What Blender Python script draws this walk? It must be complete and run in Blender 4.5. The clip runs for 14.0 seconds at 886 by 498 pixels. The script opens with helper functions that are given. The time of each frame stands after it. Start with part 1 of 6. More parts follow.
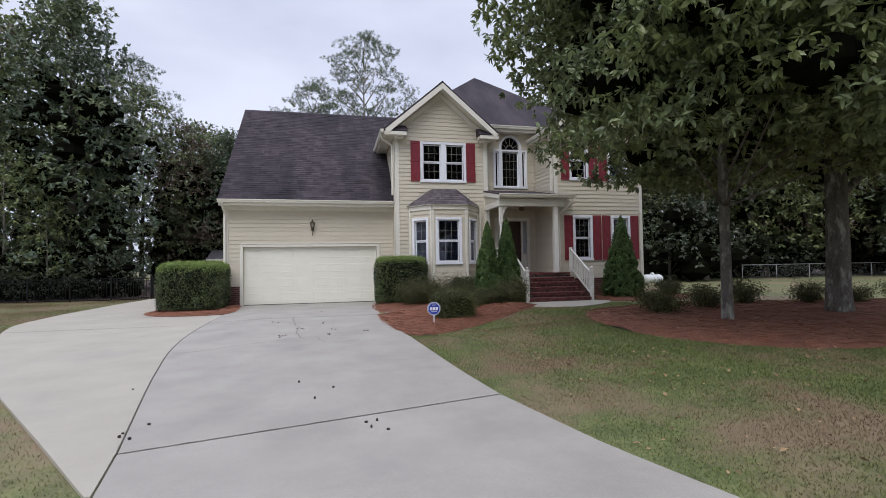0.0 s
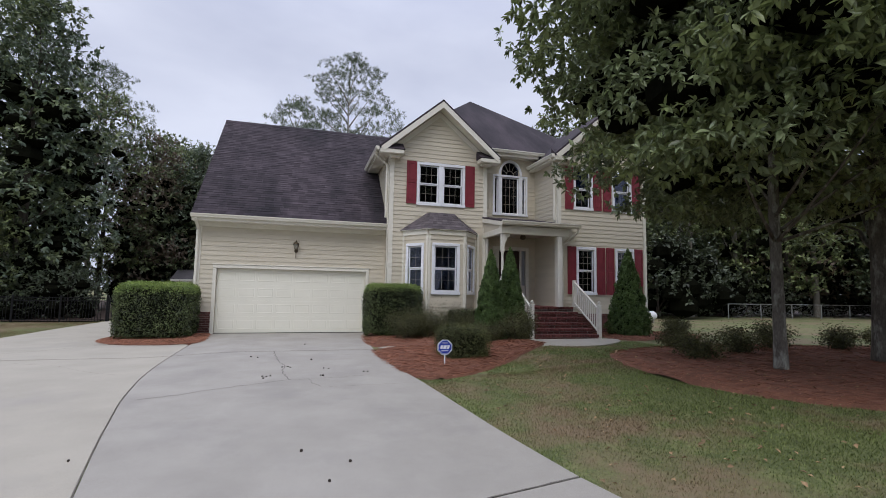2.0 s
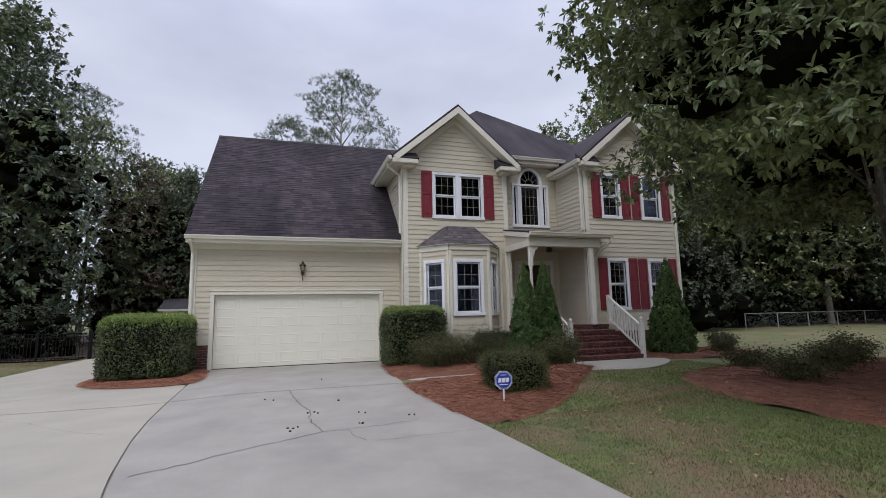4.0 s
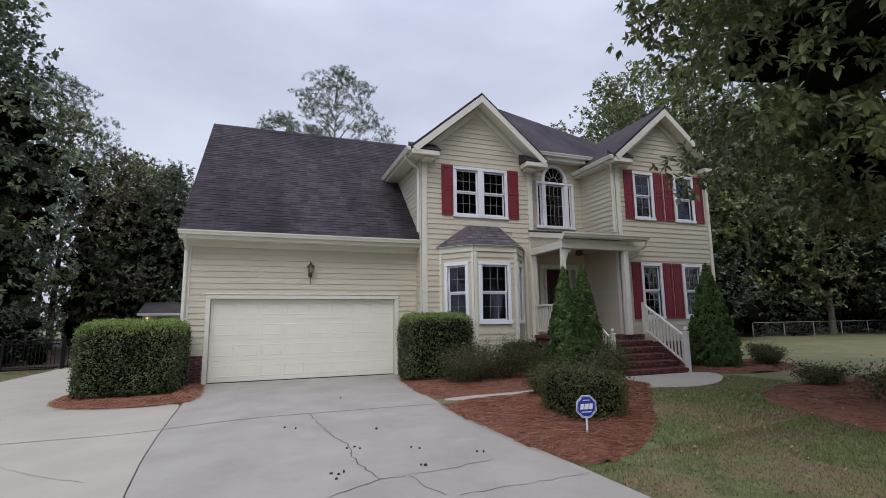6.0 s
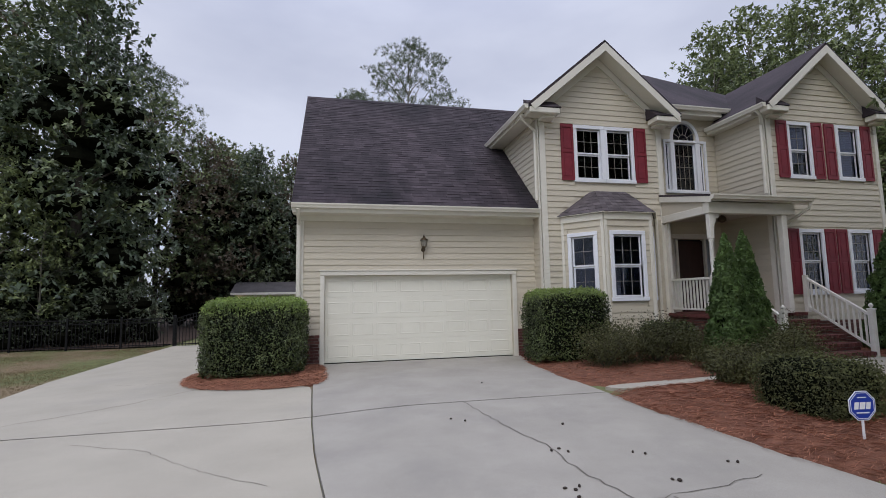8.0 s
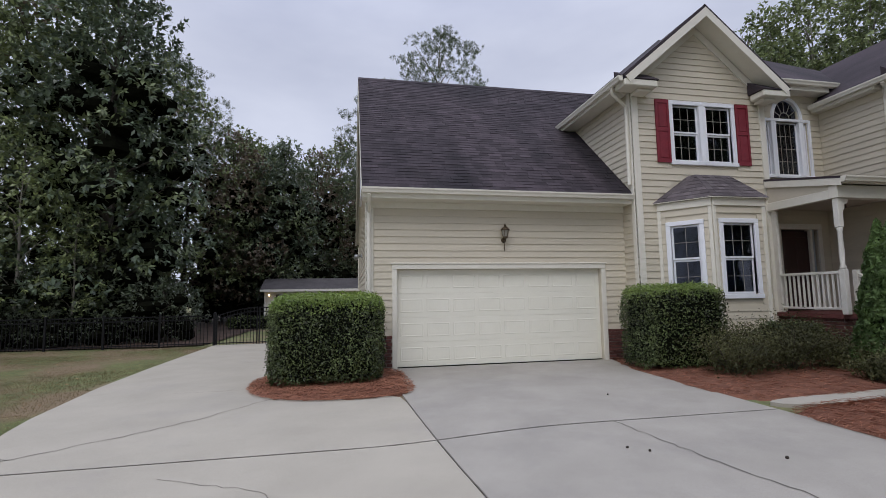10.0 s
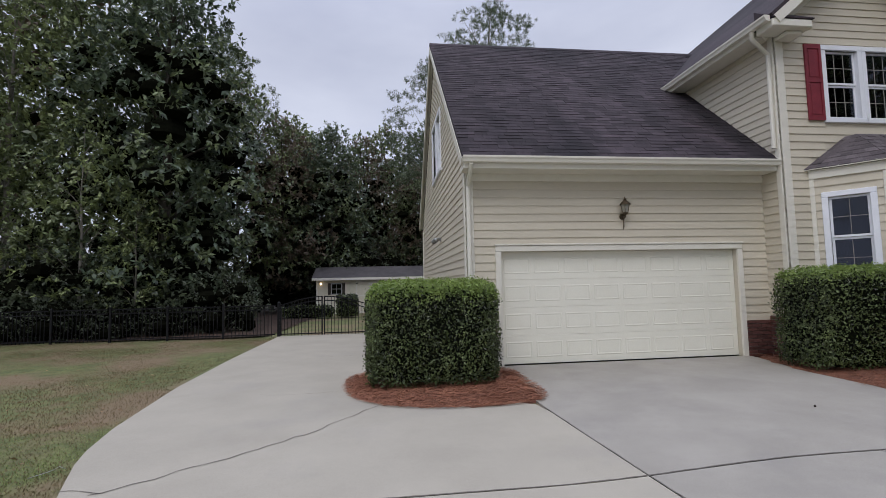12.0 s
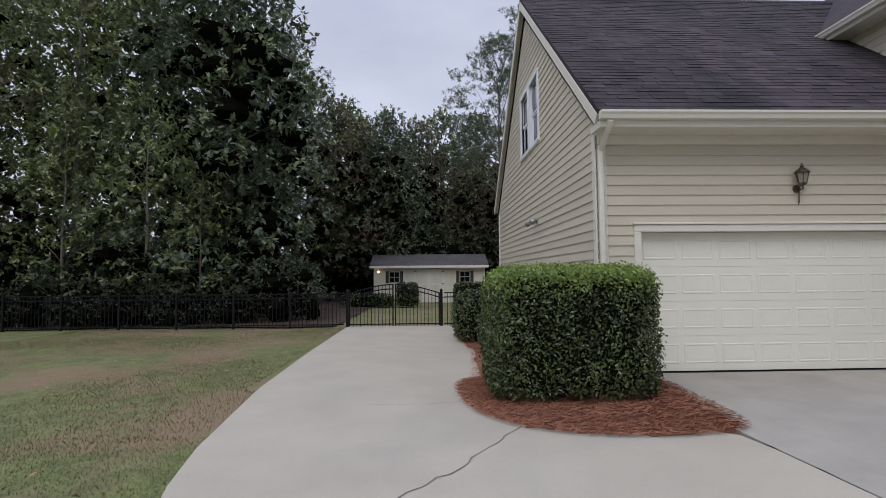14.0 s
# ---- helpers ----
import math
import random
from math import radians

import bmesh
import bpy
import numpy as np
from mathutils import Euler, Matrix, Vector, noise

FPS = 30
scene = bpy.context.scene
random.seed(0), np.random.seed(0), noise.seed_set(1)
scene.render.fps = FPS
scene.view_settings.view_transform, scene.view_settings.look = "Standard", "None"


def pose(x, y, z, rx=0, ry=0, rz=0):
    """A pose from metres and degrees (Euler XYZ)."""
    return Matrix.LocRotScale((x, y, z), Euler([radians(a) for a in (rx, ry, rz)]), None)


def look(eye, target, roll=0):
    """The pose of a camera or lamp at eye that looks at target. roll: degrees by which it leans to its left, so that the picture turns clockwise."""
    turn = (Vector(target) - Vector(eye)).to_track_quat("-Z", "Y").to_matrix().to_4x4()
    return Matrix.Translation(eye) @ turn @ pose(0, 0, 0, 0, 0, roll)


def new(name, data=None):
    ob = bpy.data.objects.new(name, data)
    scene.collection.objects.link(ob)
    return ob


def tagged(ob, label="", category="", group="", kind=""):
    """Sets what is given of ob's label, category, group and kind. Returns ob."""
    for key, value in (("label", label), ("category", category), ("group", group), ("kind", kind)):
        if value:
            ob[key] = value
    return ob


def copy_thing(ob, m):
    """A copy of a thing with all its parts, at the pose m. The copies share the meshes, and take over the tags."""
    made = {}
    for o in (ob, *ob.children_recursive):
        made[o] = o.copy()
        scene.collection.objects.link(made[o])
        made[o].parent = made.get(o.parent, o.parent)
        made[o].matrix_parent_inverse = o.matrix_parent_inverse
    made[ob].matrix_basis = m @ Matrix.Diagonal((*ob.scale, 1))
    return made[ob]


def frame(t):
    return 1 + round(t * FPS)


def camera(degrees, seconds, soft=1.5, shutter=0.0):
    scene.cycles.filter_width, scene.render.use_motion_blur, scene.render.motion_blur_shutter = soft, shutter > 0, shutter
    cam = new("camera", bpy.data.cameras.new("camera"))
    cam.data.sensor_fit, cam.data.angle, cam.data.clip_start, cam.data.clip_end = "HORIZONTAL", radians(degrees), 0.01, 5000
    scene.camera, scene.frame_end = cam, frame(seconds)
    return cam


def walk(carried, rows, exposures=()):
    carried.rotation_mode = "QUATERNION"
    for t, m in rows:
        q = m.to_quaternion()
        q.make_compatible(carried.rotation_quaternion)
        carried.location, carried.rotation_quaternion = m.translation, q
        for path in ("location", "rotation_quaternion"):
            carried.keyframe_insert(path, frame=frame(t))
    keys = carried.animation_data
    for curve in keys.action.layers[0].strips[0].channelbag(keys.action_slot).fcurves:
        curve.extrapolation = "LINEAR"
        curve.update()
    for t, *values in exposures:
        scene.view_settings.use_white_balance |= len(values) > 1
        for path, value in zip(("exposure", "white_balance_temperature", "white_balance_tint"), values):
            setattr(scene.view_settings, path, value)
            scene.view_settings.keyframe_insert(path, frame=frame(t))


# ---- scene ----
cam = camera(86.0, 14.0, soft=0.9)
PATH = [
    (0, (0.169, -0.119, 1.363), (0.614, 1.83, 1.427), -0.9),
    (0.5, (0.051, 0.202, 1.374), (0.487, 2.151, 1.469), -0.4),
    (1, (-0.103, 0.572, 1.392), (0.349, 2.516, 1.525), 0.3),
    (1.5, (-0.208, 1.0, 1.398), (0.292, 2.93, 1.552), 1.5),
    (2, (-0.351, 1.418, 1.424), (0.207, 3.33, 1.606), 1.0),
    (2.5, (-0.517, 1.817, 1.455), (0.051, 3.725, 1.65), 0.3),
    (3, (-0.659, 2.289, 1.46), (-0.086, 4.193, 1.677), -0.6),
    (3.5, (-0.815, 2.715, 1.459), (-0.238, 4.614, 1.708), -1.0),
    (5.8, (-1.51, 4.726, 1.553), (-0.767, 6.561, 1.84), -0.7),
    (6, (-1.618, 4.877, 1.549), (-0.948, 6.739, 1.835), -0.7),
    (6.5, (-1.928, 5.228, 1.536), (-1.373, 7.131, 1.804), -0.9),
    (7, (-2.208, 5.636, 1.518), (-1.678, 7.549, 1.763), -1.3),
    (7.5, (-2.503, 6.059, 1.505), (-2.021, 7.988, 1.72), -1.2),
    (8, (-2.802, 6.478, 1.519), (-2.369, 8.42, 1.722), -1.0),
    (10.5, (-4.443, 8.502, 1.517), (-4.094, 10.463, 1.706), -0.8),
    (11, (-4.749, 8.913, 1.528), (-4.46, 10.884, 1.705), -1.1),
    (11.5, (-5.037, 9.316, 1.526), (-4.761, 11.29, 1.686), -1.4),
    (12, (-5.302, 9.731, 1.505), (-5.057, 11.711, 1.654), -1.2),
    (12.5, (-5.549, 10.165, 1.506), (-5.358, 12.152, 1.637), -0.8),
    (13, (-5.821, 10.556, 1.516), (-5.667, 12.547, 1.634), -0.7),
    (13.5, (-6.113, 10.969, 1.496), (-5.985, 12.961, 1.609), -0.7),
    (14, (-6.374, 11.39, 1.474), (-6.308, 13.385, 1.583), -0.5),
]
walk(cam, [(t, look(eye, target, roll)) for t, eye, target, roll in PATH],
     exposures=[(0.0, 0.12), (1.5, 0.02), (3.0, -0.08), (6.0, -0.10), (8.0, -0.14), (11.0, -0.18), (14.0, -0.18)])

# ---------- light ----------
world = bpy.data.worlds.new("overcast")
scene.world = world
world.use_nodes = True
wn, wl = world.node_tree.nodes, world.node_tree.links
wn.clear()
w_out = wn.new("ShaderNodeOutputWorld")
w_bg = wn.new("ShaderNodeBackground")
w_sky = wn.new("ShaderNodeTexSky")
w_sky.sky_type = "NISHITA"
w_sky.sun_disc = False
w_sky.sun_elevation = radians(52)
w_sky.sun_rotation = radians(200)
w_scale = wn.new("ShaderNodeMix")
w_scale.data_type = "RGBA"
w_scale.blend_type = "MULTIPLY"
w_scale.inputs[0].default_value = 1.0
w_scale.inputs[7].default_value = (0.10, 0.10, 0.10, 1)
w_co = wn.new("ShaderNodeTexCoord")
w_map = wn.new("ShaderNodeMapping")
w_map.inputs["Scale"].default_value = (1.0, 1.0, 2.6)
w_noise = wn.new("ShaderNodeTexNoise")
w_noise.inputs["Scale"].default_value = 1.7
w_noise.inputs["Detail"].default_value = 5
w_noise.inputs["Roughness"].default_value = 0.5
w_ramp = wn.new("ShaderNodeValToRGB")
w_ramp.color_ramp.elements[0].position = 0.32
w_ramp.color_ramp.elements[0].color = (0.52, 0.555, 0.72, 1)
w_ramp.color_ramp.elements[1].position = 0.68
w_ramp.color_ramp.elements[1].color = (0.78, 0.815, 0.97, 1)
w_mix = wn.new("ShaderNodeMix")
w_mix.data_type = "RGBA"
w_mix.inputs[0].default_value = 0.86
wl.new(w_sky.outputs[0], w_scale.inputs[6])
wl.new(w_co.outputs["Generated"], w_map.inputs[0])
wl.new(w_map.outputs[0], w_noise.inputs["Vector"])
wl.new(w_noise.outputs["Fac"], w_ramp.inputs[0])
wl.new(w_scale.outputs[2], w_mix.inputs[6])
wl.new(w_ramp.outputs[0], w_mix.inputs[7])
# an overcast sky is brighter towards the zenith
w_sep = wn.new("ShaderNodeSeparateXYZ")
w_up = wn.new("ShaderNodeMapRange")
w_up.interpolation_type = "SMOOTHSTEP"
w_up.inputs[1].default_value, w_up.inputs[2].default_value = 0.42, 1.0
w_up.inputs[3].default_value, w_up.inputs[4].default_value = 1.0, 2.3
w_lift = wn.new("ShaderNodeVectorMath")
w_lift.operation = "SCALE"
wl.new(w_co.outputs["Generated"], w_sep.inputs[0])
wl.new(w_sep.outputs[2], w_up.inputs[0])
wl.new(w_mix.outputs[2], w_lift.inputs[0])
wl.new(w_up.outputs[0], w_lift.inputs["Scale"])
wl.new(w_lift.outputs[0], w_bg.inputs[0])
wl.new(w_bg.outputs[0], w_out.inputs[0])
w_bg.inputs[1].default_value = 1.06

sun_data = bpy.data.lights.new("sun", "SUN")
sun_data.energy = 1.0
sun_data.angle = radians(35)
sun_data.color = (1.0, 0.96, 0.90)
sun = new("sun", sun_data)
sun.matrix_world = look((-12, -22, 32), (0, 0, 0))


# ---------- materials ----------
def material(name, base, rough=0.7, dark=None, scale=6.0, fine=60.0, bump=0.1, metal=0.0, island=0.0, each=0.0,
             spec=0.4, stain=None, stain_scale=0.5, stain_at=(0.5, 0.7), stretch=(1, 1, 1), thin=0.0, tight=0.14):
    """Two scales of noise over a base colour, with relief; island / each: random brightness for loose pieces."""
    m = bpy.data.materials.new(name)
    m.use_nodes = True
    n, l = m.node_tree.nodes, m.node_tree.links
    b = n["Principled BSDF"]
    b.inputs["Roughness"].default_value = rough
    b.inputs["Metallic"].default_value = metal
    b.inputs["Specular IOR Level"].default_value = spec
    co = n.new("ShaderNodeTexCoord")
    mp = n.new("ShaderNodeMapping")
    mp.inputs["Scale"].default_value = stretch
    geo = n.new("ShaderNodeNewGeometry")
    l.new(geo.outputs["Position"], mp.inputs[0])
    big = n.new("ShaderNodeTexNoise")
    big.inputs["Scale"].default_value = scale
    big.inputs["Detail"].default_value = 6
    big.inputs["Roughness"].default_value = 0.6
    small = n.new("ShaderNodeTexNoise")
    small.inputs["Scale"].default_value = fine
    small.inputs["Detail"].default_value = 4
    for t in (big, small):
        l.new(mp.outputs[0], t.inputs["Vector"])
    both = n.new("ShaderNodeMix")
    both.inputs[0].default_value = 0.45
    l.new(big.outputs["Fac"], both.inputs[2])
    l.new(small.outputs["Fac"], both.inputs[3])
    ramp = n.new("ShaderNodeValToRGB")
    ramp.color_ramp.elements[0].position = 0.5 - tight
    ramp.color_ramp.elements[1].position = 0.5 + tight
    dark = dark or tuple(c * 0.8 for c in base)
    ramp.color_ramp.elements[0].color = (*dark, 1)
    ramp.color_ramp.elements[1].color = (*base, 1)
    l.new(both.outputs[0], ramp.inputs[0])
    colour = ramp.outputs[0]
    if stain:
        st = n.new("ShaderNodeTexNoise")
        st.inputs["Scale"].default_value = stain_scale
        st.inputs["Detail"].default_value = 7
        st.inputs["Roughness"].default_value = 0.65
        l.new(mp.outputs[0], st.inputs["Vector"])
        sr = n.new("ShaderNodeMapRange")
        sr.inputs[1].default_value, sr.inputs[2].default_value = stain_at
        l.new(st.outputs["Fac"], sr.inputs[0])
        mx = n.new("ShaderNodeMix")
        mx.data_type = "RGBA"
        mx.inputs[7].default_value = (*stain, 1)
        l.new(sr.outputs[0], mx.inputs[0])
        l.new(colour, mx.inputs[6])
        colour = mx.outputs[2]
    if island or each:
        if island:
            source = geo.outputs["Random Per Island"]
            amount = island
        else:
            info = n.new("ShaderNodeObjectInfo")
            source = info.outputs["Random"]
            amount = each
        vr = n.new("ShaderNodeMapRange")
        vr.inputs[3].default_value, vr.inputs[4].default_value = 1 - amount, 1 + amount
        l.new(source, vr.inputs[0])
        hs = n.new("ShaderNodeHueSaturation")
        l.new(vr.outputs[0], hs.inputs["Value"])
        l.new(colour, hs.inputs["Color"])
        colour = hs.outputs[0]
    l.new(colour, b.inputs["Base Color"])
    if bump:
        bp = n.new("ShaderNodeBump")
        bp.inputs["Strength"].default_value = bump
        bp.inputs["Distance"].default_value = 0.01
        l.new(both.outputs[0], bp.inputs["Height"])
        l.new(bp.outputs[0], b.inputs["Normal"])
    if thin:
        tr = n.new("ShaderNodeBsdfTranslucent")
        l.new(colour, tr.inputs[0])
        ms = n.new("ShaderNodeMixShader")
        ms.inputs[0].default_value = thin
        l.new(b.outputs[0], ms.inputs[1])
        l.new(tr.outputs[0], ms.inputs[2])
        l.new(ms.outputs[0], n["Material Output"].inputs[0])
    return m


SIDING = material("siding", (0.63, 0.573, 0.46), 0.6, (0.575, 0.525, 0.42), 3, 40, 0.05, each=0.035, stretch=(0.3, 0.3, 1.5))
TRIM = material("cream_trim", (0.78, 0.75, 0.66), 0.5, (0.72, 0.69, 0.60), 4, 50, 0.04)
VINYL = material("white_vinyl", (0.86, 0.88, 0.93), 0.4, (0.81, 0.83, 0.88), 4, 50, 0.02)
RAILING = material("white_railing", (0.80, 0.78, 0.72), 0.5, (0.70, 0.67, 0.60), 6, 50, 0.04)
GARAGE = material("garage_door_paint", (0.84, 0.82, 0.71), 0.5, (0.79, 0.77, 0.66), 2, 40, 0.03)
SHINGLE = material("shingle", (0.062, 0.047, 0.056), 0.9, (0.034, 0.026, 0.032), 1.6, 60, 0.5, island=0.38,
                   stain=(0.015, 0.012, 0.016), stain_scale=0.55, stain_at=(0.44, 0.66), stretch=(1, 0.28, 0.28))
SHINGLE_PIECE = material("shingle_piece", (0.062, 0.047, 0.056), 0.9, (0.034, 0.026, 0.032), 1.6, 60, 0.5, each=0.38,
                         stain=(0.015, 0.012, 0.016), stain_scale=0.55, stain_at=(0.44, 0.66), stretch=(1, 0.28, 0.28))
BAY_SHINGLE = material("bay_shingle", (0.13, 0.110, 0.117), 0.9, (0.08, 0.067, 0.072), 5, 60, 0.4, island=0.3)
CONCRETE = material("concrete", (0.395, 0.369, 0.326), 0.85, (0.312, 0.291, 0.255), 1.2, 110, 0.25,
                    stain=(0.255, 0.240, 0.220), stain_scale=0.75, stain_at=(0.50, 0.90))
CONCRETE_PAD = material("pad_concrete", (0.445, 0.410, 0.342), 0.85, (0.365, 0.335, 0.278), 1.0, 110, 0.2,
                        stain=(0.33, 0.305, 0.28), stain_scale=0.4, stain_at=(0.55, 0.85))
CRACK = material("crack", (0.19, 0.172, 0.15), 0.95, (0.11, 0.098, 0.085), 20, 90, 0.2)
BRICK = material("brick", (0.150, 0.058, 0.046), 0.85, (0.075, 0.032, 0.028), 14, 90, 0.4, each=0.3)
STEP_BRICK = material("step_brick", (0.16, 0.050, 0.044), 0.8, (0.09, 0.03, 0.028), 14, 90, 0.4, each=0.3)
MORTAR = material("mortar", (0.36, 0.33, 0.29), 0.95, (0.25, 0.23, 0.2), 20, 90, 0.3)
STRAW_BED = material("pine_straw_bed", (0.25, 0.108, 0.066), 0.95, (0.105, 0.044, 0.028), 5, 45, 0.8)
STRAW = material("pine_straw", (0.39, 0.175, 0.106), 0.8, (0.22, 0.092, 0.056), 3, 60, 0.0, island=0.35)
SOIL_GRASS = material("lawn", (0.178, 0.197, 0.075), 0.95, (0.092, 0.110, 0.042), 3.5, 30, 1.0,
                      stain=(0.215, 0.160, 0.098), stain_scale=0.48, stain_at=(0.46, 0.60), tight=0.09)
BLADE = material("grass_blade", (0.230, 0.275, 0.094), 0.7, (0.130, 0.162, 0.054), 1.0, 30, 0.0, island=0.4, thin=0.4,
                 stain=(0.27, 0.205, 0.12), stain_scale=0.48, stain_at=(0.46, 0.60))
DRY_BLADE = material("dry_grass_blade", (0.205, 0.150, 0.078), 0.8, (0.12, 0.092, 0.044), 1.5, 30, 0.0, island=0.35, thin=0.3)
BARK = material("bark", (0.15, 0.135, 0.115), 0.95, (0.06, 0.052, 0.045), 9, 50, 0.9, stretch=(1, 1, 0.35),
                stain=(0.30, 0.30, 0.265), stain_scale=6, stain_at=(0.52, 0.66))
DARK_BARK = material("dark_bark", (0.09, 0.075, 0.062), 0.95, (0.035, 0.03, 0.025), 7, 40, 0.8, stretch=(1, 1, 0.3))
GREY_BARK = material("grey_bark", (0.24, 0.22, 0.19), 0.9, (0.13, 0.12, 0.10), 8, 40, 0.5, stretch=(1, 1, 0.3))


def foliage(name, base, dark, rough=0.45, thin=0.34, island=0.25):
    return material(name, base, rough, dark, 0.7, 5, 0.0, island=island, thin=thin, spec=0.5)


LEAF_OAK = foliage("shade_tree_leaf", (0.300, 0.355, 0.178), (0.098, 0.128, 0.062), 0.36, 0.24, 0.5)
LEAF_DARK = foliage("dark_leaf", (0.165, 0.213, 0.134), (0.052, 0.074, 0.046), 0.36, 0.22, 0.5)
# undergrowth leaf, darkened in colour for the shade under the canopy
LEAF_UNDER_SHADE = foliage("shaded_undergrowth_leaf", (0.080, 0.100, 0.055), (0.034, 0.044, 0.025), 0.5, 0.2, 0.45)
LEAF_MID = foliage("woodland_leaf", (0.215, 0.258, 0.125), (0.072, 0.096, 0.044), 0.42, 0.28, 0.5)
LEAF_LIGHT = foliage("pale_leaf", (0.300, 0.350, 0.150), (0.140, 0.175, 0.072), 0.42, 0.34, 0.45)
LEAF_BROWN = foliage("turning_leaf", (0.190, 0.140, 0.100), (0.115, 0.092, 0.062))
NEEDLE = foliage("pine_needle", (0.130, 0.165, 0.090), (0.075, 0.100, 0.055))
# near-black colour that paints the deep shade inside the crowns
CROWN_SHADE = material("crown_shade", (0.009, 0.010, 0.006), 1.0, (0.004, 0.004, 0.003), 9, 40, 0.6, spec=0.0)
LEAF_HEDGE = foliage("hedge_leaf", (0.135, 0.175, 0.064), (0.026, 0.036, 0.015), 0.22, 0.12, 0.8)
# yellow-green top leaf, its colour also brightened for light from above
LEAF_HEDGE_TOP = foliage("toplit_hedge_leaf", (0.30, 0.39, 0.10), (0.16, 0.24, 0.06), 0.35)
LEAF_SHRUB = foliage("shrub_leaf", (0.165, 0.178, 0.062), (0.048, 0.054, 0.020), 0.8, 0.2, 0.5)
LEAF_AZALEA = foliage("azalea_leaf", (0.120, 0.122, 0.044), (0.036, 0.038, 0.014), 0.8, 0.2, 0.5)
LEAF_THUJA = foliage("evergreen_spray", (0.155, 0.245, 0.070), (0.060, 0.108, 0.032), 0.6, island=0.4)
DRY_LEAF = material("dry_leaf", (0.36, 0.24, 0.13), 0.8, (0.22, 0.13, 0.07), 8, 40, 0.0, island=0.5)
# near-black fill: painted shade inside hedges, evergreens and the shed windows
INNER_SHADE = material("inner_shade", (0.010, 0.012, 0.007), 1.0, (0.005, 0.006, 0.004), 8, 40, 0.3, spec=0.0)
IRON = material("black_iron", (0.008, 0.008, 0.009), 0.5, (0.005, 0.005, 0.006), 8, 60, 0.05, spec=0.2)
GALV = material("galvanised", (0.45, 0.46, 0.46), 0.45, (0.35, 0.36, 0.36), 8, 60, 0.05, metal=0.7)
SHUTTER = material("red_shutter", (0.235, 0.028, 0.042), 0.55, (0.17, 0.020, 0.032), 5, 50, 0.06)
DOORWOOD = material("front_door_paint", (0.045, 0.016, 0.014), 0.35, (0.03, 0.011, 0.010), 5, 40, 0.04)
BRONZE = material("aged_bronze", (0.16, 0.12, 0.075), 0.45, (0.07, 0.055, 0.04), 20, 60, 0.1, metal=0.7)
SEED_GLASS = material("lantern_glass", (0.35, 0.33, 0.28), 0.2, (0.25, 0.24, 0.21), 20, 60, 0.05)
BLIND = material("window_blind", (0.42, 0.47, 0.52), 0.7, (0.36, 0.41, 0.46), 3, 30, 0.02)
# room surfaces near-black: the unlit inside is put into their colour
ROOMDARK = material("room_shade", (0.06, 0.058, 0.06), 0.9, (0.045, 0.044, 0.046), 3, 30, 0.02)
SIGN_BLUE = material("sign_blue", (0.012, 0.045, 0.36), 0.35, (0.010, 0.038, 0.31), 6, 60, 0.02)
SIGN_WHITE = material("sign_white", (0.82, 0.83, 0.85), 0.4, (0.76, 0.77, 0.80), 6, 60, 0.02)
SHED_WALL = material("shed_wall", (0.78, 0.74, 0.63), 0.7, (0.62, 0.58, 0.48), 2, 30, 0.05)
SHED_ROOF = material("shed_roof", (0.10, 0.092, 0.095), 0.9, (0.06, 0.055, 0.058), 2, 40, 0.3)
TANK = material("tank_white", (0.72, 0.73, 0.74), 0.4, (0.62, 0.63, 0.64), 5, 50, 0.05)
DIRT = material("woodland_floor", (0.085, 0.05, 0.034), 0.95, (0.035, 0.022, 0.016), 1.2, 25, 0.6)
DEBRIS = material("acorn", (0.045, 0.032, 0.022), 0.7, (0.025, 0.018, 0.014), 20, 80, 0.2)
MUNTIN = material("muntin", (0.36, 0.35, 0.33), 0.5, (0.31, 0.30, 0.28), 6, 50, 0.02)
CEILING = material("porch_ceiling", (0.55, 0.51, 0.42), 0.7, (0.49, 0.45, 0.37), 3, 40, 0.04)

GLASS = bpy.data.materials.new("window_glass")
GLASS.use_nodes = True
gn, gl = GLASS.node_tree.nodes, GLASS.node_tree.links
gp = gn["Principled BSDF"]
gp.inputs["Base Color"].default_value = (0.17, 0.23, 0.40, 1)
gp.inputs["Roughness"].default_value = 0.02
gp.inputs["Transmission Weight"].default_value = 1.0
gp.inputs["IOR"].default_value = 1.5
g_noise = gn.new("ShaderNodeTexNoise")
g_noise.inputs["Scale"].default_value = 1.3
g_bump = gn.new("ShaderNodeBump")
g_bump.inputs["Strength"].default_value = 0.05
gl.new(g_noise.outputs["Fac"], g_bump.inputs["Height"])
gl.new(g_bump.outputs[0], gp.inputs["Normal"])
LAMPGLOW = bpy.data.materials.new("lit_bulb")
LAMPGLOW.use_nodes = True
LAMPGLOW.node_tree.nodes["Principled BSDF"].inputs["Emission Color"].default_value = (1, 0.72, 0.4, 1)
LAMPGLOW.node_tree.nodes["Principled BSDF"].inputs["Emission Strength"].default_value = 4.0


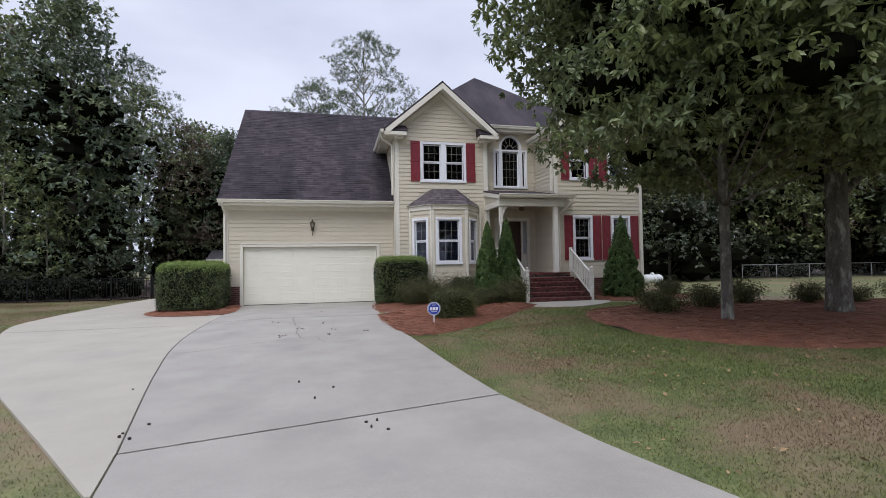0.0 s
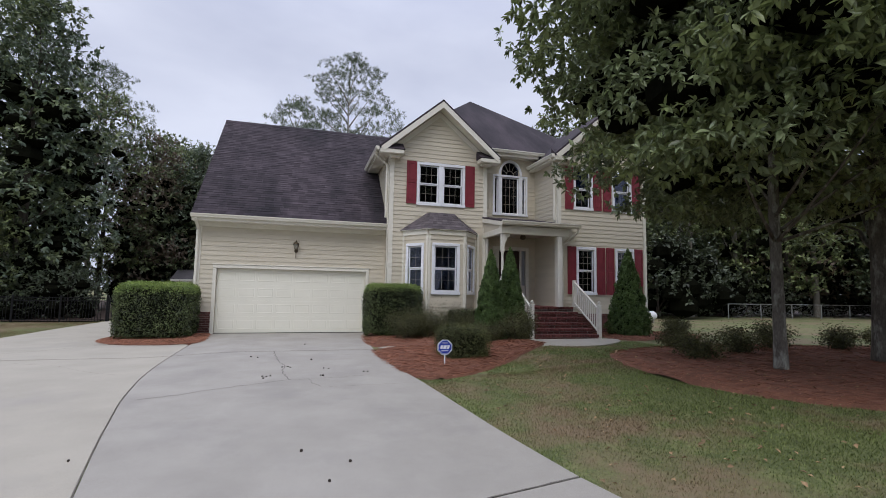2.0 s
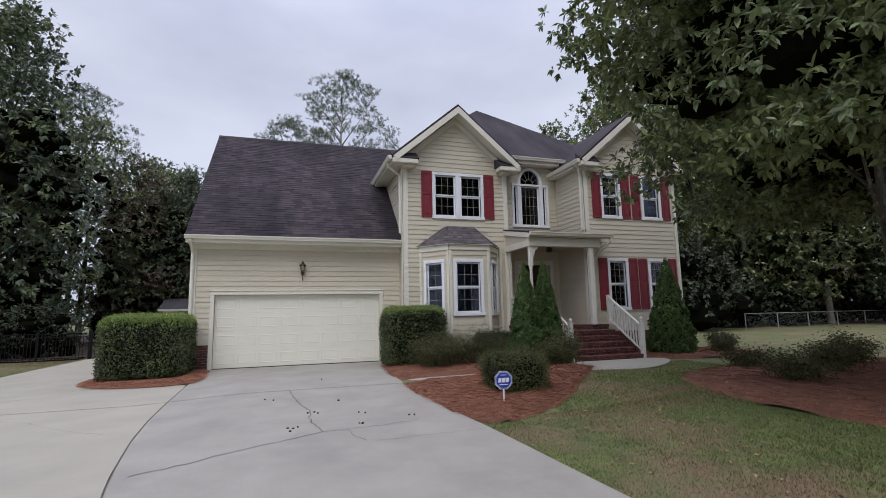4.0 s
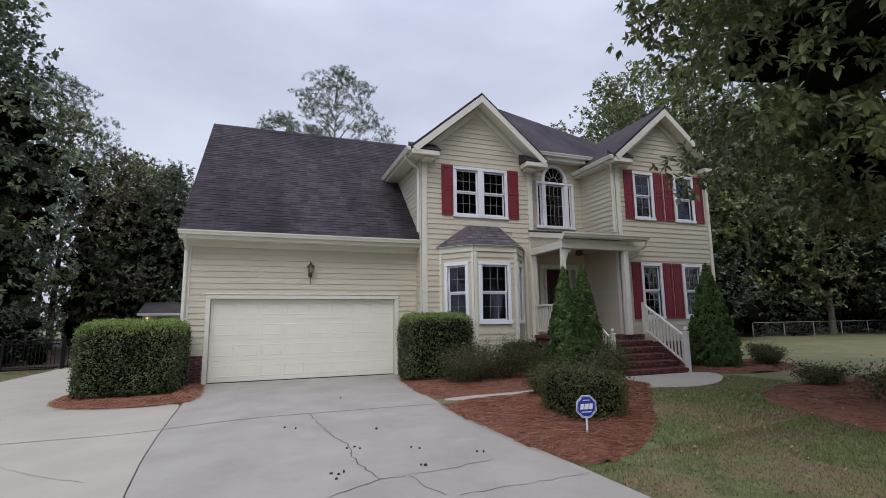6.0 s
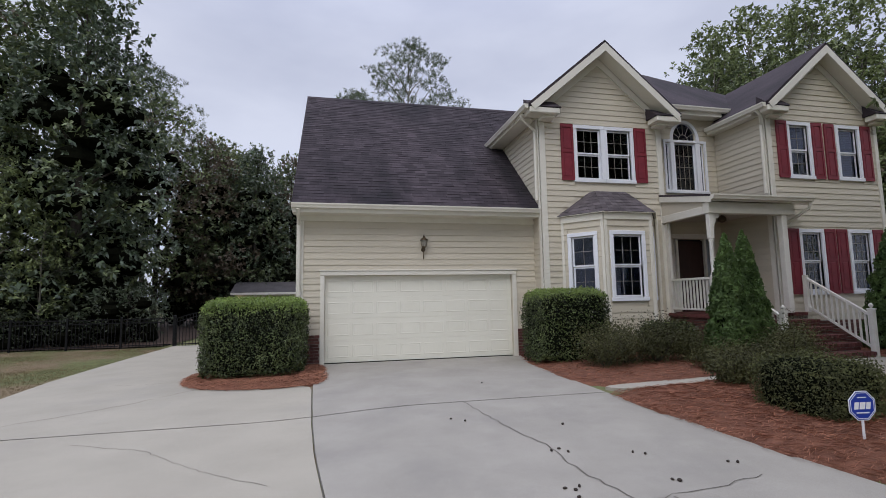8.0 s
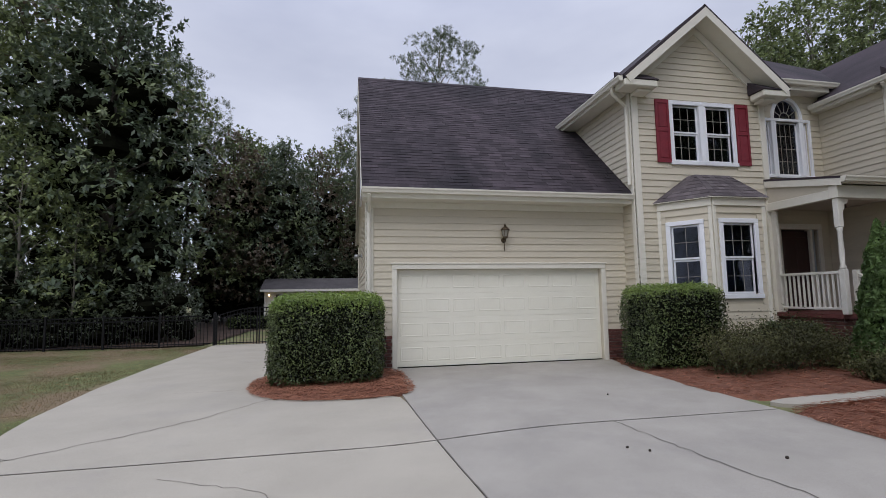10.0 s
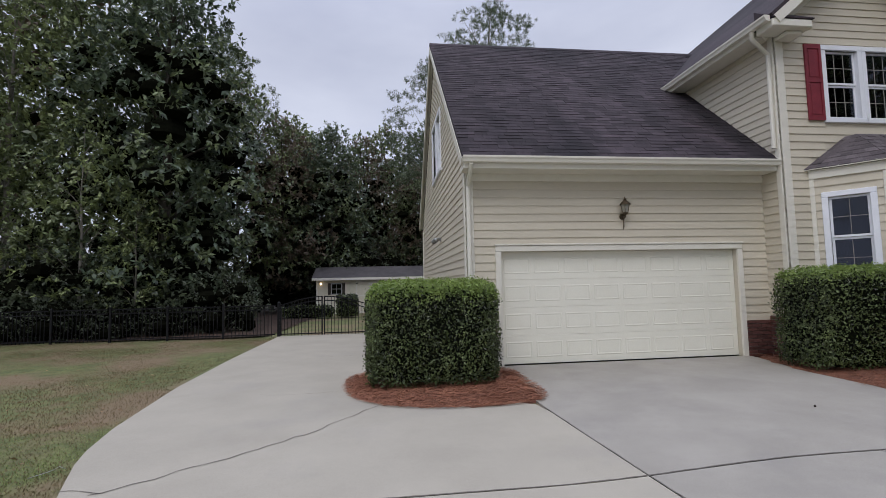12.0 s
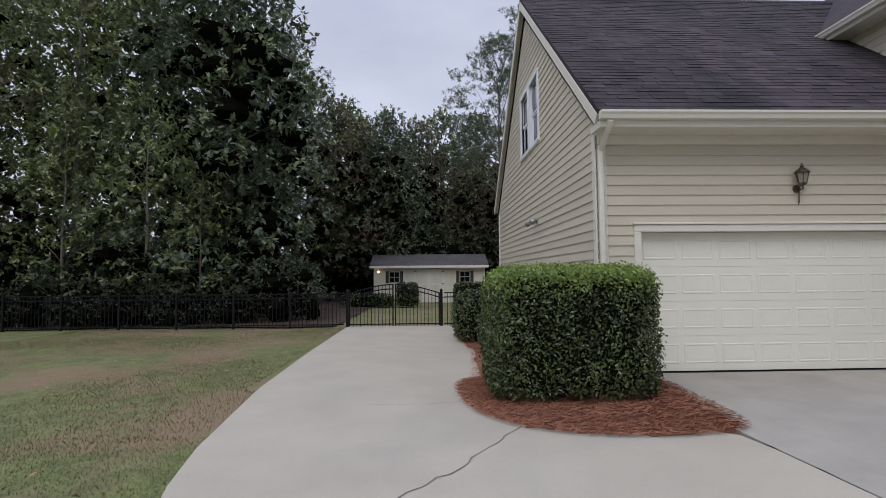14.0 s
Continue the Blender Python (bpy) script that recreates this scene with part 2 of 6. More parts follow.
# ---------- mesh helpers ----------
class Build:
    """Collects vertices and faces of one mesh."""

    def __init__(self):
        self.v, self.f = [], []

    def add(self, verts, faces):
        k = len(self.v)
        self.v += [tuple(p) for p in verts]
        self.f += [tuple(i + k for i in f) for f in faces]
        return self

    def box(self, x0, x1, y0, y1, z0, z1):
        return self.add([(x0, y0, z0), (x1, y0, z0), (x1, y1, z0), (x0, y1, z0), (x0, y0, z1), (x1, y0, z1), (x1, y1, z1), (x0, y1, z1)],
                        [(3, 2, 1, 0), (4, 5, 6, 7), (0, 1, 5, 4), (1, 2, 6, 5), (2, 3, 7, 6), (3, 0, 4, 7)])

    def prism(self, ring, shift):
        """A closed outline swept along a vector."""
        n = len(ring)
        s = Vector(shift)
        top = [tuple(Vector(p) + s) for p in ring]
        return self.add(list(ring) + top, [tuple(range(n))[::-1], tuple(range(n, 2 * n))] + [(i, (i + 1) % n, n + (i + 1) % n, n + i) for i in range(n)])

    def tube(self, path, radii, sides=8, cap=True):
        rings = []
        pts = [Vector(p) for p in path]
        for i, p in enumerate(pts):
            d = (pts[min(i + 1, len(pts) - 1)] - pts[max(i - 1, 0)]).normalized()
            a = d.cross(Vector((0.31, 0.95, 0.05))).normalized() if abs(d.y) < 0.9 else d.cross(Vector((1, 0, 0))).normalized()
            b = d.cross(a)
            r = radii[i] if isinstance(radii, (list, tuple)) else radii
            rings.append([p + (a * math.cos(2 * math.pi * k / sides) + b * math.sin(2 * math.pi * k / sides)) * r for k in range(sides)])
        verts = [q for ring in rings for q in ring]
        faces = [(i * sides + k, i * sides + (k + 1) % sides, (i + 1) * sides + (k + 1) % sides, (i + 1) * sides + k)
                 for i in range(len(pts) - 1) for k in range(sides)]
        if cap:
            faces += [tuple(range(sides))[::-1], tuple(range((len(pts) - 1) * sides, len(pts) * sides))]
        return self.add(verts, faces)

    def lathe(self, profile, x, y, sides=16):
        """Profile of (radius, z) turned round the upright through x, y."""
        verts = [(x + r * math.cos(2 * math.pi * k / sides), y + r * math.sin(2 * math.pi * k / sides), z) for r, z in profile for k in range(sides)]
        faces = [(i * sides + k, i * sides + (k + 1) % sides, (i + 1) * sides + (k + 1) % sides, (i + 1) * sides + k)
                 for i in range(len(profile) - 1) for k in range(sides)]
        faces += [tuple(range(sides))[::-1], tuple(range((len(profile) - 1) * sides, len(profile) * sides))]
        return self.add(verts, faces)

    def mesh(self, name, mat, smooth=False, bevel=0.0):
        me = bpy.data.meshes.new(name)
        me.from_pydata(self.v, [], self.f)
        bm = bmesh.new()
        bm.from_mesh(me)
        bmesh.ops.recalc_face_normals(bm, faces=bm.faces)
        if bevel:
            bmesh.ops.bevel(bm, geom=bm.edges[:], offset=bevel, segments=1, affect="EDGES", clamp_overlap=True)
        bm.to_mesh(me)
        bm.free()
        if smooth:
            me.shade_smooth()
        me.materials.append(mat)
        return me


def part(name, b, mat, parent=None, label="", smooth=False, bevel=0.0):
    ob = new(name, b.mesh(name, mat, smooth, bevel))
    if parent:
        ob.parent = parent
    return tagged(ob, label)


def soup(name, verts, faces, mats, parent=None, index=None):
    """A large mesh of loose triangles or quads from arrays."""
    me = bpy.data.meshes.new(name)
    verts = np.asarray(verts, dtype=np.float32)
    faces = np.asarray(faces, dtype=np.int32)
    k = faces.shape[1]
    me.vertices.add(len(verts))
    me.vertices.foreach_set("co", verts.ravel())
    me.loops.add(faces.size)
    me.loops.foreach_set("vertex_index", faces.ravel())
    me.polygons.add(len(faces))
    me.polygons.foreach_set("loop_start", np.arange(0, faces.size, k, dtype=np.int32))
    for m in mats:
        me.materials.append(m)
    if index is not None:
        me.polygons.foreach_set("material_index", np.asarray(index, dtype=np.int32))
    me.update(calc_edges=True)
    ob = new(name, me)
    if parent:
        ob.parent = parent
    return ob


def empty(name, x=0.0, y=0.0, z=0.0):
    ob = new(name)
    ob.matrix_basis = pose(x, y, z)
    return ob


def smooth01(v):
    v = min(max(v, 0.0), 1.0)
    return v * v * (3 - 2 * v)


def height(x, y):
    """The lie of the land: it rises from the street to the house, and falls away behind."""
    z = -0.24 + 0.165 * smooth01((y - 3) / 10)
    z -= 0.10 * smooth01((-x - 1.5) / 2.5) * smooth01((y - 8) / 5) * (1 - smooth01((y - 16.2) / 2.0) * smooth01((x + 4.0) / 0.7))
    z += 0.24 * smooth01((x - 1.9) / 4.5) * (1 - smooth01((y - 9) / 5)) * smooth01((y + 4) / 6)
    z += 0.09 * smooth01((x - 2.0) / 3.5) * smooth01((y - 11) / 2.5)
    z -= 0.15 * smooth01((y - 21) / 20)
    return z


def leaves(points, normals, size, rng, spread=0.9, narrow=0.45):
    """Folded leaves, two triangles each, at the points, turned loosely about the normals."""
    n = len(points)
    d = normals + rng.normal(0, spread, (n, 3))
    d /= np.linalg.norm(d, axis=1, keepdims=True) + 1e-9
    u = np.cross(d, rng.normal(0, 1, (n, 3)))
    u /= np.linalg.norm(u, axis=1, keepdims=True) + 1e-9
    w = np.cross(d, u)
    s = (size * rng.uniform(0.65, 1.3, n))[:, None]
    a = points - u * s * 0.5
    c = points + u * s * 0.5 - d * s * 0.12
    mid = points + u * s * 0.05
    b1 = mid + w * s * narrow * 0.5 + d * s * 0.10
    b2 = mid - w * s * narrow * 0.5 + d * s * 0.10
    verts = np.stack([a, b1, c, b2], axis=1).reshape(-1, 3)
    k = np.arange(n)[:, None] * 4
    faces = np.concatenate([k + [0, 1, 2], k + [0, 2, 3]], axis=1).reshape(-1, 3)
    return verts, faces


def whorls(tips, outs, k, size, rng, narrow=0.42, droop=0.3, oval=False):
    """k leaves spreading from each twig tip, their faces turned up, hanging a little."""
    n = len(tips) * k
    tip, out = np.repeat(tips, k, axis=0), np.repeat(outs, k, axis=0)
    u = out * 0.55 + rng.normal(0, 0.62, (n, 3))
    u[:, 2] -= droop
    u /= np.linalg.norm(u, axis=1, keepdims=True) + 1e-9
    d = out * 0.75 + rng.normal(0, 0.40, (n, 3))
    d[:, 2] += 0.8
    d -= u * (d * u).sum(1, keepdims=True)
    d /= np.linalg.norm(d, axis=1, keepdims=True) + 1e-9
    w = np.cross(d, u)
    s = (size * rng.uniform(0.65, 1.25, n))[:, None]
    a = tip + u * s * 0.05
    c = tip + u * s * 1.05 - d * s * 0.15
    if oval:
        lo, hi = tip + u * s * 0.36 - d * s * 0.02, tip + u * s * 0.72 - d * s * 0.06
        side = [p + w * s * narrow * q + d * s * 0.06 for p, q in ((lo, 0.5), (hi, 0.40), (hi, -0.40), (lo, -0.5))]
        verts = np.stack([a, side[0], side[1], c, side[2], side[3]], axis=1).reshape(-1, 3)
        q = np.arange(n)[:, None] * 6
        return verts, np.concatenate([q + [0, 1, 2, 3], q + [0, 3, 4, 5]], axis=1).reshape(-1, 4)
    m = tip + u * s * 0.5
    b1, b2 = m + w * s * narrow * 0.5 - d * s * 0.05, m - w * s * narrow * 0.5 - d * s * 0.05
    verts = np.stack([a, b1, c, b2], axis=1).reshape(-1, 3)
    q = np.arange(n)[:, None] * 4
    faces = np.concatenate([q + [0, 1, 2], q + [0, 2, 3]], axis=1).reshape(-1, 3)
    return verts, faces


# ---------- ground and paving ----------
def ground_sheet():
    xs = [-400, -200, -120, -80, -60] + [-44 + 1.0 * i for i in range(93)] + [60, 80, 120, 200, 400]
    ys = [-300, -120, -60, -30] + [-16 + 1.0 * i for i in range(75)] + [70, 90, 140, 250, 500]
    b = Build()
    b.v = [(x, y, height(x, y) + 0.03 * noise.noise((x * 0.35, y * 0.35, 0)) * (1 if y < 16 else 0.6)) for y in ys for x in xs]
    w = len(xs)
    b.f = [(j * w + i, j * w + i + 1, (j + 1) * w + i + 1, (j + 1) * w + i) for j in range(len(ys) - 1) for i in range(w - 1)]
    return tagged(part("ground", b, SOIL_GRASS, smooth=True), "patchy green and tan autumn lawn", "lawn", kind="structure")


ground_sheet()


def line_at(table, y):
    """x on a smooth edge given as rows of (y, x)."""
    ys = [r[0] for r in table]
    return float(np.interp(y, ys, [r[1] for r in table]))


DRIVE_L = [(-14, -0.6), (-4, -0.75), (0, -0.9), (2.5, -1.2), (3.67, -1.47), (4.5, -1.64), (5.45, -1.87), (6.2, -2.05), (7.2, -2.28), (8.9, -2.63), (10.4, -2.86), (11.75, -3.01), (13.15, -3.11), (14.7, -3.19), (16.1, -3.25), (18.6, -3.27)]
DRIVE_R = [(-14, 8.5), (-4, 5.3), (0, 3.7), (1.5, 3.12), (2.62, 2.74), (3.58, 2.44), (5.28, 2.07), (6.66, 1.90), (8.9, 1.70), (9.7, 1.62), (11, 1.45), (13.4, 1.42), (17.0, 1.55), (17.6, 1.75), (18.6, 1.95)]
PAD_L = [(3.64, -1.50), (4.91, -2.43), (6.66, -3.75), (8.5, -4.98), (10.5, -6.15), (12.2, -7.05), (13.32, -7.62), (14.15, -7.99), (15.03, -8.36), (16.05, -8.57), (18.4, -8.82), (21.2, -8.90), (25.8, -8.95), (27.2, -9.0)]
PAD_R = [(y, x - 0.02) for y, x in DRIVE_L[4:-2]] + [(16.0, -3.27), (17.2, -4.6), (19.0, -5.25), (21, -5.2), (24, -5.35), (27.2, -5.7)]


def slab(name, left, right, a0, b0, a1, b1, mat, label):
    """Concrete between two side edges and two cross lines y = a + b * x, following the slope."""
    rows, cols, thick = max(3, int((a1 - a0) / 0.4)), 10, 0.12
    b = Build()
    for r in range(rows + 1):
        s = r / rows
        a, k = a0 + (a1 - a0) * s, b0 + (b1 - b0) * s
        y = a
        for _ in range(8):
            xl = line_at(left, y)
            y = a + k * xl
        y = a
        for _ in range(8):
            xr = line_at(right, y)
            y = a + k * xr
        for c in range(cols + 1):
            x = xl + (xr - xl) * c / cols
            y = a + k * x
            b.v.append((x, y, height(min(x, 1.9), y) + 0.035))
    w = cols + 1
    n = len(b.v)
    b.v += [(x, y, z - thick) for x, y, z in b.v]
    for r in range(rows):
        for c in range(cols):
            i = r * w + c
            b.f.append((i, i + 1, i + w + 1, i + w))
    rim = [c for c in range(w)] + [r * w + cols for r in range(1, rows + 1)] + [rows * w + c for c in range(cols - 1, -1, -1)] + [r * w for r in range(rows - 1, 0, -1)]
    b.f += [(rim[i], rim[(i + 1) % len(rim)], rim[(i + 1) % len(rim)] + n, rim[i] + n) for i in range(len(rim))]
    return tagged(part(name, b, mat), label, "driveway", kind="structure")


slab("driveway_apron", DRIVE_L, DRIVE_R, -13.0, 0.2, 4.80, 0.22, CONCRETE, "worn grey concrete driveway apron with small stains")
drive = slab("driveway", DRIVE_L, DRIVE_R, 4.825, 0.22, 13.56, 0.0, CONCRETE, "grey concrete driveway with branching cracks")
slab("driveway_garage", DRIVE_L, DRIVE_R, 13.58, 0.0, 18.56, 0.0, CONCRETE, "grey concrete driveway in front of the garage")
pad = slab("parking_pad", PAD_L, PAD_R, 3.68, 0.0, 13.56, 0.0, CONCRETE_PAD, "pale concrete parking pad beside the driveway")
slab("side_driveway", PAD_L, PAD_R, 13.58, 0.0, 27.1, 0.0, CONCRETE_PAD, "pale concrete side driveway leading to the gate")


def drive_z(x, y):
    return height(min(x, 1.9), y) + 0.035


def crack(points, parent, width=0.016, seed=1, jitter=0.025):
    rng = random.Random(seed)
    path = []
    for (x0, y0), (x1, y1) in zip(points, points[1:]):
        steps = max(2, int(math.hypot(x1 - x0, y1 - y0) / 0.10))
        for i in range(steps):
            s = i / steps
            path.append((x0 + (x1 - x0) * s + rng.uniform(-jitter, jitter), y0 + (y1 - y0) * s + rng.uniform(-jitter, jitter)))
    path.append(points[-1])
    b = Build()
    for i, (x, y) in enumerate(path):
        j, k = max(i - 1, 0), min(i + 1, len(path) - 1)
        dx, dy = path[k][0] - path[j][0], path[k][1] - path[j][1]
        d = math.hypot(dx, dy) or 1
        w = width * (rng.uniform(0.3, 0.8) if jitter > 0.01 else rng.uniform(0.7, 1.0)) * 0.5
        for sgn in (-1, 1):
            b.v.append((x - sgn * dy / d * w, y + sgn * dx / d * w, drive_z(x, y) + 0.004))
    b.f = [(2 * i, 2 * i + 1, 2 * i + 3, 2 * i + 2) for i in range(len(path) - 1)]
    return part("crack", b, CRACK, parent)


# ---------- house ----------
house = tagged(empty("house", 4.3, 23, 0), "two-storey cream lap-sided house with dark shingle roofs and red shutters", "house")
HOUSE_INV = pose(-4.3, -23, 0)


def hpart(name, b, mat, parent=None, label="", smooth=False, bevel=0.0):
    """A part of the house, given in world metres."""
    ob = part(name, b, mat, parent or house, label, smooth, bevel)
    if not parent:
        ob.matrix_parent_inverse = HOUSE_INV
    return ob


COURSE = 0.155


class Wall:
    """An upright wall with openings: u runs along it from its start, n is its outward side."""

    def __init__(self, x, y, dx, dy, length, z0, z1, holes=(), thick=0.16, gable=None, label=""):
        self.o, self.d, self.n = Vector((x, y, 0)), Vector((dx, dy, 0)).normalized(), Vector((dy, -dx, 0)).normalized()
        self.length, self.z0, self.z1, self.holes, self.gable, self.thick = length, z0, z1, holes, gable, thick
        self.ob = hpart("wall", self.solid(), SIDING, label=label or "cream lap siding")
        me = self.ob.data
        # inner faces take the near-black room colour, standing in for unlit rooms
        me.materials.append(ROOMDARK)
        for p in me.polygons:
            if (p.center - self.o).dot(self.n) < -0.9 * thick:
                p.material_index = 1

    def at(self, u, z, out=0.0):
        p = self.o + self.d * u + self.n * out
        return (p.x, p.y, z)

    def solid(self):
        b = Build()
        us = sorted({0, self.length, *[h[0] for h in self.holes], *[h[1] for h in self.holes]})
        top = self.gable[1] if self.gable else self.z1
        zs = sorted({self.z0, self.z1, top, *[h[2] for h in self.holes], *[h[3] for h in self.holes]})
        t = -self.thick
        for u0, u1 in zip(us, us[1:]):
            for z0, z1 in zip(zs, zs[1:]):
                um, zm = (u0 + u1) / 2, (z0 + z1) / 2
                if any(h[0] < um < h[1] and h[2] < zm < h[3] for h in self.holes):
                    continue
                ring = [(u0, z0), (u1, z0), (u1, z1), (u0, z1)]
                if zm > self.z1:
                    ua, za = self.gable
                    for (pu, pz), (qu, qz) in (((ua, za), (0.0, self.z1)), ((self.length, self.z1), (ua, za))):
                        side = [(qu - pu) * (z - pz) - (qz - pz) * (u - pu) for u, z in ring]
                        out = []
                        for i in range(len(ring)):
                            j = (i + 1) % len(ring)
                            if side[i] >= 0:
                                out.append(ring[i])
                            if (side[i] > 0) != (side[j] > 0) and side[i] != side[j]:
                                s = side[i] / (side[i] - side[j])
                                out.append((ring[i][0] + (ring[j][0] - ring[i][0]) * s, ring[i][1] + (ring[j][1] - ring[i][1]) * s))
                        ring = out
                        if len(ring) < 3:
                            break
                    if len(ring) < 3:
                        continue
                for out in (0, t):
                    b.add([self.at(u, z, out) for u, z in ring], [tuple(range(len(ring)))])
        for u0, u1, z0, z1 in list(self.holes) + [(0, self.length, self.z0, self.z1)]:
            for (ua, za), (ub, zb) in zip([(u0, z0), (u1, z0), (u1, z1), (u0, z1)], [(u1, z0), (u1, z1), (u0, z1), (u0, z0)]):
                b.add([self.at(ua, za), self.at(ub, zb), self.at(ub, zb, t), self.at(ua, za, t)], [(0, 1, 2, 3)])
        return b

    def ends(self, z):
        if z <= self.z1 or not self.gable:
            return 0.0, self.length
        ua, za = self.gable
        s = min((z - self.z1) / (za - self.z1), 1)
        return ua * s, self.length + (ua - self.length) * s

    def boards(self, start=None, holes=None, inset=0.0):
        """Lap boards, one object each."""
        z = self.z0 if start is None else start
        top = self.gable[1] if self.gable else self.z1
        cuts = self.holes if holes is None else holes
        while z < top - 0.03:
            za, zb = z, min(z + COURSE, top)
            l0, r0 = self.ends(za)
            l1, r1 = self.ends(zb)
            spans = [(l0 + inset, l1 + inset, r0 - inset, r1 - inset)]
            for u0, u1, h0, h1 in cuts:
                if h0 < zb - 0.03 and h1 > za + 0.03:
                    nxt = []
                    for a0, a1, c0, c1 in spans:
                        if u1 <= a0 or u0 >= c0:
                            nxt.append((a0, a1, c0, c1))
                            continue
                        if u0 > a0:
                            nxt.append((a0, a1, u0, u0))
                        if u1 < c0:
                            nxt.append((u1, u1, c0, c1))
                    spans = nxt
            for a0, a1, c0, c1 in spans:
                if c0 - a0 < 0.04:
                    continue
                c1 = max(c1, a1 + 0.005)
                b = Build()
                b.add([self.at(a0, za, 0.002), self.at(c0, za, 0.002), self.at(c1, zb, 0.002), self.at(a1, zb, 0.002),
                       self.at(a0, za, 0.023), self.at(c0, za, 0.023), self.at(c1, zb, 0.006), self.at(a1, zb, 0.006)],
                      [(0, 1, 2, 3), (4, 5, 6, 7), (0, 1, 5, 4), (1, 2, 6, 5), (2, 3, 7, 6), (3, 0, 4, 7)])
                hpart("siding_board", b, SIDING, self.ob)
            z += COURSE

    def slab(self, u0, u1, z0, z1, o0, o1):
        """A box on the wall, from o0 to o1 outward."""
        b = Build()
        return b.add([self.at(u0, z0, o0), self.at(u1, z0, o0), self.at(u1, z0, o1), self.at(u0, z0, o1),
                      self.at(u0, z1, o0), self.at(u1, z1, o0), self.at(u1, z1, o1), self.at(u0, z1, o1)],
                     [(3, 2, 1, 0), (4, 5, 6, 7), (0, 1, 5, 4), (1, 2, 6, 5), (2, 3, 7, 6), (3, 0, 4, 7)])

    def trim(self, u0, u1, z0, z1, name="trim_board", mat=None, out=0.035, label=""):
        return hpart(name, self.slab(u0, u1, z0, z1, 0.0, out), mat or TRIM, label=label, bevel=0.006)

    def window(self, u0, u1, z0, z1, cols=3, rows=2, casing=0.10, blind=0.0, label="", sashes=2):
        """A double-hung window in an opening; u0 to u1 and z0 to z1 are the outside of its casing."""
        c = casing
        win = hpart("window", Build().add([self.at(u0 + c, z0 + c, -0.06), self.at(u1 - c, z0 + c, -0.06), self.at(u1 - c, z0 + c + 0.03, -0.06), self.at(u0 + c, z0 + c + 0.03, -0.06),
                                           self.at(u0 + c, z0 + c, -0.12), self.at(u1 - c, z0 + c, -0.12), self.at(u1 - c, z0 + c + 0.03, -0.12), self.at(u0 + c, z0 + c + 0.03, -0.12)],
                                          [(0, 1, 2, 3), (4, 5, 6, 7), (0, 1, 5, 4), (1, 2, 6, 5), (2, 3, 7, 6), (3, 0, 4, 7)]),
                    VINYL, label=label or "white vinyl double-hung window with grids")
        e = 0.004
        for a, b_, z_0, z_1 in ((u0, u0 + c, z0 + c + e, z1 - c - e), (u1 - c, u1, z0 + c + e, z1 - c - e), (u0, u1, z1 - c, z1)):
            hpart("frame", self.slab(a, b_, z_0, z_1, -0.10, 0.045), VINYL, win, bevel=0.006)
        hpart("sill", self.slab(u0 - 0.02, u1 + 0.02, z0, z0 + c, -0.10, 0.06), VINYL, win, bevel=0.008)
        iu0, iu1, iz0, iz1 = u0 + c + e, u1 - c - e, z0 + c + 0.01, z1 - c - e
        s = 0.04
        heights = [(iz0, (iz0 + iz1) / 2 - 0.003, -0.055), ((iz0 + iz1) / 2 + 0.003, iz1, -0.03)] if sashes == 2 else [(iz0, iz1, -0.04)]
        for za, zb, o in heights:
            sash = Build()
            for q in (self.slab(iu0, iu0 + s, za, zb, o - 0.03, o), self.slab(iu1 - s, iu1, za, zb, o - 0.03, o),
                      self.slab(iu0 + s, iu1 - s, za, za + s, o - 0.03, o), self.slab(iu0 + s, iu1 - s, zb - s, zb, o - 0.03, o)):
                sash.add(q.v, q.f)
            hpart("sash", sash, VINYL, win)
            pane = hpart("pane", self.slab(iu0 + s, iu1 - s, za + s, zb - s, o - 0.020, o - 0.014), GLASS, win)
            if cols * rows > 1:
                g = Build()
                for i in range(1, cols):
                    u = iu0 + s + (iu1 - iu0 - 2 * s) * i / cols
                    q = self.slab(u - 0.0045, u + 0.0045, za + s, zb - s, o - 0.0135, o - 0.004)
                    g.add(q.v, q.f)
                for j in range(1, rows):
                    z = za + s + (zb - za - 2 * s) * j / rows
                    q = self.slab(iu0 + s, iu1 - s, z - 0.0045, z + 0.0045, o - 0.0130, o - 0.0035)
                    g.add(q.v, q.f)
                hpart("grid", g, MUNTIN, win)
        if blind:
            zb = iz1 - (iz1 - iz0) * blind
            q = Build()
            k = int((iz1 - zb) / 0.05)
            for i in range(k):
                z = iz1 - 0.05 * (i + 1)
                r = self.slab(iu0 + 0.01, iu1 - 0.01, z, z + 0.044, -0.125, -0.120)
                q.add(r.v, r.f)
            hpart("blind", q, BLIND, win, "lowered pale blind")
        return win

    def shutter(self, u0, u1, z0, z1):
        """A two-panel shutter."""
        sh = hpart("shutter", self.slab(u0, u1, z0, z1, 0.020, 0.040), SHUTTER, label="dark red panelled shutter", bevel=0.004)
        zm = z0 + (z1 - z0) * 0.52
        w = 0.055
        rails = Build()
        for q in ((u0, u0 + w, z0, z1), (u1 - w, u1, z0, z1), (u0 + w, u1 - w, z0, z0 + 0.09), (u0 + w, u1 - w, z1 - 0.09, z1), (u0 + w, u1 - w, zm - 0.04, zm + 0.04)):
            r = self.slab(*q, 0.0401, 0.056)
            rails.add(r.v, r.f)
        hpart("rail", rails, SHUTTER, sh)
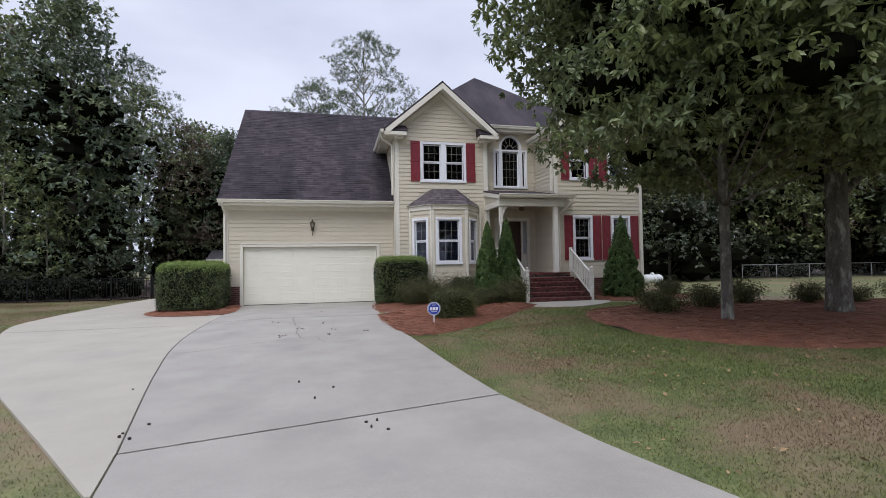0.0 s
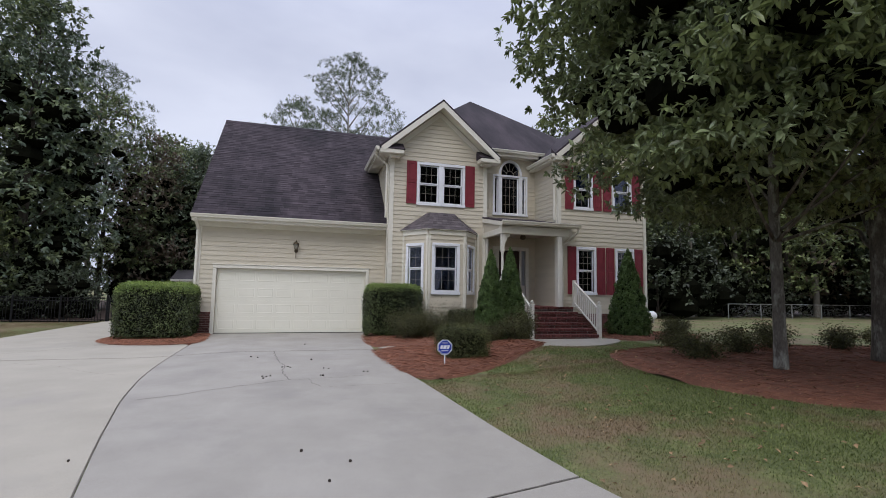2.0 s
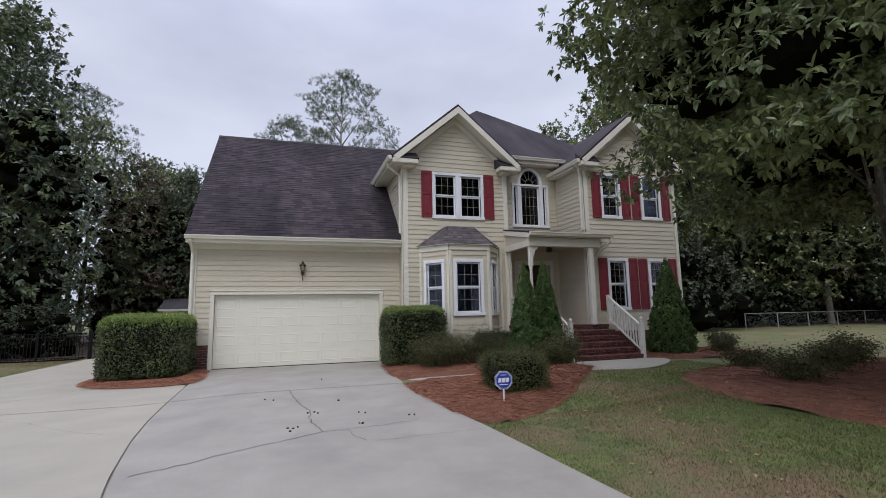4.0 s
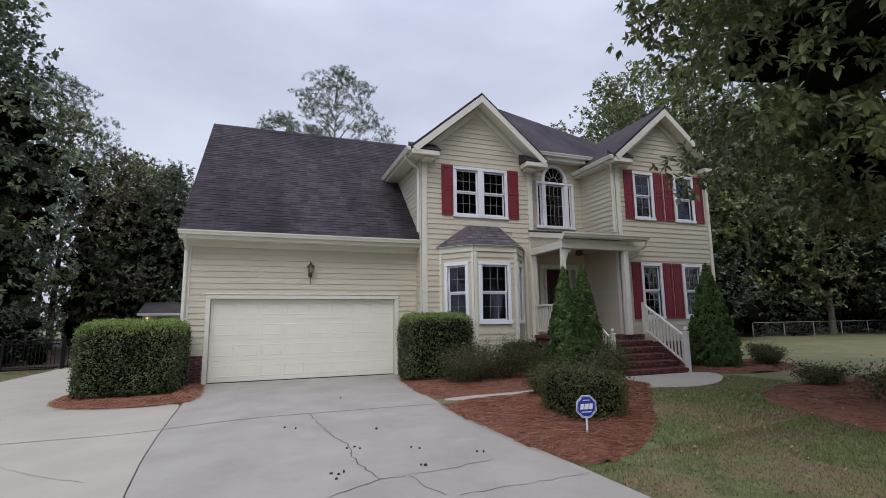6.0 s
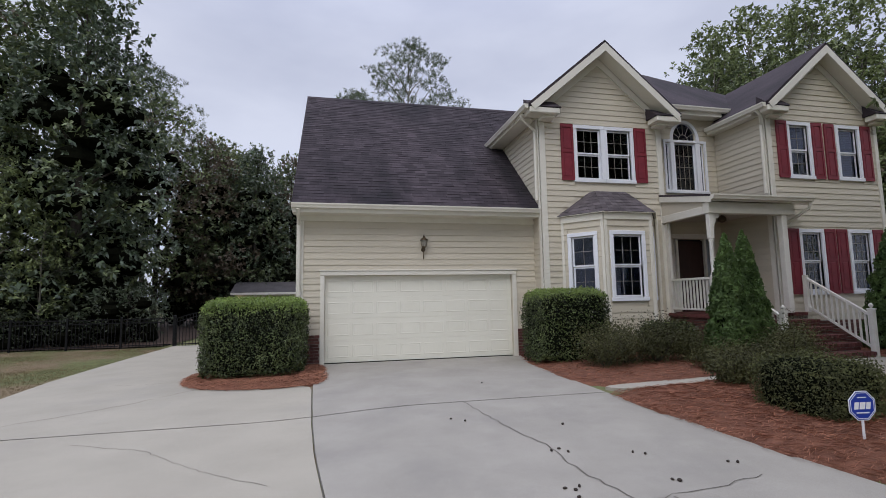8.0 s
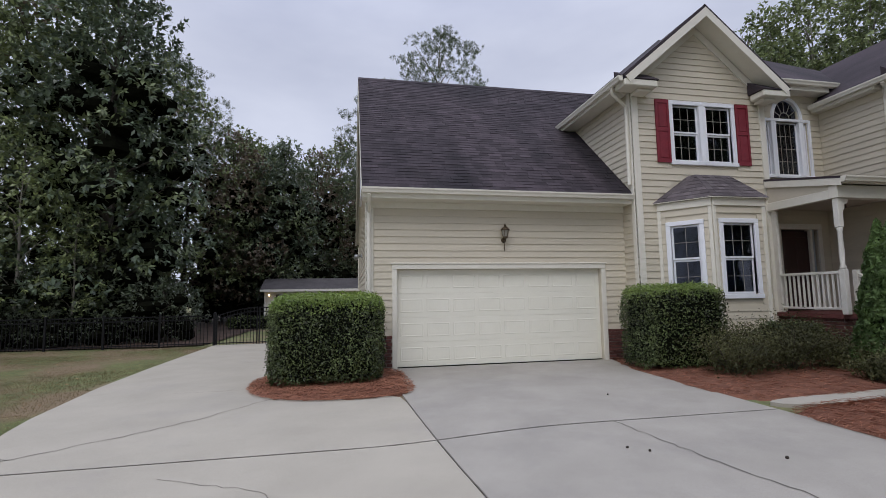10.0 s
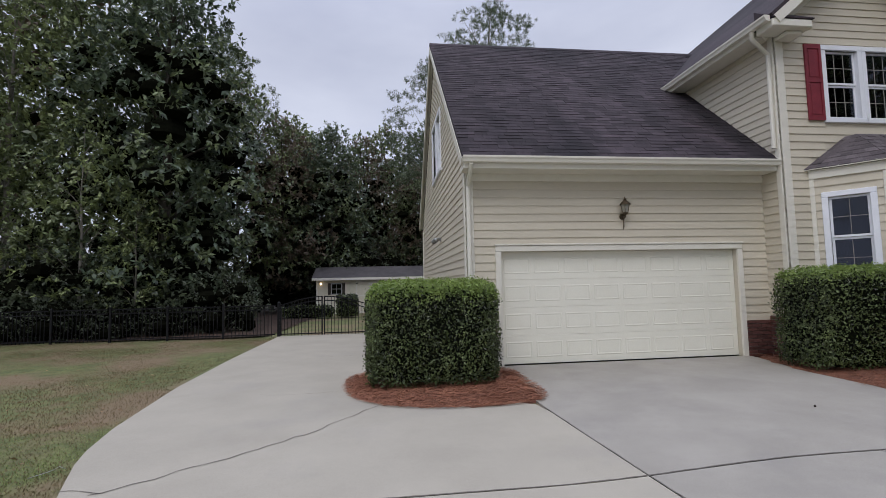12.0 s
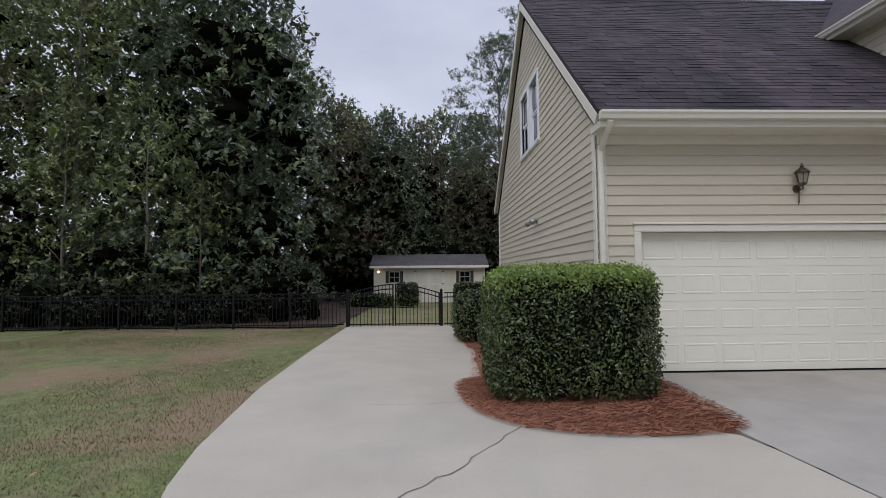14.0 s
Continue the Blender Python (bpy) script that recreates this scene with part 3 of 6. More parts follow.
        for za, zb in ((z0 + 0.12, zm - 0.07), (zm + 0.07, z1 - 0.12)):
            hpart("panel", self.slab(u0 + w + 0.03, u1 - w - 0.03, za, zb, 0.0401, 0.050), SHUTTER, sh, bevel=0.004)
        return sh


GX0, GX1, GY = -3.75, 2.45, 18.55     # garage front
BX0, BX1, BY = 2.45, 6.18, 18.0       # bay block
RX0, RX1, RY = 8.42, 12.24, 16.70     # right block
CY = 18.45                            # recess with the entrance
EAVE, PITCH = 6.50, 0.855

# garage front and its sectional door
gw = Wall(GX0, GY, 1, 0, GX1 - GX0, -0.10, 3.72, holes=[(0.64, 5.52, -0.10, 2.10)], label="cream lap siding over a garage door")
gw.boards(start=0.66, holes=[(0.53, 5.63, -0.1, 2.21)], inset=0.0)
gw.trim(0.53, 0.64, -0.05, 2.10, "garage_door_casing", out=0.05)
gw.trim(5.52, 5.63, -0.05, 2.10, "garage_door_casing", out=0.05)
gw.trim(0.53, 5.63, 2.103, 2.21, "garage_door_casing", out=0.055)
gw.trim(0.51, 5.65, 2.213, 2.245, "drip_cap", out=0.075)
gw.trim(0.0, 0.13, 0.66, 3.45, "corner_board", out=0.04)
gw.trim(0.0, GX1 - GX0, 3.46, 3.72, "frieze_board", out=0.045)

gdoor = hpart("garage_door", gw.slab(0.64, 5.52, -0.045, 2.10, -0.155, -0.135), GARAGE, label="cream sectional garage door with raised panels, closed")
for s in range(4):
    za, zb = -0.028 + s * 0.532, -0.028 + (s + 1) * 0.532 - 0.003
    section = hpart("section", gw.slab(0.645, 5.515, za, zb, -0.134, -0.095), GARAGE, gdoor, bevel=0.002)
    for p in range(8):
        u = 0.645 + 0.07 + p * (4.87 - 0.07) / 8
        q = Build()
        ua, ub, zc, zd = u, u + 0.520, za + 0.115, zb - 0.115
        rings = []
        for inset, out in ((0.0, -0.0948), (0.010, -0.0895), (0.022, -0.0895), (0.034, -0.0942), (0.060, -0.0925)):
            rings += [gw.at(a, z, out) for a, z in ((ua + inset, zc + inset), (ub - inset, zc + inset), (ub - inset, zd - inset), (ua + inset, zd - inset))]
        q.add(rings, [(16, 17, 18, 19)] + [(4 * r + i, 4 * r + (i + 1) % 4, 4 * r + 4 + (i + 1) % 4, 4 * r + 4 + i) for r in range(4) for i in range(4)])
        hpart("raised_panel", q, GARAGE, gdoor)
hpart("weather_seal", gw.slab(0.64, 5.52, -0.045, -0.030, -0.134, -0.09), IRON, gdoor)

# garage side gable, main side and back walls
sw = Wall(GX0, 28.4, 0, -1, 28.4 - GY, 0.0, 3.72, holes=[(4.25, 6.18, 4.65, 6.20)], gable=((28.4 - GY) / 2, 3.72 + (28.4 - GY) / 2 * 0.90), label="cream lap siding of the garage gable")

sw.boards(start=0.30, holes=[(4.15, 6.28, 4.55, 6.30)])
sw.window(4.15, 5.215, 4.55, 6.30, 1, 1)
sw.window(5.215, 6.28, 4.55, 6.30, 1, 1)
sw.trim(9.72, 9.85, 0.30, 3.60, "corner_board", out=0.04)
sw.trim(0.0, 0.13, 0.30, 3.60, "corner_board", out=0.04)

# bay block: front gable wall, its left side above the garage roof
bl = BX1 - BX0
bw = Wall(BX0, BY, 1, 0, bl, 0.0, EAVE, holes=[(1.10, 2.74, 4.66, 6.06)], gable=(bl / 2, EAVE + bl / 2 * PITCH), label="cream lap siding of the front gable")
bw.boards(start=0.76, holes=[(1.0, 2.84, 4.56, 6.16), (0.62, 3.26, 0.0, 3.80), (0.95, 2.95, 3.60, 4.10)])
bw.window(1.0, 1.92, 4.56, 6.16, 3, 2)
bw.window(1.92, 2.84, 4.56, 6.16, 3, 2)
bw.shutter(0.62, 0.985, 4.60, 6.16)
bw.shutter(2.855, 3.22, 4.60, 6.16)
bw.trim(0.0, 0.16, 0.76, EAVE - 0.15, "corner_board", out=0.04)
bw.trim(bl - 0.16, bl, 0.76, EAVE - 0.15, "corner_board", out=0.04)
bs = Wall(BX0, 23.4, 0, -1, 23.4 - BY, 0.0, EAVE, label="cream lap siding above the garage roof")
bs.boards(start=0.76)
bs.trim(23.4 - BY - 0.12, 23.4 - BY, 0.76, EAVE - 0.15, "corner_board", out=0.04)
br = Wall(BX1, BY, 0, 1, CY - BY, 0.0, EAVE, label="cream lap siding beside the entrance")
br.boards(start=0.95)

# recess with the entrance and the arched window
cl = RX0 - BX1
cw = Wall(BX1, CY, 1, 0, cl, 0.0, 6.95, holes=[(0.55, 1.86, 0.98, 3.10), (0.50, 1.82, 4.55, 6.00), (0.80, 1.52, 6.00, 6.62)], label="cream lap siding of the entrance recess")
cw.boards(start=0.98, holes=[(0.42, 1.95, 0.98, 3.22), (0.42, 1.90, 4.46, 6.08), (0.66, 1.66, 6.0, 6.74)])

# right block
rl = RX1 - RX0
RW = 9.10 - RX0
rw = Wall(RX0, RY, 1, 0, rl, 0.0, EAVE, gable=(rl / 2, EAVE + rl / 2 * PITCH),
          holes=[(0.76, 1.38, 4.64, 6.04), (2.43, 3.09, 4.64, 6.04), (0.86, 1.50, 1.52, 3.08), (2.52, 3.16, 1.52, 3.08)], label="cream lap siding of the far gable")
rw.boards(start=0.76, holes=[(0.66, 1.48, 4.54, 6.14), (2.33, 3.19, 4.54, 6.14), (0.76, 1.60, 1.42, 3.18), (2.42, 3.26, 1.42, 3.18)])
rw.window(0.66, 1.48, 4.54, 6.14, 2, 2, blind=0.5)
rw.window(2.33, 3.19, 4.54, 6.14, 1, 1, blind=1.0)
rw.window(0.76, 1.60, 1.42, 3.18, 3, 3)
rw.window(2.42, 3.26, 1.42, 3.18, 3, 3)
for a in (0.31, 1.50, 1.925, 3.21):
    rw.shutter(a, a + 0.345, 4.56, 6.14)
for a in (0.40, 1.62, 2.02, 3.28):
    rw.shutter(a, a + 0.345, 1.44, 3.18)
rw.trim(0.0, 0.15, 0.76, EAVE - 0.15, "corner_board", out=0.04)
rw.trim(rl - 0.13, rl, 0.76, EAVE - 0.15, "corner_board", out=0.04)
rs = Wall(RX0, CY, 0, -1, CY - RY, 0.0, EAVE, label="cream lap siding beside the porch")
rs.boards(start=0.98)
rs.trim(CY - RY - 0.13, CY - RY, 0.98, EAVE - 0.15, "corner_board", out=0.04)
rr = Wall(RX1, RY, 0, 1, 28.4 - RY, 0.0, EAVE, label="cream lap siding of the far side")
rr.boards(start=0.76)
back = Wall(RX1, 28.4, -1, 0, RX1 - GX0, 0.0, 3.72, label="cream siding of the back wall")
hpart("upper_back_wall", Build().box(BX0, RX1, 28.2, 28.36, 3.72, EAVE), SIDING)
hpart("upper_side_wall", Build().box(BX0 + 0.002, BX0 + 0.15, 23.41, 28.19, 0.0, EAVE), SIDING)
# unseen floors and an added backing wall, near-black to darken the windows
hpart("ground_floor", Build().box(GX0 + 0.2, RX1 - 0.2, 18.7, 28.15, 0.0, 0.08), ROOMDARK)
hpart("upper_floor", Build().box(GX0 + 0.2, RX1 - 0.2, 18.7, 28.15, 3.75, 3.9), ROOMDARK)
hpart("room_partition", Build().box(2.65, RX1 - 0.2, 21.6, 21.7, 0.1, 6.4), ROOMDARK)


# ---------- roofs ----------
def roof_plane(ring, mat=SHINGLE, name="roof", thick=0.06, label="dark weathered asphalt shingles"):
    """A sloping roof sheet; the ring lies in its upper face."""
    p = [Vector(q) for q in ring]
    n = (p[1] - p[0]).cross(p[2] - p[0]).normalized()
    if n.z < 0:
        n = -n
    b = Build().prism(ring, tuple(-n * thick))
    return hpart(name, b, mat, label=label)


def shingles(origin, along, up, width, slope_len, clip, parent, mat, piece_mat, pieces=0, tab=0.30, course=0.145):
    """Rows of shingle tabs on a slope, each tilted a little; the lowest are objects of their own."""
    o, a, u = Vector(origin), Vector(along).normalized(), Vector(up).normalized()
    n = a.cross(u).normalized()
    if n.z < 0:
        n = -n
    rng = random.Random(7)
    rest = Build()
    made = 0
    shared = {}
    for r in range(int(slope_len / course)):
        s0, s1 = r * course, (r + 1) * course + 0.02
        x = -tab * (0.5 if r % 2 else 0.0) + rng.uniform(-0.02, 0.02)
        while x < width:
            w = tab * rng.choice((0.8, 1.0, 1.0, 1.2))
            lo, hi = clip(s0 + course * 0.5)
            x0, x1 = max(x, lo), min(x + w - 0.006, hi)
            x += w
            if x1 - x0 < 0.03:
                continue
            k = rng.choice((0.008, 0.011, 0.015))
            ring = [(x0, s0, 0.002), (x1, s0, 0.002), (x1, s1, 0.002), (x0, s1, 0.002), (x0, s0, k), (x1, s0, k), (x1, s1, 0.004), (x0, s1, 0.004)]
            faces = [(4, 5, 6, 7), (0, 1, 5, 4), (1, 2, 6, 5), (3, 0, 4, 7)]
            verts = [o + a * p + u * q + n * h for p, q, h in ring]
            if made < pieces:
                made += 1
                hpart("shingle", Build().add(verts, faces), piece_mat, parent)
            else:
                rest.add(verts, faces)
    me = bpy.data.meshes.new("shingle_course")
    me.from_pydata(rest.v, [], rest.f)
    me.materials.append(mat)
    ob = new("shingle_course", me)
    ob.parent = parent
    return tagged(ob, kind="stuff")


AX, AY, AZ = 7.36, 23.4, 11.07
L0X, R0X = 2.00, 12.42
G1X, G2X, GZ, GZ2 = 4.28, 10.28, 8.44, 8.33
FY, FZ = 18.08, 7.00          # eave of the recess
GAB1, GAB2 = 17.52, 16.32     # front edges of the gable roofs
ridge_y = 23.5
GR_E, GR_R = 3.84, 8.75       # garage eave and ridge
GEX, GEY = -3.88, 18.08


def hip_y(z):
    return FY + (AY - FY) * (z - FZ) / (AZ - FZ)


garage_roof = roof_plane([(GEX, GEY, GR_E), (2.44, GEY, GR_E), (2.44, 18.6, GR_E + 0.52 * 0.906), (4.85, ridge_y, GR_R), (GEX, ridge_y, GR_R)])
roof_plane([(GEX, 28.9, GR_E), (4.9, 28.9, GR_E), (4.9, ridge_y + 0.002, GR_R), (GEX, ridge_y + 0.002, GR_R)])
left_roof = roof_plane([(L0X, GAB1, EAVE), (L0X, 28.8, EAVE), (AX, AY, AZ), (G1X, hip_y(GZ), GZ), (G1X, GAB1, GZ)])
vy1 = G1X + (GZ - FZ) / PITCH
right_slope = roof_plane([(G1X, GAB1, GZ), (G1X, hip_y(GZ), GZ), (vy1, FY, FZ), (6.55, CY, EAVE), (6.55, GAB1, EAVE)])
vy2 = G2X - (GZ2 - FZ) / PITCH
front_roof = roof_plane([(vy1, FY, FZ), (vy2, FY, FZ), (G2X, hip_y(GZ2), GZ2), (AX, AY, AZ), (G1X, hip_y(GZ), GZ)])
gable2_left = roof_plane([(G2X, GAB2, GZ2), (G2X, hip_y(GZ2), GZ2), (vy2, FY, FZ), (8.14, CY, EAVE), (8.14, GAB2, EAVE)])
roof_plane([(R0X, GAB2, EAVE), (R0X, 28.8, EAVE), (AX, AY, AZ), (G2X, hip_y(GZ2), GZ2), (G2X, GAB2, GZ2)])
roof_plane([(L0X, 28.8, EAVE), (R0X, 28.8, EAVE), (AX, AY + 0.004, AZ)])

gs = math.hypot(ridge_y - GEY, GR_R - GR_E)
shingles((GEX, GEY - 0.015, GR_E - 0.01), (1, 0, 0), (0, ridge_y - GEY, GR_R - GR_E), 9.0, gs,
         lambda s: (0.0, 6.32 if s < 0.7 else 6.32 + max(0.0, (s - gs * 0.53)) * 0.72), garage_roof, SHINGLE, SHINGLE_PIECE, pieces=290)
hpart("ridge_cap", Build().prism([(GEX, ridge_y - 0.14, GR_R - 0.10), (GEX, ridge_y, GR_R + 0.03), (GEX, ridge_y + 0.14, GR_R - 0.10)], (8.8, 0, 0)), SHINGLE)


def gable_trim(xc, half, y, wall_y, zr, ze, wall_left, wall_right):
    """Rake boards, soffits and boxed eave returns of a front gable."""
    for s in (-1, 1):
        xe = xc + s * half
        up = Vector((xc - xe, 0, zr - ze)).normalized()
        nrm = Vector((up.z * s, 0, abs(up.x)))
        d0, d1 = -0.065, -0.24
        ring = [Vector((xe, y - 0.02, ze)) + nrm * d0, Vector((xc, y - 0.02, zr)) + nrm * d0,
                Vector((xc, y - 0.02, zr - 0.24 / abs(up.x))), Vector((xe + 0.0, y - 0.02, ze)) + nrm * d1]
        ring[1] = Vector((xc, y - 0.02, zr - 0.065 / abs(up.x)))
        hpart("rake_board", Build().prism([tuple(p) for p in ring], (0, 0.05, 0)), TRIM)
        sof = [Vector((xe, y + 0.035, ze)) + nrm * -0.20, Vector((xc, y + 0.035, zr - 0.20 / abs(up.x))), Vector((xc, y + 0.035, zr - 0.215 / abs(up.x))), Vector((xe, y + 0.035, ze)) + nrm * -0.215]
        hpart("soffit", Build().prism([tuple(p) for p in sof], (0, wall_y - y - 0.04, 0)), TRIM)
        frz = [Vector((xe, wall_y - 0.045, ze)) + nrm * -0.23, Vector((xc, wall_y - 0.045, zr - 0.23 / abs(up.x))), Vector((xc, wall_y - 0.045, zr - 0.40 / abs(up.x))), Vector((xe, wall_y - 0.045, ze)) + nrm * -0.40]
        hpart("frieze_board", Build().prism([tuple(p) for p in frz], (0, 0.04, 0)), TRIM)
        wx = wall_left if s < 0 else wall_right
        xin = wx - s * 0.42
        x0, x1 = sorted((xe - s * 0.02, xin))
        hpart("eave_return", Build().box(x0, x1, y, wall_y - 0.05, ze - 0.25, ze - 0.09), TRIM, bevel=0.02)
        x0, x1 = sorted((wx + s * 0.03, xin + s * 0.1))
        hpart("bed_mould", Build().box(x0, x1, y + 0.12, wall_y - 0.05, ze - 0.33, ze - 0.253), TRIM, bevel=0.02)
        ring = [(xe + s * -0.03, y - 0.015, ze - 0.085), (xe + s * -0.03, wall_y - 0.03, ze - 0.085), (xe + s * -0.03, wall_y - 0.03, ze + 0.26), (xe + s * -0.03, y - 0.015, ze - 0.065)]
        hpart("return_roof", Build().prism(ring, (xin - xe, 0, 0)), SHINGLE)


gable_trim(G1X, 2.275, GAB1, BY, GZ, EAVE, BX0, BX1)
gable_trim(G2X, 2.14, GAB2, RY, GZ2, EAVE, RX0, RX1)


def gutter(p0, p1, out, name="gutter"):
    """A moulded eave gutter with fascia; out: the side it hangs on."""
    a, b_ = Vector(p0), Vector(p1)
    o = Vector(out)
    prof = [(0.0, 0.0), (0.12, 0.0), (0.12, -0.03), (0.10, -0.06), (0.085, -0.11), (0.0, -0.12)]
    ring = [tuple(a + o * u + Vector((0, 0, z))) for u, z in prof]
    return hpart(name, Build().prism(ring, tuple(b_ - a)), TRIM, label="cream metal gutter")


gutter((GEX, GEY - 0.005, GR_E - 0.03), (2.40, GEY - 0.005, GR_E - 0.03), (0, -1, 0))
hpart("soffit", Build().box(GEX + 0.02, 2.40, GEY, GY - 0.046, 3.60, 3.70), TRIM)
gutter((L0X - 0.005, GAB1 + 0.03, EAVE - 0.03), (L0X - 0.005, 21.0, EAVE - 0.03), (-1, 0, 0))
hpart("soffit", Build().box(L0X, BX0 - 0.03, GAB1 + 0.5, 21.0, EAVE - 0.22, EAVE - 0.12), TRIM)
gutter((vy1 + 0.15, FY - 0.005, FZ - 0.03), (vy2 - 0.1, FY - 0.005, FZ - 0.03), (0, -1, 0))
hpart("soffit", Build().box(6.2, 8.4, FY, CY - 0.03, FZ - 0.26, FZ - 0.13), TRIM)
gutter((8.135, GAB2 + 0.03, EAVE - 0.03), (8.135, CY - 0.05, EAVE - 0.03), (-1, 0, 0))
hpart("soffit", Build().box(8.14, RX0 - 0.03, GAB2 + 0.5, CY - 0.03, EAVE - 0.22, EAVE - 0.12), TRIM)
# garage rake
for sgn, y0 in ((1, GEY), (-1, 28.9)):
    dirv = Vector((0, (ridge_y - y0), GR_R - GR_E)).normalized()
    off = Vector((0, -dirv.z * sgn, abs(dirv.y)))
    ring = [Vector((GEX - 0.012, y0, GR_E)) - off * 0.065, Vector((GEX - 0.012, ridge_y, GR_R - 0.065 / abs(dirv.y))), Vector((GEX - 0.012, ridge_y, GR_R - 0.22 / abs(dirv.y))), Vector((GEX - 0.012, y0, GR_E)) - off * 0.22]
    hpart("rake_board", Build().prism([tuple(p) for p in ring], (0.04, 0, 0)), TRIM)
    ring = [Vector((GEX + 0.03, y0, GR_E)) - off * 0.12, Vector((GEX + 0.03, ridge_y, GR_R - 0.12 / abs(dirv.y))), Vector((GEX + 0.03, ridge_y, GR_R - 0.14 / abs(dirv.y))), Vector((GEX + 0.03, y0, GR_E)) - off * 0.14]
    hpart("soffit", Build().prism([tuple(p) for p in ring], (GX0 - GEX - 0.03, 0, 0)), TRIM)


# ---------- bay window ----------
BAY = [(3.00, 18.0), (3.70, 17.10), (5.04, 17.10), (5.74, 18.0)]
for i, ((xa, ya), (xb, yb)) in enumerate(zip(BAY, BAY[1:])):
    ln = math.hypot(xb - xa, yb - ya)
    if i == 1:
        u0, u1 = 0.13, ln - 0.21
        hole = (u0 + 0.10, u1 - 0.10, 1.45, 3.02)
    else:
        u0, u1 = ln / 2 - 0.40, ln / 2 + 0.40
        hole = (u0 + 0.10, u1 - 0.10, 1.45, 3.02)
    face = Wall(xa, ya, xb - xa, yb - ya, ln, 0.30, 3.58, holes=[hole], thick=0.10, label="cream lap siding of the bay")
    face.boards(start=0.30, holes=[(u0, u1, 1.35, 3.12)], inset=0.07)
    face.window(u0, u1, 1.35, 3.12, 3 if i == 1 else 2, 2)
    face.trim(0.0, 0.075, 0.84, 3.40, "corner_board", out=0.035)
    face.trim(ln - 0.075, ln, 0.84, 3.40, "corner_board", out=0.035)
    face.trim(0.0, ln, 3.403, 3.575, "frieze_board", out=0.045)
ring_lo = [(2.88, 17.98, 3.59), (3.64, 16.99, 3.59), (5.10, 16.99, 3.59), (5.86, 17.98, 3.59)]
ring_hi = [(3.86, 17.98, 4.28), (3.92, 17.80, 4.28), (4.84, 17.80, 4.28), (4.90, 17.98, 4.28)]
bay_roof = Build().add(ring_lo + ring_hi, [(0, 1, 5, 4), (1, 2, 6, 5), (2, 3, 7, 6), (4, 5, 6, 7), (0, 3, 2, 1), (0, 4, 7, 3)])
bay_top = hpart("bay_roof", bay_roof, BAY_SHINGLE, label="small hipped roof of grey-brown shingles")
rows = Build()
rng = random.Random(3)
for f in range(3):
    a, b_, c, d = [Vector(q) for q in (ring_lo[f], ring_lo[f + 1], ring_hi[f + 1], ring_hi[f])]
    n = (b_ - a).cross(d - a).normalized()
    for r in range(7):
        s0, s1 = r / 7, min((r + 1.15) / 7, 1)
        p0, p1, q0, q1 = a.lerp(d, s0), b_.lerp(c, s0), a.lerp(d, s1), b_.lerp(c, s1)
        k = max(1, int((p1 - p0).length / 0.16))
        for j in range(k):
            u0, u1 = j / k, (j + 0.96) / k
            h = rng.uniform(0.010, 0.018)
            lo0, lo1, hi1, hi0 = p0.lerp(p1, u0), p0.lerp(p1, u1), q0.lerp(q1, u1), q0.lerp(q1, u0)
            rows.add([lo0, lo1, lo1 + n * h, lo0 + n * h, hi1 + n * 0.005, hi0 + n * 0.005], [(0, 1, 2, 3), (3, 2, 4, 5), (1, 4, 2), (0, 3, 5)])
tagged(hpart("shingle_course", rows, BAY_SHINGLE, bay_top), kind="stuff")
for i in range(3):
    (xa, ya, za), (xb, yb, zb) = ring_lo[i], ring_lo[i + 1]
    hpart("bay_fascia", Build().prism([(xa, ya, 3.575), (xb, yb, 3.575), (xb, yb + 0.06, 3.575), (xa, ya + 0.06, 3.575)], (0, 0, 0.03)), TRIM)
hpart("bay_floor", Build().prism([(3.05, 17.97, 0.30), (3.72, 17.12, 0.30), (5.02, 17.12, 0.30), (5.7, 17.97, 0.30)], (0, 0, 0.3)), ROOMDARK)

# ---------- arched window over the porch ----------
aw = cw.window(0.42, 0.72, 4.46, 6.08, 1, 4, casing=0.075, sashes=1, label="white three-part window with an arched top")
cw.window(0.72, 1.60, 4.46, 6.08, 4, 4, casing=0.075, sashes=1)
cw.window(1.60, 1.90, 4.46, 6.08, 1, 4, casing=0.075, sashes=1)
ac, az, ar = 1.16, 6.085, 0.50
outer, inner = [], []
arch = Build()
for k in range(17):
    th = math.pi * k / 16
    outer.append((ac + ar * math.cos(th), az + ar * 1.22 * math.sin(th)))
    inner.append((ac + (ar - 0.09) * math.cos(th), az + (ar * 1.22 - 0.09) * math.sin(th)))
for k in range(16):
    ring = [outer[k], outer[k + 1], inner[k + 1], inner[k]]
    arch.prism([cw.at(u, z, 0.045) for u, z in ring], cw.n * -0.12)
hpart("arch_frame", arch, VINYL, aw)
fan = Build()
fan.prism([cw.at(u, z, -0.040) for u, z in inner], cw.n * -0.006)
fan_pane = hpart("arch_pane", fan, GLASS, aw)
spokes = Build()
for k in range(1, 6):
    th = math.pi * k / 6
    du, dz = math.cos(th), math.sin(th) * 1.2
    p0, p1 = (ac + 0.16 * du, az + 0.16 * dz), (ac + 0.41 * du, az + 0.42 * dz)
    pu, pz = -dz * 0.008, du * 0.008
    spokes.prism([cw.at(p0[0] + pu, p0[1] + pz, -0.03), cw.at(p1[0] + pu, p1[1] + pz, -0.03), cw.at(p1[0] - pu, p1[1] - pz, -0.03), cw.at(p0[0] - pu, p0[1] - pz, -0.03)], cw.n * -0.008)
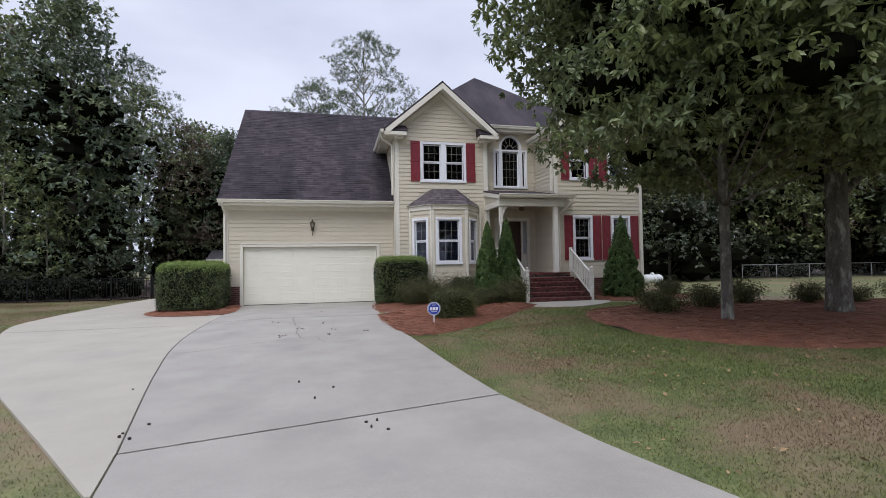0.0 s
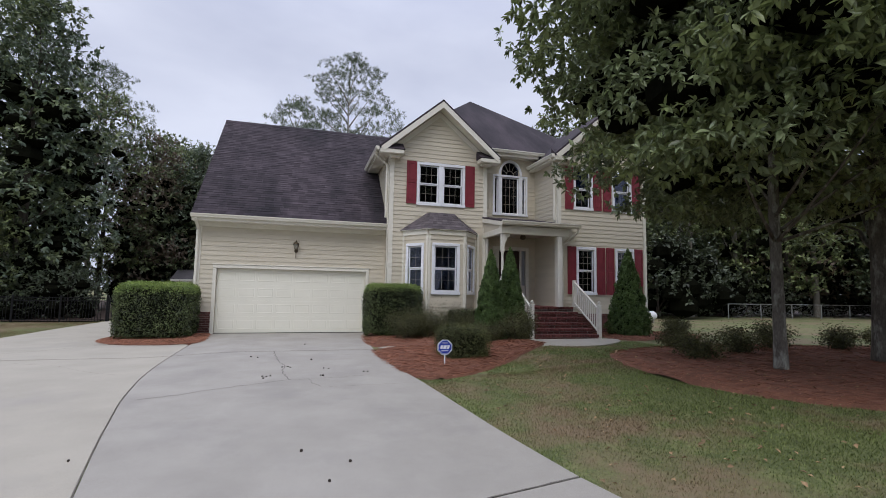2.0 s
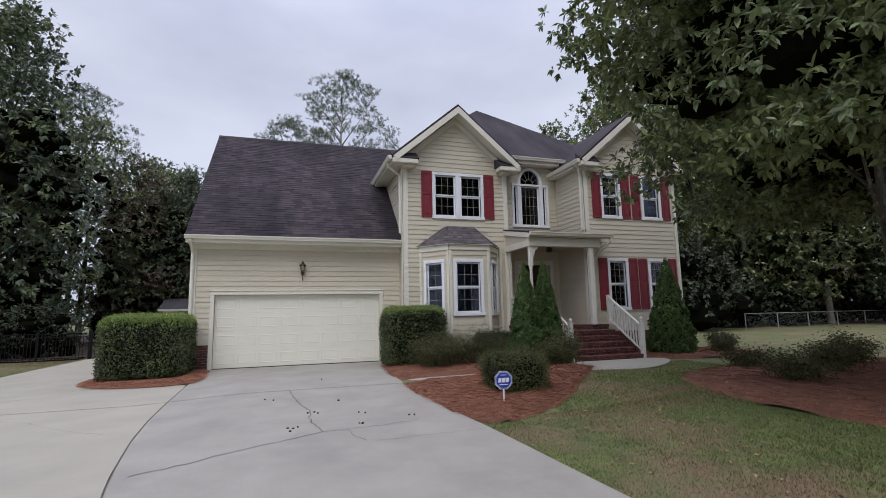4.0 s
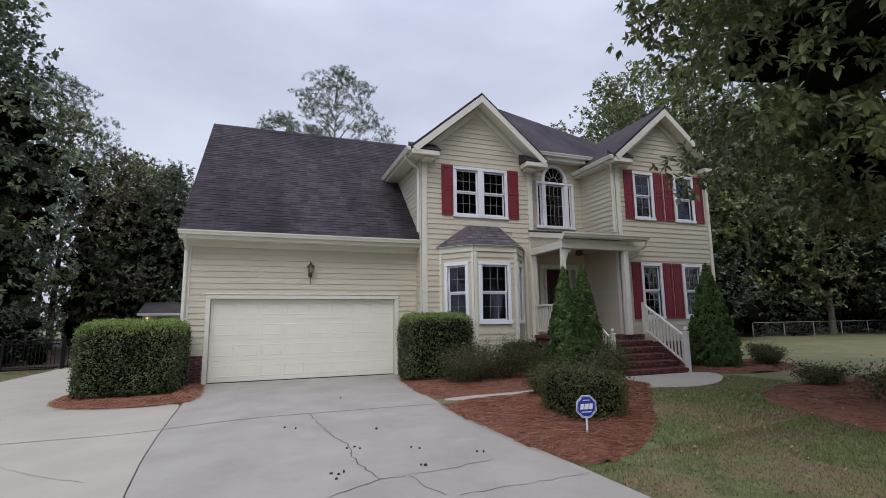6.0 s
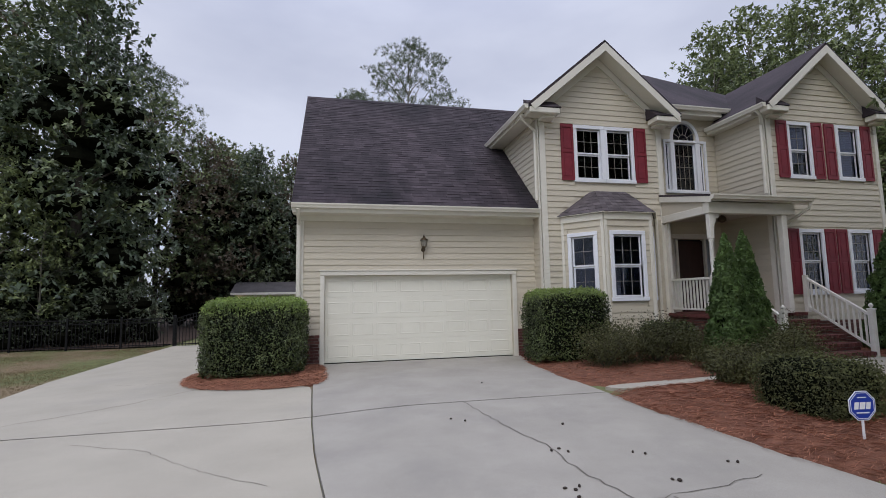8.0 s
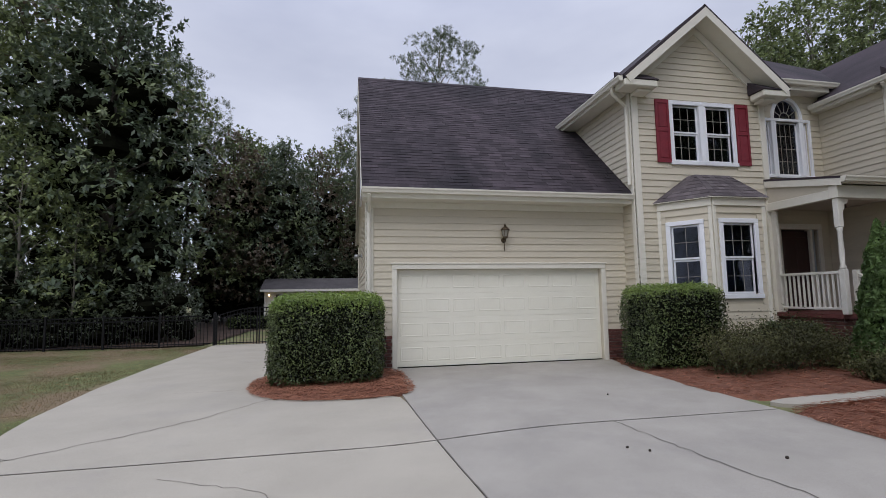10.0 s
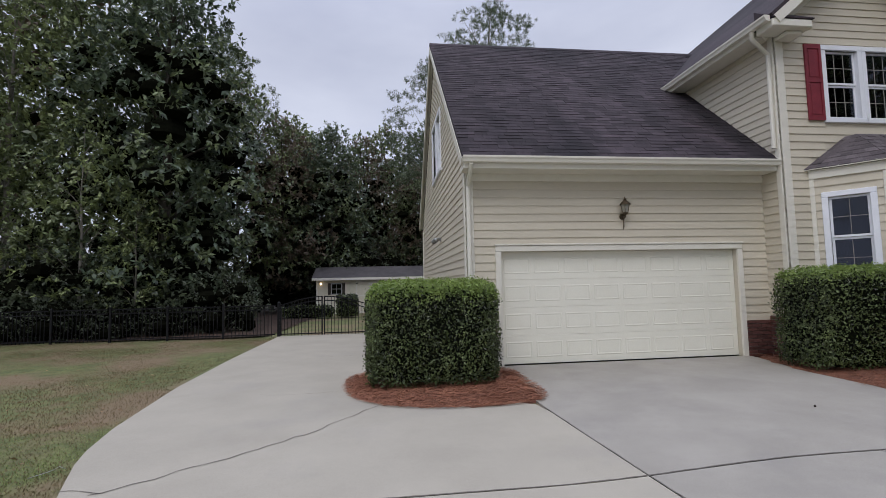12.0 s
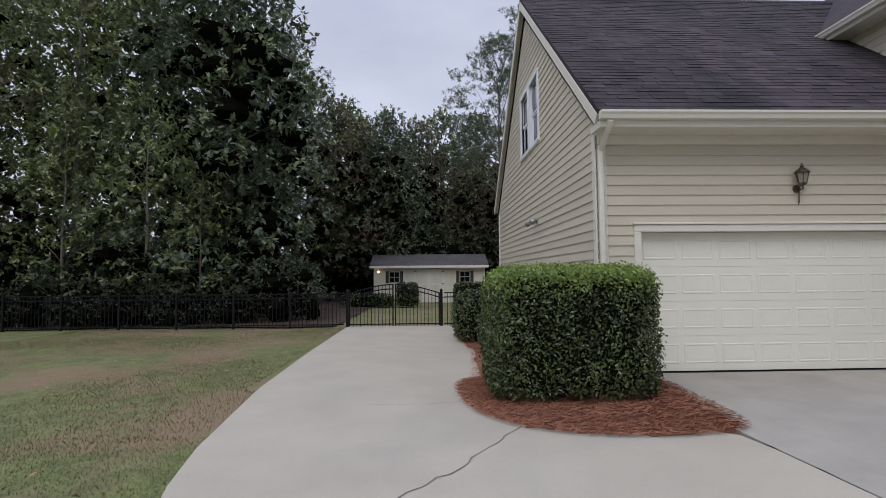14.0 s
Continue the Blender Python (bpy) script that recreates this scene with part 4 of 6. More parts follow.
for k in range(12):
    t0, t1 = math.pi * k / 12, math.pi * (k + 1) / 12
    spokes.prism([cw.at(ac + r * math.cos(t), az + r * 1.2 * math.sin(t), -0.03) for r, t in ((0.15, t0), (0.17, t0), (0.17, t1), (0.15, t1))], cw.n * -0.008)
hpart("grid", spokes, MUNTIN, aw)
# infill boards beside the arch
for s in (-1, 1):
    ring = [(ac + s * 0.52, az - 0.01), (ac + s * 0.52, az + 0.68)] + [(ac + s * (ar - 0.01) * math.cos(math.pi / 2 * k / 6), az + (ar * 1.22 - 0.01) * math.sin(math.pi / 2 * k / 6)) for k in range(6, -1, -1)]
    ring = [p for i, p in enumerate(ring) if i == 0 or p != ring[i - 1]]
    ring.insert(2, (ac, az + 0.68))
    hpart("spandrel", Build().prism([cw.at(u, z, 0.010) for u, z in ring], cw.n * -0.15), SIDING)

# ---------- entrance ----------
for u in (0.42, 1.83):
    cw.trim(u, u + 0.12, 0.98, 3.10, "door_casing", RAILING, 0.05)
cw.trim(0.42, 1.95, 3.103, 3.24, "door_casing", RAILING, 0.055)
for u in (0.63, 1.585):
    hpart("mullion", cw.slab(u, u + 0.07, 0.98, 3.10, -0.12, 0.02), RAILING)
hpart("jamb", cw.slab(0.545, 0.628, 0.98, 3.10, -0.10, -0.04), RAILING)
hpart("sidelight_panel", cw.slab(1.657, 1.828, 0.98, 1.75, -0.10, -0.04), RAILING)
hpart("sidelight", cw.slab(1.657, 1.828, 1.753, 3.10, -0.085, -0.078), BLIND, label="narrow curtained sidelight")
fd = hpart("front_door", cw.slab(0.703, 1.582, 1.0, 3.06, -0.10, -0.05), DOORWOOD, label="dark stained panelled front door, closed")
for u0, u1, z0, z1 in ((0.79, 1.10, 1.15, 1.75), (1.19, 1.50, 1.15, 1.75), (0.79, 1.10, 1.90, 2.90), (1.19, 1.50, 1.90, 2.90)):
    hpart("door_panel", cw.slab(u0, u1, z0, z1, -0.0495, -0.040), DOORWOOD, fd, bevel=0.004)
hpart("door_handle", Build().tube([cw.at(0.76, 1.98, -0.05), cw.at(0.76, 1.98, 0.01), cw.at(0.76, 2.06, 0.015)], 0.014, 8), BRONZE, fd)

# ---------- porch ----------
PX0, PX1, PY = 6.05, 8.62, 16.35
FLOOR = 0.99
roof_ring = [(5.98, 16.10), (8.97, 16.10), (8.97, 16.66), (8.395, 16.66), (8.395, 18.42), (6.21, 18.42), (6.21, 17.96), (5.98, 17.96)]
slope = (4.36 - 3.90) / (18.42 - 16.10)
hpart("porch_roof", Build().prism([(x, y, 3.90 + (y - 16.10) * slope - 0.05) for x, y in roof_ring], (0, 0, 0.05)), SHINGLE, label="low dark porch roof")
gutter((5.98, 16.095, 3.885), (8.97, 16.095, 3.885), (0, -1, 0))
hpart("porch_fascia", Build().box(5.99, 8.96, 16.10, 16.14, 3.74, 3.85), TRIM)
hpart("porch_beam", Build().box(6.02, 8.60, 16.22, 16.42, 3.46, 3.74), TRIM, bevel=0.01)
hpart("side_beam", Build().box(6.03, 6.17, 16.425, 17.97, 3.46, 3.66), TRIM, bevel=0.01)
hpart("side_panel", Build().prism([(6.05, 16.43, 3.665), (6.05, 17.97, 3.665), (6.05, 17.97, 4.22), (6.05, 16.43, 3.915)], (0.08, 0, 0)), SIDING)
hpart("side_fascia", Build().prism([(5.985, 16.10, 3.70), (5.985, 16.10, 3.85), (5.985, 17.96, 4.215), (5.985, 17.96, 4.06)], (0.03, 0, 0)), TRIM)
hpart("porch_ceiling", Build().box(6.18, 8.40, 16.43, 18.40, 3.60, 3.64), CEILING)


def turned_post(x, y):
    post = hpart("porch_post", Build().box(x - 0.06, x + 0.06, y - 0.06, y + 0.06, FLOOR, FLOOR + 0.95), RAILING, label="white turned porch post", bevel=0.008)
    hpart("shaft", Build().lathe([(0.055, FLOOR + 0.95), (0.06, FLOOR + 1.0), (0.040, FLOOR + 1.05), (0.052, FLOOR + 1.3), (0.042, FLOOR + 1.75), (0.058, FLOOR + 1.80), (0.05, FLOOR + 1.85)], x, y), RAILING, post, smooth=True)
    hpart("cap", Build().box(x - 0.06, x + 0.06, y - 0.06, y + 0.06, FLOOR + 1.85, 3.458), RAILING, post, bevel=0.008)
    br = [(x - 0.02, 3.455), (x - 0.02, 3.15), (x + 0.03, 3.12), (x + 0.06, 3.2), (x + 0.09, 3.24), (x + 0.11, 3.34), (x + 0.18, 3.36), (x + 0.22, 3.455)]
    hpart("bracket", Build().prism([(px + 0.06, y - 0.02, pz) for px, pz in br], (0, 0.04, 0)), RAILING, post)


turned_post(6.11, 16.32)
hpart("porch_pilaster", Build().box(8.20, 8.36, 16.25, 16.40, FLOOR, 3.458), RAILING, bevel=0.01)
hpart("porch_end_post", Build().box(6.12, 6.20, 17.84, 17.975, FLOOR, 3.458), RAILING, bevel=0.008)
hpart("porch_floor", Build().box(6.06, 8.415, 16.36, 18.44, 0.90, FLOOR), STEP_BRICK)
hpart("porch_floor_nub", Build().box(8.418, 8.66, 16.36, 16.67, 0.90, FLOOR), STEP_BRICK)
porch_base = hpart("porch_base", Build().box(6.12, 8.41, 16.40, 18.40, 0.0, 0.898), MORTAR)


def bricks(parent, o, d, n, length, z0, z1, mat=BRICK, skip=None):
    """Stretcher courses of single bricks on a wall face."""
    o, d, n = Vector(o), Vector(d).normalized(), Vector(n).normalized()
    shared = {}
    z, r = z0, 0
    while z < z1 - 0.03:
        u = -0.105 if r % 2 else 0.0
        while u < length - 0.01:
            a, b_ = max(u, 0.0), min(u + 0.20, length)
            u += 0.21
            if b_ - a < 0.03 or (skip and skip(a, b_, z)):
                continue
            w = round(b_ - a, 2)
            key = (w, tuple(d))
            if key not in shared:
                q = Build()
                q.add([tuple(d * p + n * k + Vector((0, 0, h))) for p, k, h in ((0, 0, 0), (w, 0, 0), (w, 0.016, 0.003), (0, 0.016, 0.003), (0, 0, 0.064), (w, 0, 0.064), (w, 0.016, 0.061), (0, 0.016, 0.061))],
                      [(0, 1, 2, 3), (4, 5, 6, 7), (3, 2, 6, 7), (1, 2, 6, 5), (0, 3, 7, 4)])
                shared[key] = q.mesh("brick", mat)
            ob = new("brick", shared[key])
            ob.parent = parent
            ob.matrix_basis = Matrix.Translation(o + d * a + Vector((0, 0, z)))
        z += 0.074
        r += 1


def skirt(name, x0, x1, y0, y1, z1):
    return hpart(name, Build().box(x0, x1, y0, y1, -0.3, z1), MORTAR, label="dark red brick foundation")


k1 = skirt("brick_skirt", GX0 - 0.012, GX0 + 0.53, GY - 0.03, GY - 0.002, 0.65)
bricks(k1, (GX0 - 0.012, GY - 0.03, 0), (1, 0, 0), (0, -1, 0), 0.54, -0.143, 0.65)
k2 = skirt("brick_skirt", GX0 + 5.63, BX0 - 0.035, GY - 0.03, GY - 0.002, 0.65)
bricks(k2, (GX0 + 5.63, GY - 0.03, 0), (1, 0, 0), (0, -1, 0), 0.53, -0.143, 0.65)
k3 = skirt("brick_skirt", BX0 - 0.032, BX0 - 0.002, BY - 0.03, GY - 0.035, 0.75)
bricks(k3, (BX0 - 0.032, GY - 0.035, 0), (0, -1, 0), (-1, 0, 0), GY - BY - 0.02, -0.143, 0.74)
k4 = skirt("brick_skirt", BX0 + 0.002, BX1, BY - 0.03, BY - 0.002, 0.75)
bricks(k4, (5.70, BY - 0.03, 0), (1, 0, 0), (0, -1, 0), 0.42, 0.005, 0.74)
k5 = skirt("brick_skirt", RX0 + 0.3, RX1 + 0.012, RY - 0.03, RY - 0.002, 0.75)
bricks(k5, (9.2, RY - 0.03, 0), (1, 0, 0), (0, -1, 0), RX1 - 9.2, 0.005, 0.74)
k6 = skirt("brick_skirt", GX0 - 0.03, GX0 - 0.002, GY + 0.0, 28.3, 0.28)
bricks(k6, (GX0 - 0.03, 28.3, 0), (0, -1, 0), (-1, 0, 0), 9.7, -0.143, 0.28)
k7 = hpart("bay_skirt", Build().prism([(3.06, 17.97, -0.05), (3.74, 17.13, -0.05), (5.0, 17.13, -0.05), (5.68, 17.97, -0.05)], (0, 0, 0.35)), MORTAR)
bricks(k7, (3.74, 17.13, 0), (1, 0, 0), (0, -1, 0), 1.26, 0.005, 0.28)
bricks(porch_base, (6.12, 18.40, 0), (0, -1, 0), (-1, 0, 0), 2.0, 0.02, 0.89, skip=lambda a, b_, z: 0.30 < z < 0.62 and a < 1.30 and b_ > 0.80)
bricks(porch_base, (6.12, 16.40, 0), (1, 0, 0), (0, -1, 0), 0.42, 0.02, 0.89)
vent = tagged(empty("foundation_vent", 6.1, 17.35, 0.32), "white louvred crawl-space vent in the brick", "vent")
for k in range(5):
    part("slat", Build().box(-0.01, 0.03, -0.2, 0.2, 0.03 + k * 0.055, 0.055 + k * 0.055), RAILING, vent)
part("vent_frame", Build().box(-0.015, 0.035, -0.23, -0.2, 0, 0.31).box(-0.015, 0.035, 0.2, 0.23, 0, 0.31).box(-0.015, 0.035, -0.2, 0.2, 0.285, 0.31).box(-0.015, 0.035, -0.2, 0.2, 0, 0.025), RAILING, vent)

# brick steps
steps = tagged(empty("front_steps", 7.7, 14.85, 0), "dark red brick front steps with rowlock treads", "steps")
SX0, SX1, RISE, TREAD = 6.56, 8.84, 0.165, 0.30
unit = Build().box(-0.044, 0.044, 0, 0.33, 0, 0.085).mesh("brick", STEP_BRICK, bevel=0.005)
stretch = Build().box(-0.095, 0.095, 0, 0.03, 0, 0.062).mesh("brick", STEP_BRICK, bevel=0.004)
rng = random.Random(5)
for i in range(6):
    y0 = i * TREAD
    body = part("step", Build().box(SX0 - 7.7, SX1 - 7.7, y0 + 0.012, 1.50, i * RISE - (0.1 if i == 0 else 0) + 0.001, (i + 1) * RISE - 0.02), MORTAR, steps)
    cnt = 23
    for k in range(cnt):
        ob = new("brick", unit)
        ob.parent = body
        ob.matrix_basis = pose(SX0 - 7.7 + (k + 0.5) * (SX1 - SX0) / cnt, y0 - 0.028 + rng.uniform(-0.004, 0.004), (i + 1) * RISE - 0.085 + rng.uniform(-0.002, 0.002))
    for k in range(11):
        ob = new("brick", stretch)
        ob.parent = body
        ob.matrix_basis = pose(SX0 - 7.7 + (k + 0.5) * (SX1 - SX0) / 11, y0, i * RISE + 0.008)


def hand_rail(x, label):
    """A stair railing: newel, sloping rails and balusters."""
    rail = tagged(empty("stair_railing", x, 14.9, 0), label, "railing", "stair railings")
    y1 = 1.42
    z0t, z1t = 0.98, 1.86
    part("newel", Build().box(-0.055, 0.055, -0.055, 0.055, 0.0, 1.08).box(-0.07, 0.07, -0.07, 0.07, 1.081, 1.11), RAILING, rail, bevel=0.006)
    part("finial", Build().lathe([(0.03, 1.11), (0.02, 1.13), (0.045, 1.165), (0.045, 1.19), (0.02, 1.225), (0.004, 1.235)], 0, 0, 12), RAILING, rail, smooth=True)
    part("top_post", Build().box(-0.05, 0.05, y1, y1 + 0.10, FLOOR, 1.93), RAILING, rail, bevel=0.006)

    def sloped(za, zb, w, h):
        return Build().prism([(-w, 0.056, za - h), (-w, 0.056, za), (-w, y1 - 0.001, zb), (-w, y1 - 0.001, zb - h)], (2 * w, 0, 0))
    part("handrail", sloped(z0t + 0.03, z1t, 0.035, 0.06), RAILING, rail)
    part("bottom_rail", sloped(0.28, 1.14, 0.025, 0.05), RAILING, rail)
    for k in range(11):
        y = 0.056 + (y1 - 0.056) * (k + 0.7) / 11.4
        s = (y - 0.056) / (y1 - 0.056)
        za, zb = 0.27 + 0.86 * s, z0t - 0.02 + (z1t - z0t - 0.03) * s
        part("baluster", Build().box(-0.017, 0.017, y - 0.017, y + 0.017, za, zb), RAILING, rail)
    return rail


hand_rail(8.90, "white painted wooden stair railing with balusters")
hand_rail(6.50, "white painted wooden stair railing beside the shrubs")
prail = tagged(empty("porch_railing", 6.14, 16.39, FLOOR), "white painted porch railing with straight balusters", "railing")
part("handrail", Build().box(-0.035, 0.035, 0.0, 1.44, 0.86, 0.92), RAILING, prail, bevel=0.006)
part("bottom_rail", Build().box(-0.025, 0.025, 0.0, 1.44, 0.09, 0.14), RAILING, prail, bevel=0.006)
for k in range(12):
    part("baluster", Build().box(-0.017, 0.017, 0.08 + k * 0.115 - 0.017, 0.08 + k * 0.115 + 0.017, 0.141, 0.859), RAILING, prail)


# ---------- gutters' downspouts, lamps ----------
def downspout(path, mat=TRIM):
    return hpart("downspout", Build().tube(path, 0.044, 8), mat, label="cream metal downspout")


downspout([(GX0 + 0.02, GEY - 0.06, 3.68), (GX0 + 0.02, GEY + 0.02, 3.58), (GX0 + 0.03, GY - 0.10, 3.36), (GX0 + 0.03, GY - 0.085, 3.2), (GX0 + 0.03, GY - 0.085, 0.1)])
downspout([(L0X - 0.06, 17.95, EAVE - 0.16), (L0X - 0.02, 18.0, EAVE - 0.28), (BX0 - 0.085, 18.06, EAVE - 0.55), (BX0 - 0.085, 18.08, 4.05)])
downspout([(8.08, 16.6, EAVE - 0.16), (8.2, 16.6, EAVE - 0.28), (8.34, 16.74, EAVE - 0.5), (8.34, 16.76, 4.12)])
downspout([(8.90, 16.04, 3.78), (8.90, 16.10, 3.62), (8.64, 16.50, 3.28), (8.56, 16.60, 3.2), (8.56, 16.61, 0.8)])
downspout([(BX1 + 0.16, FY - 0.06, FZ - 0.14), (BX1 + 0.13, FY + 0.05, FZ - 0.3), (BX1 + 0.07, CY - 0.09, FZ - 0.5), (BX1 + 0.07, CY - 0.09, 4.45)])
downspout([(5.80, 17.90, 3.6), (5.83, 17.93, 3.4), (5.83, 17.93, 0.15)])


def lantern(x, y, z):
    """A carriage lantern on a bracket."""
    lamp = tagged(empty("wall_lantern", x, y, z), "aged bronze carriage lantern above the garage door", "lantern")
    part("back_plate", Build().lathe([(0.055, -0.01), (0.06, 0.0), (0.055, 0.02)], 0, 0, 14), BRONZE, lamp)
    lamp.children[0].matrix_basis = pose(0, 0, -0.10, 90, 0, 0)
    part("arm", Build().tube([(0, -0.01, -0.10), (0, -0.07, -0.13), (0, -0.13, -0.12), (0, -0.13, -0.06)], 0.012, 8), BRONZE, lamp, smooth=True)
    part("tail", Build().tube([(0, -0.05, -0.12), (0, -0.045, -0.3), (0, -0.03, -0.36)], [0.010, 0.012, 0.004], 8), BRONZE, lamp, smooth=True)
    part("base", Build().lathe([(0.03, -0.07), (0.06, -0.05), (0.062, -0.03)], 0, -0.13, 6), BRONZE, lamp)
    part("glass", Build().lathe([(0.055, -0.028), (0.085, 0.12)], 0, -0.13, 6), SEED_GLASS, lamp)
    for k in range(6):
        a = 2 * math.pi * k / 6
        part("rib", Build().tube([(0.057 * math.cos(a), -0.13 + 0.057 * math.sin(a), -0.03), (0.088 * math.cos(a), -0.13 + 0.088 * math.sin(a), 0.12)], 0.006, 5), BRONZE, lamp)
    part("roof", Build().lathe([(0.105, 0.12), (0.10, 0.14), (0.06, 0.18), (0.035, 0.20), (0.03, 0.215)], 0, -0.13, 12), BRONZE, lamp, smooth=True)
    part("finial", Build().lathe([(0.02, 0.215), (0.028, 0.235), (0.012, 0.25), (0.016, 0.262), (0.002, 0.28)], 0, -0.13, 10), BRONZE, lamp, smooth=True)


lantern(-0.64, GY - 0.026, 2.86)
flood = tagged(empty("floodlight", GX0 - 0.03, 22.5, 2.72), "small grey twin floodlight on the garage side", "floodlight")
part("plate", Build().box(-0.02, 0.01, -0.06, 0.06, -0.05, 0.05), GALV, flood, bevel=0.005)
for s in (-1, 1):
    part("lamp_head", Build().tube([(-0.02, s * 0.03, 0), (-0.08, s * 0.10, 0.02), (-0.14, s * 0.20, -0.02), (-0.17, s * 0.26, -0.04)], [0.02, 0.03, 0.06, 0.07], 10), GALV, flood, smooth=True)
pl = tagged(empty("porch_light", 7.3, 17.2, 3.6), "small dark pendant light on the porch ceiling", "light")
part("shade", Build().lathe([(0.05, -0.02), (0.10, -0.08), (0.11, -0.16), (0.05, -0.2)], 0, 0, 12), BRONZE, pl, smooth=True)
part("stem", Build().tube([(0, 0, 0), (0, 0, -0.03)], 0.02, 8), BRONZE, pl)


# ---------- cracks and droppings on the concrete ----------
crack([(-0.95, 13.54), (-0.88, 12.73), (-0.78, 12.07), (-0.71, 11.6), (-0.62, 11.23), (-0.67, 10.89), (-0.64, 10.58), (-0.58, 10.27), (-0.51, 9.93)], drive, 0.026, 1)
crack([(-0.51, 9.93), (-0.77, 9.80), (-1.06, 9.65), (-1.57, 9.40), (-1.99, 9.12), (-2.47, 8.9)], drive, 0.022, 2)
crack([(-0.51, 9.93), (-0.29, 9.94), (-0.01, 9.98), (0.26, 9.99), (0.84, 10.12)], drive, 0.016, 3)
crack([(-0.19, 9.92), (-0.12, 9.57), (-0.02, 9.32)], drive, 0.018, 13)
crack([(0.12, 9.26), (0.59, 9.30), (1.2, 9.32), (1.6, 9.36)], drive, 0.013, 14)
side_drive = bpy.data.objects["side_driveway"]
crack([(-5.40, 16.48), (-5.73, 16.04), (-6.05, 15.55), (-6.21, 15.34), (-6.68, 14.84), (-7.09, 14.53), (-7.33, 14.29), (-7.57, 14.14), (-7.71, 14.04)], side_drive, 0.022, 5)
crack([(-7.66, 14.08), (-7.85, 14.16), (-8.02, 14.15)], side_drive, 0.016, 15)
crack([(-7.15, 21.21), (-6.81, 21.32), (-5.99, 21.39), (-5.3, 21.35)], side_drive, 0.010, 6)
crack([(-7.21, 17.48), (-6.64, 17.42), (-5.85, 17.51)], side_drive, 0.010, 8)
crack([(-5.86, 13.12), (-4.9, 12.6), (-4.1, 11.7), (-3.4, 11.1)], pad, 0.010, 7)
joint_rows = [(line_at(DRIVE_L, y) - 0.01, y) for y in (4.45, 5.5, 6.5, 7.5, 8.5, 9.5, 10.5, 11.5, 12.5, 13.5, 14.5, 15.8)]
crack(joint_rows, drive, 0.011, 9, 0.006)
crack([(-1.62, 4.455), (0.2, 4.86), (2.06, 5.27)], drive, 0.024, 10, 0.005)
crack([(-7.7, 13.575), (-3.2, 13.575), (1.42, 13.57)], drive, 0.018, 12, 0.005)
scatter = random.Random(11)
SPOTS = [(-0.30, 6.44), (0.14, 6.07), (-0.07, 5.66), (0.46, 4.69), (0.57, 4.72), (0.50, 4.54), (0.65, 4.44), (-2.32, 6.63), (-1.79, 4.97),
         (-1.78, 4.87), (-1.67, 4.80), (-1.64, 5.18), (0.05, 10.17), (-1.37, 12.61), (-1.22, 12.46), (-0.67, 11.14), (-0.57, 11.18), (-0.52, 11.07), (-0.96, 10.27), (-0.89, 10.22),
         (-0.83, 10.27), (-0.93, 10.09), (0.09, 10.89), (0.18, 10.82), (0.01, 10.21), (0.79, 10.44), (0.86, 10.40), (-0.12, 11.99), (-0.24, 14.93)]
nut = Build().lathe([(0.004, 0.0), (0.018, 0.006), (0.022, 0.018), (0.016, 0.032), (0.003, 0.038)], 0, 0, 8).mesh("acorn", DEBRIS, smooth=True)
for x, y in SPOTS:
    ob = tagged(new("acorn", nut), "dark fallen acorn lying on the concrete", "acorn", "fallen acorns")
    ob.matrix_basis = pose(x, y, drive_z(x, y) - 0.001) @ Matrix.Diagonal((scatter.uniform(0.5, 1.0), scatter.uniform(0.5, 1.0), scatter.uniform(0.5, 0.8), 1))


# ---------- pine straw beds ----------
def inside(x, y, ring):
    hit = False
    for (xa, ya), (xb, yb) in zip(ring, ring[1:] + ring[:1]):
        if (ya > y) != (yb > y) and x < (xb - xa) * (y - ya) / (yb - ya) + xa:
            hit = not hit
    return hit


def edge_distance(x, y, ring):
    best = 9.0
    for (xa, ya), (xb, yb) in zip(ring, ring[1:] + ring[:1]):
        dx, dy = xb - xa, yb - ya
        s = max(0, min(1, ((x - xa) * dx + (y - ya) * dy) / (dx * dx + dy * dy + 1e-9)))
        best = min(best, math.hypot(x - xa - s * dx, y - ya - s * dy))
    return best


def rounded(ring, times=2):
    """Corner cutting for a soft outline."""
    for _ in range(times):
        out = []
        for (xa, ya), (xb, yb) in zip(ring, ring[1:] + ring[:1]):
            out += [(xa * 0.75 + xb * 0.25, ya * 0.75 + yb * 0.25), (xa * 0.25 + xb * 0.75, ya * 0.25 + yb * 0.75)]
        ring = out
    return ring


BED_RINGS = []


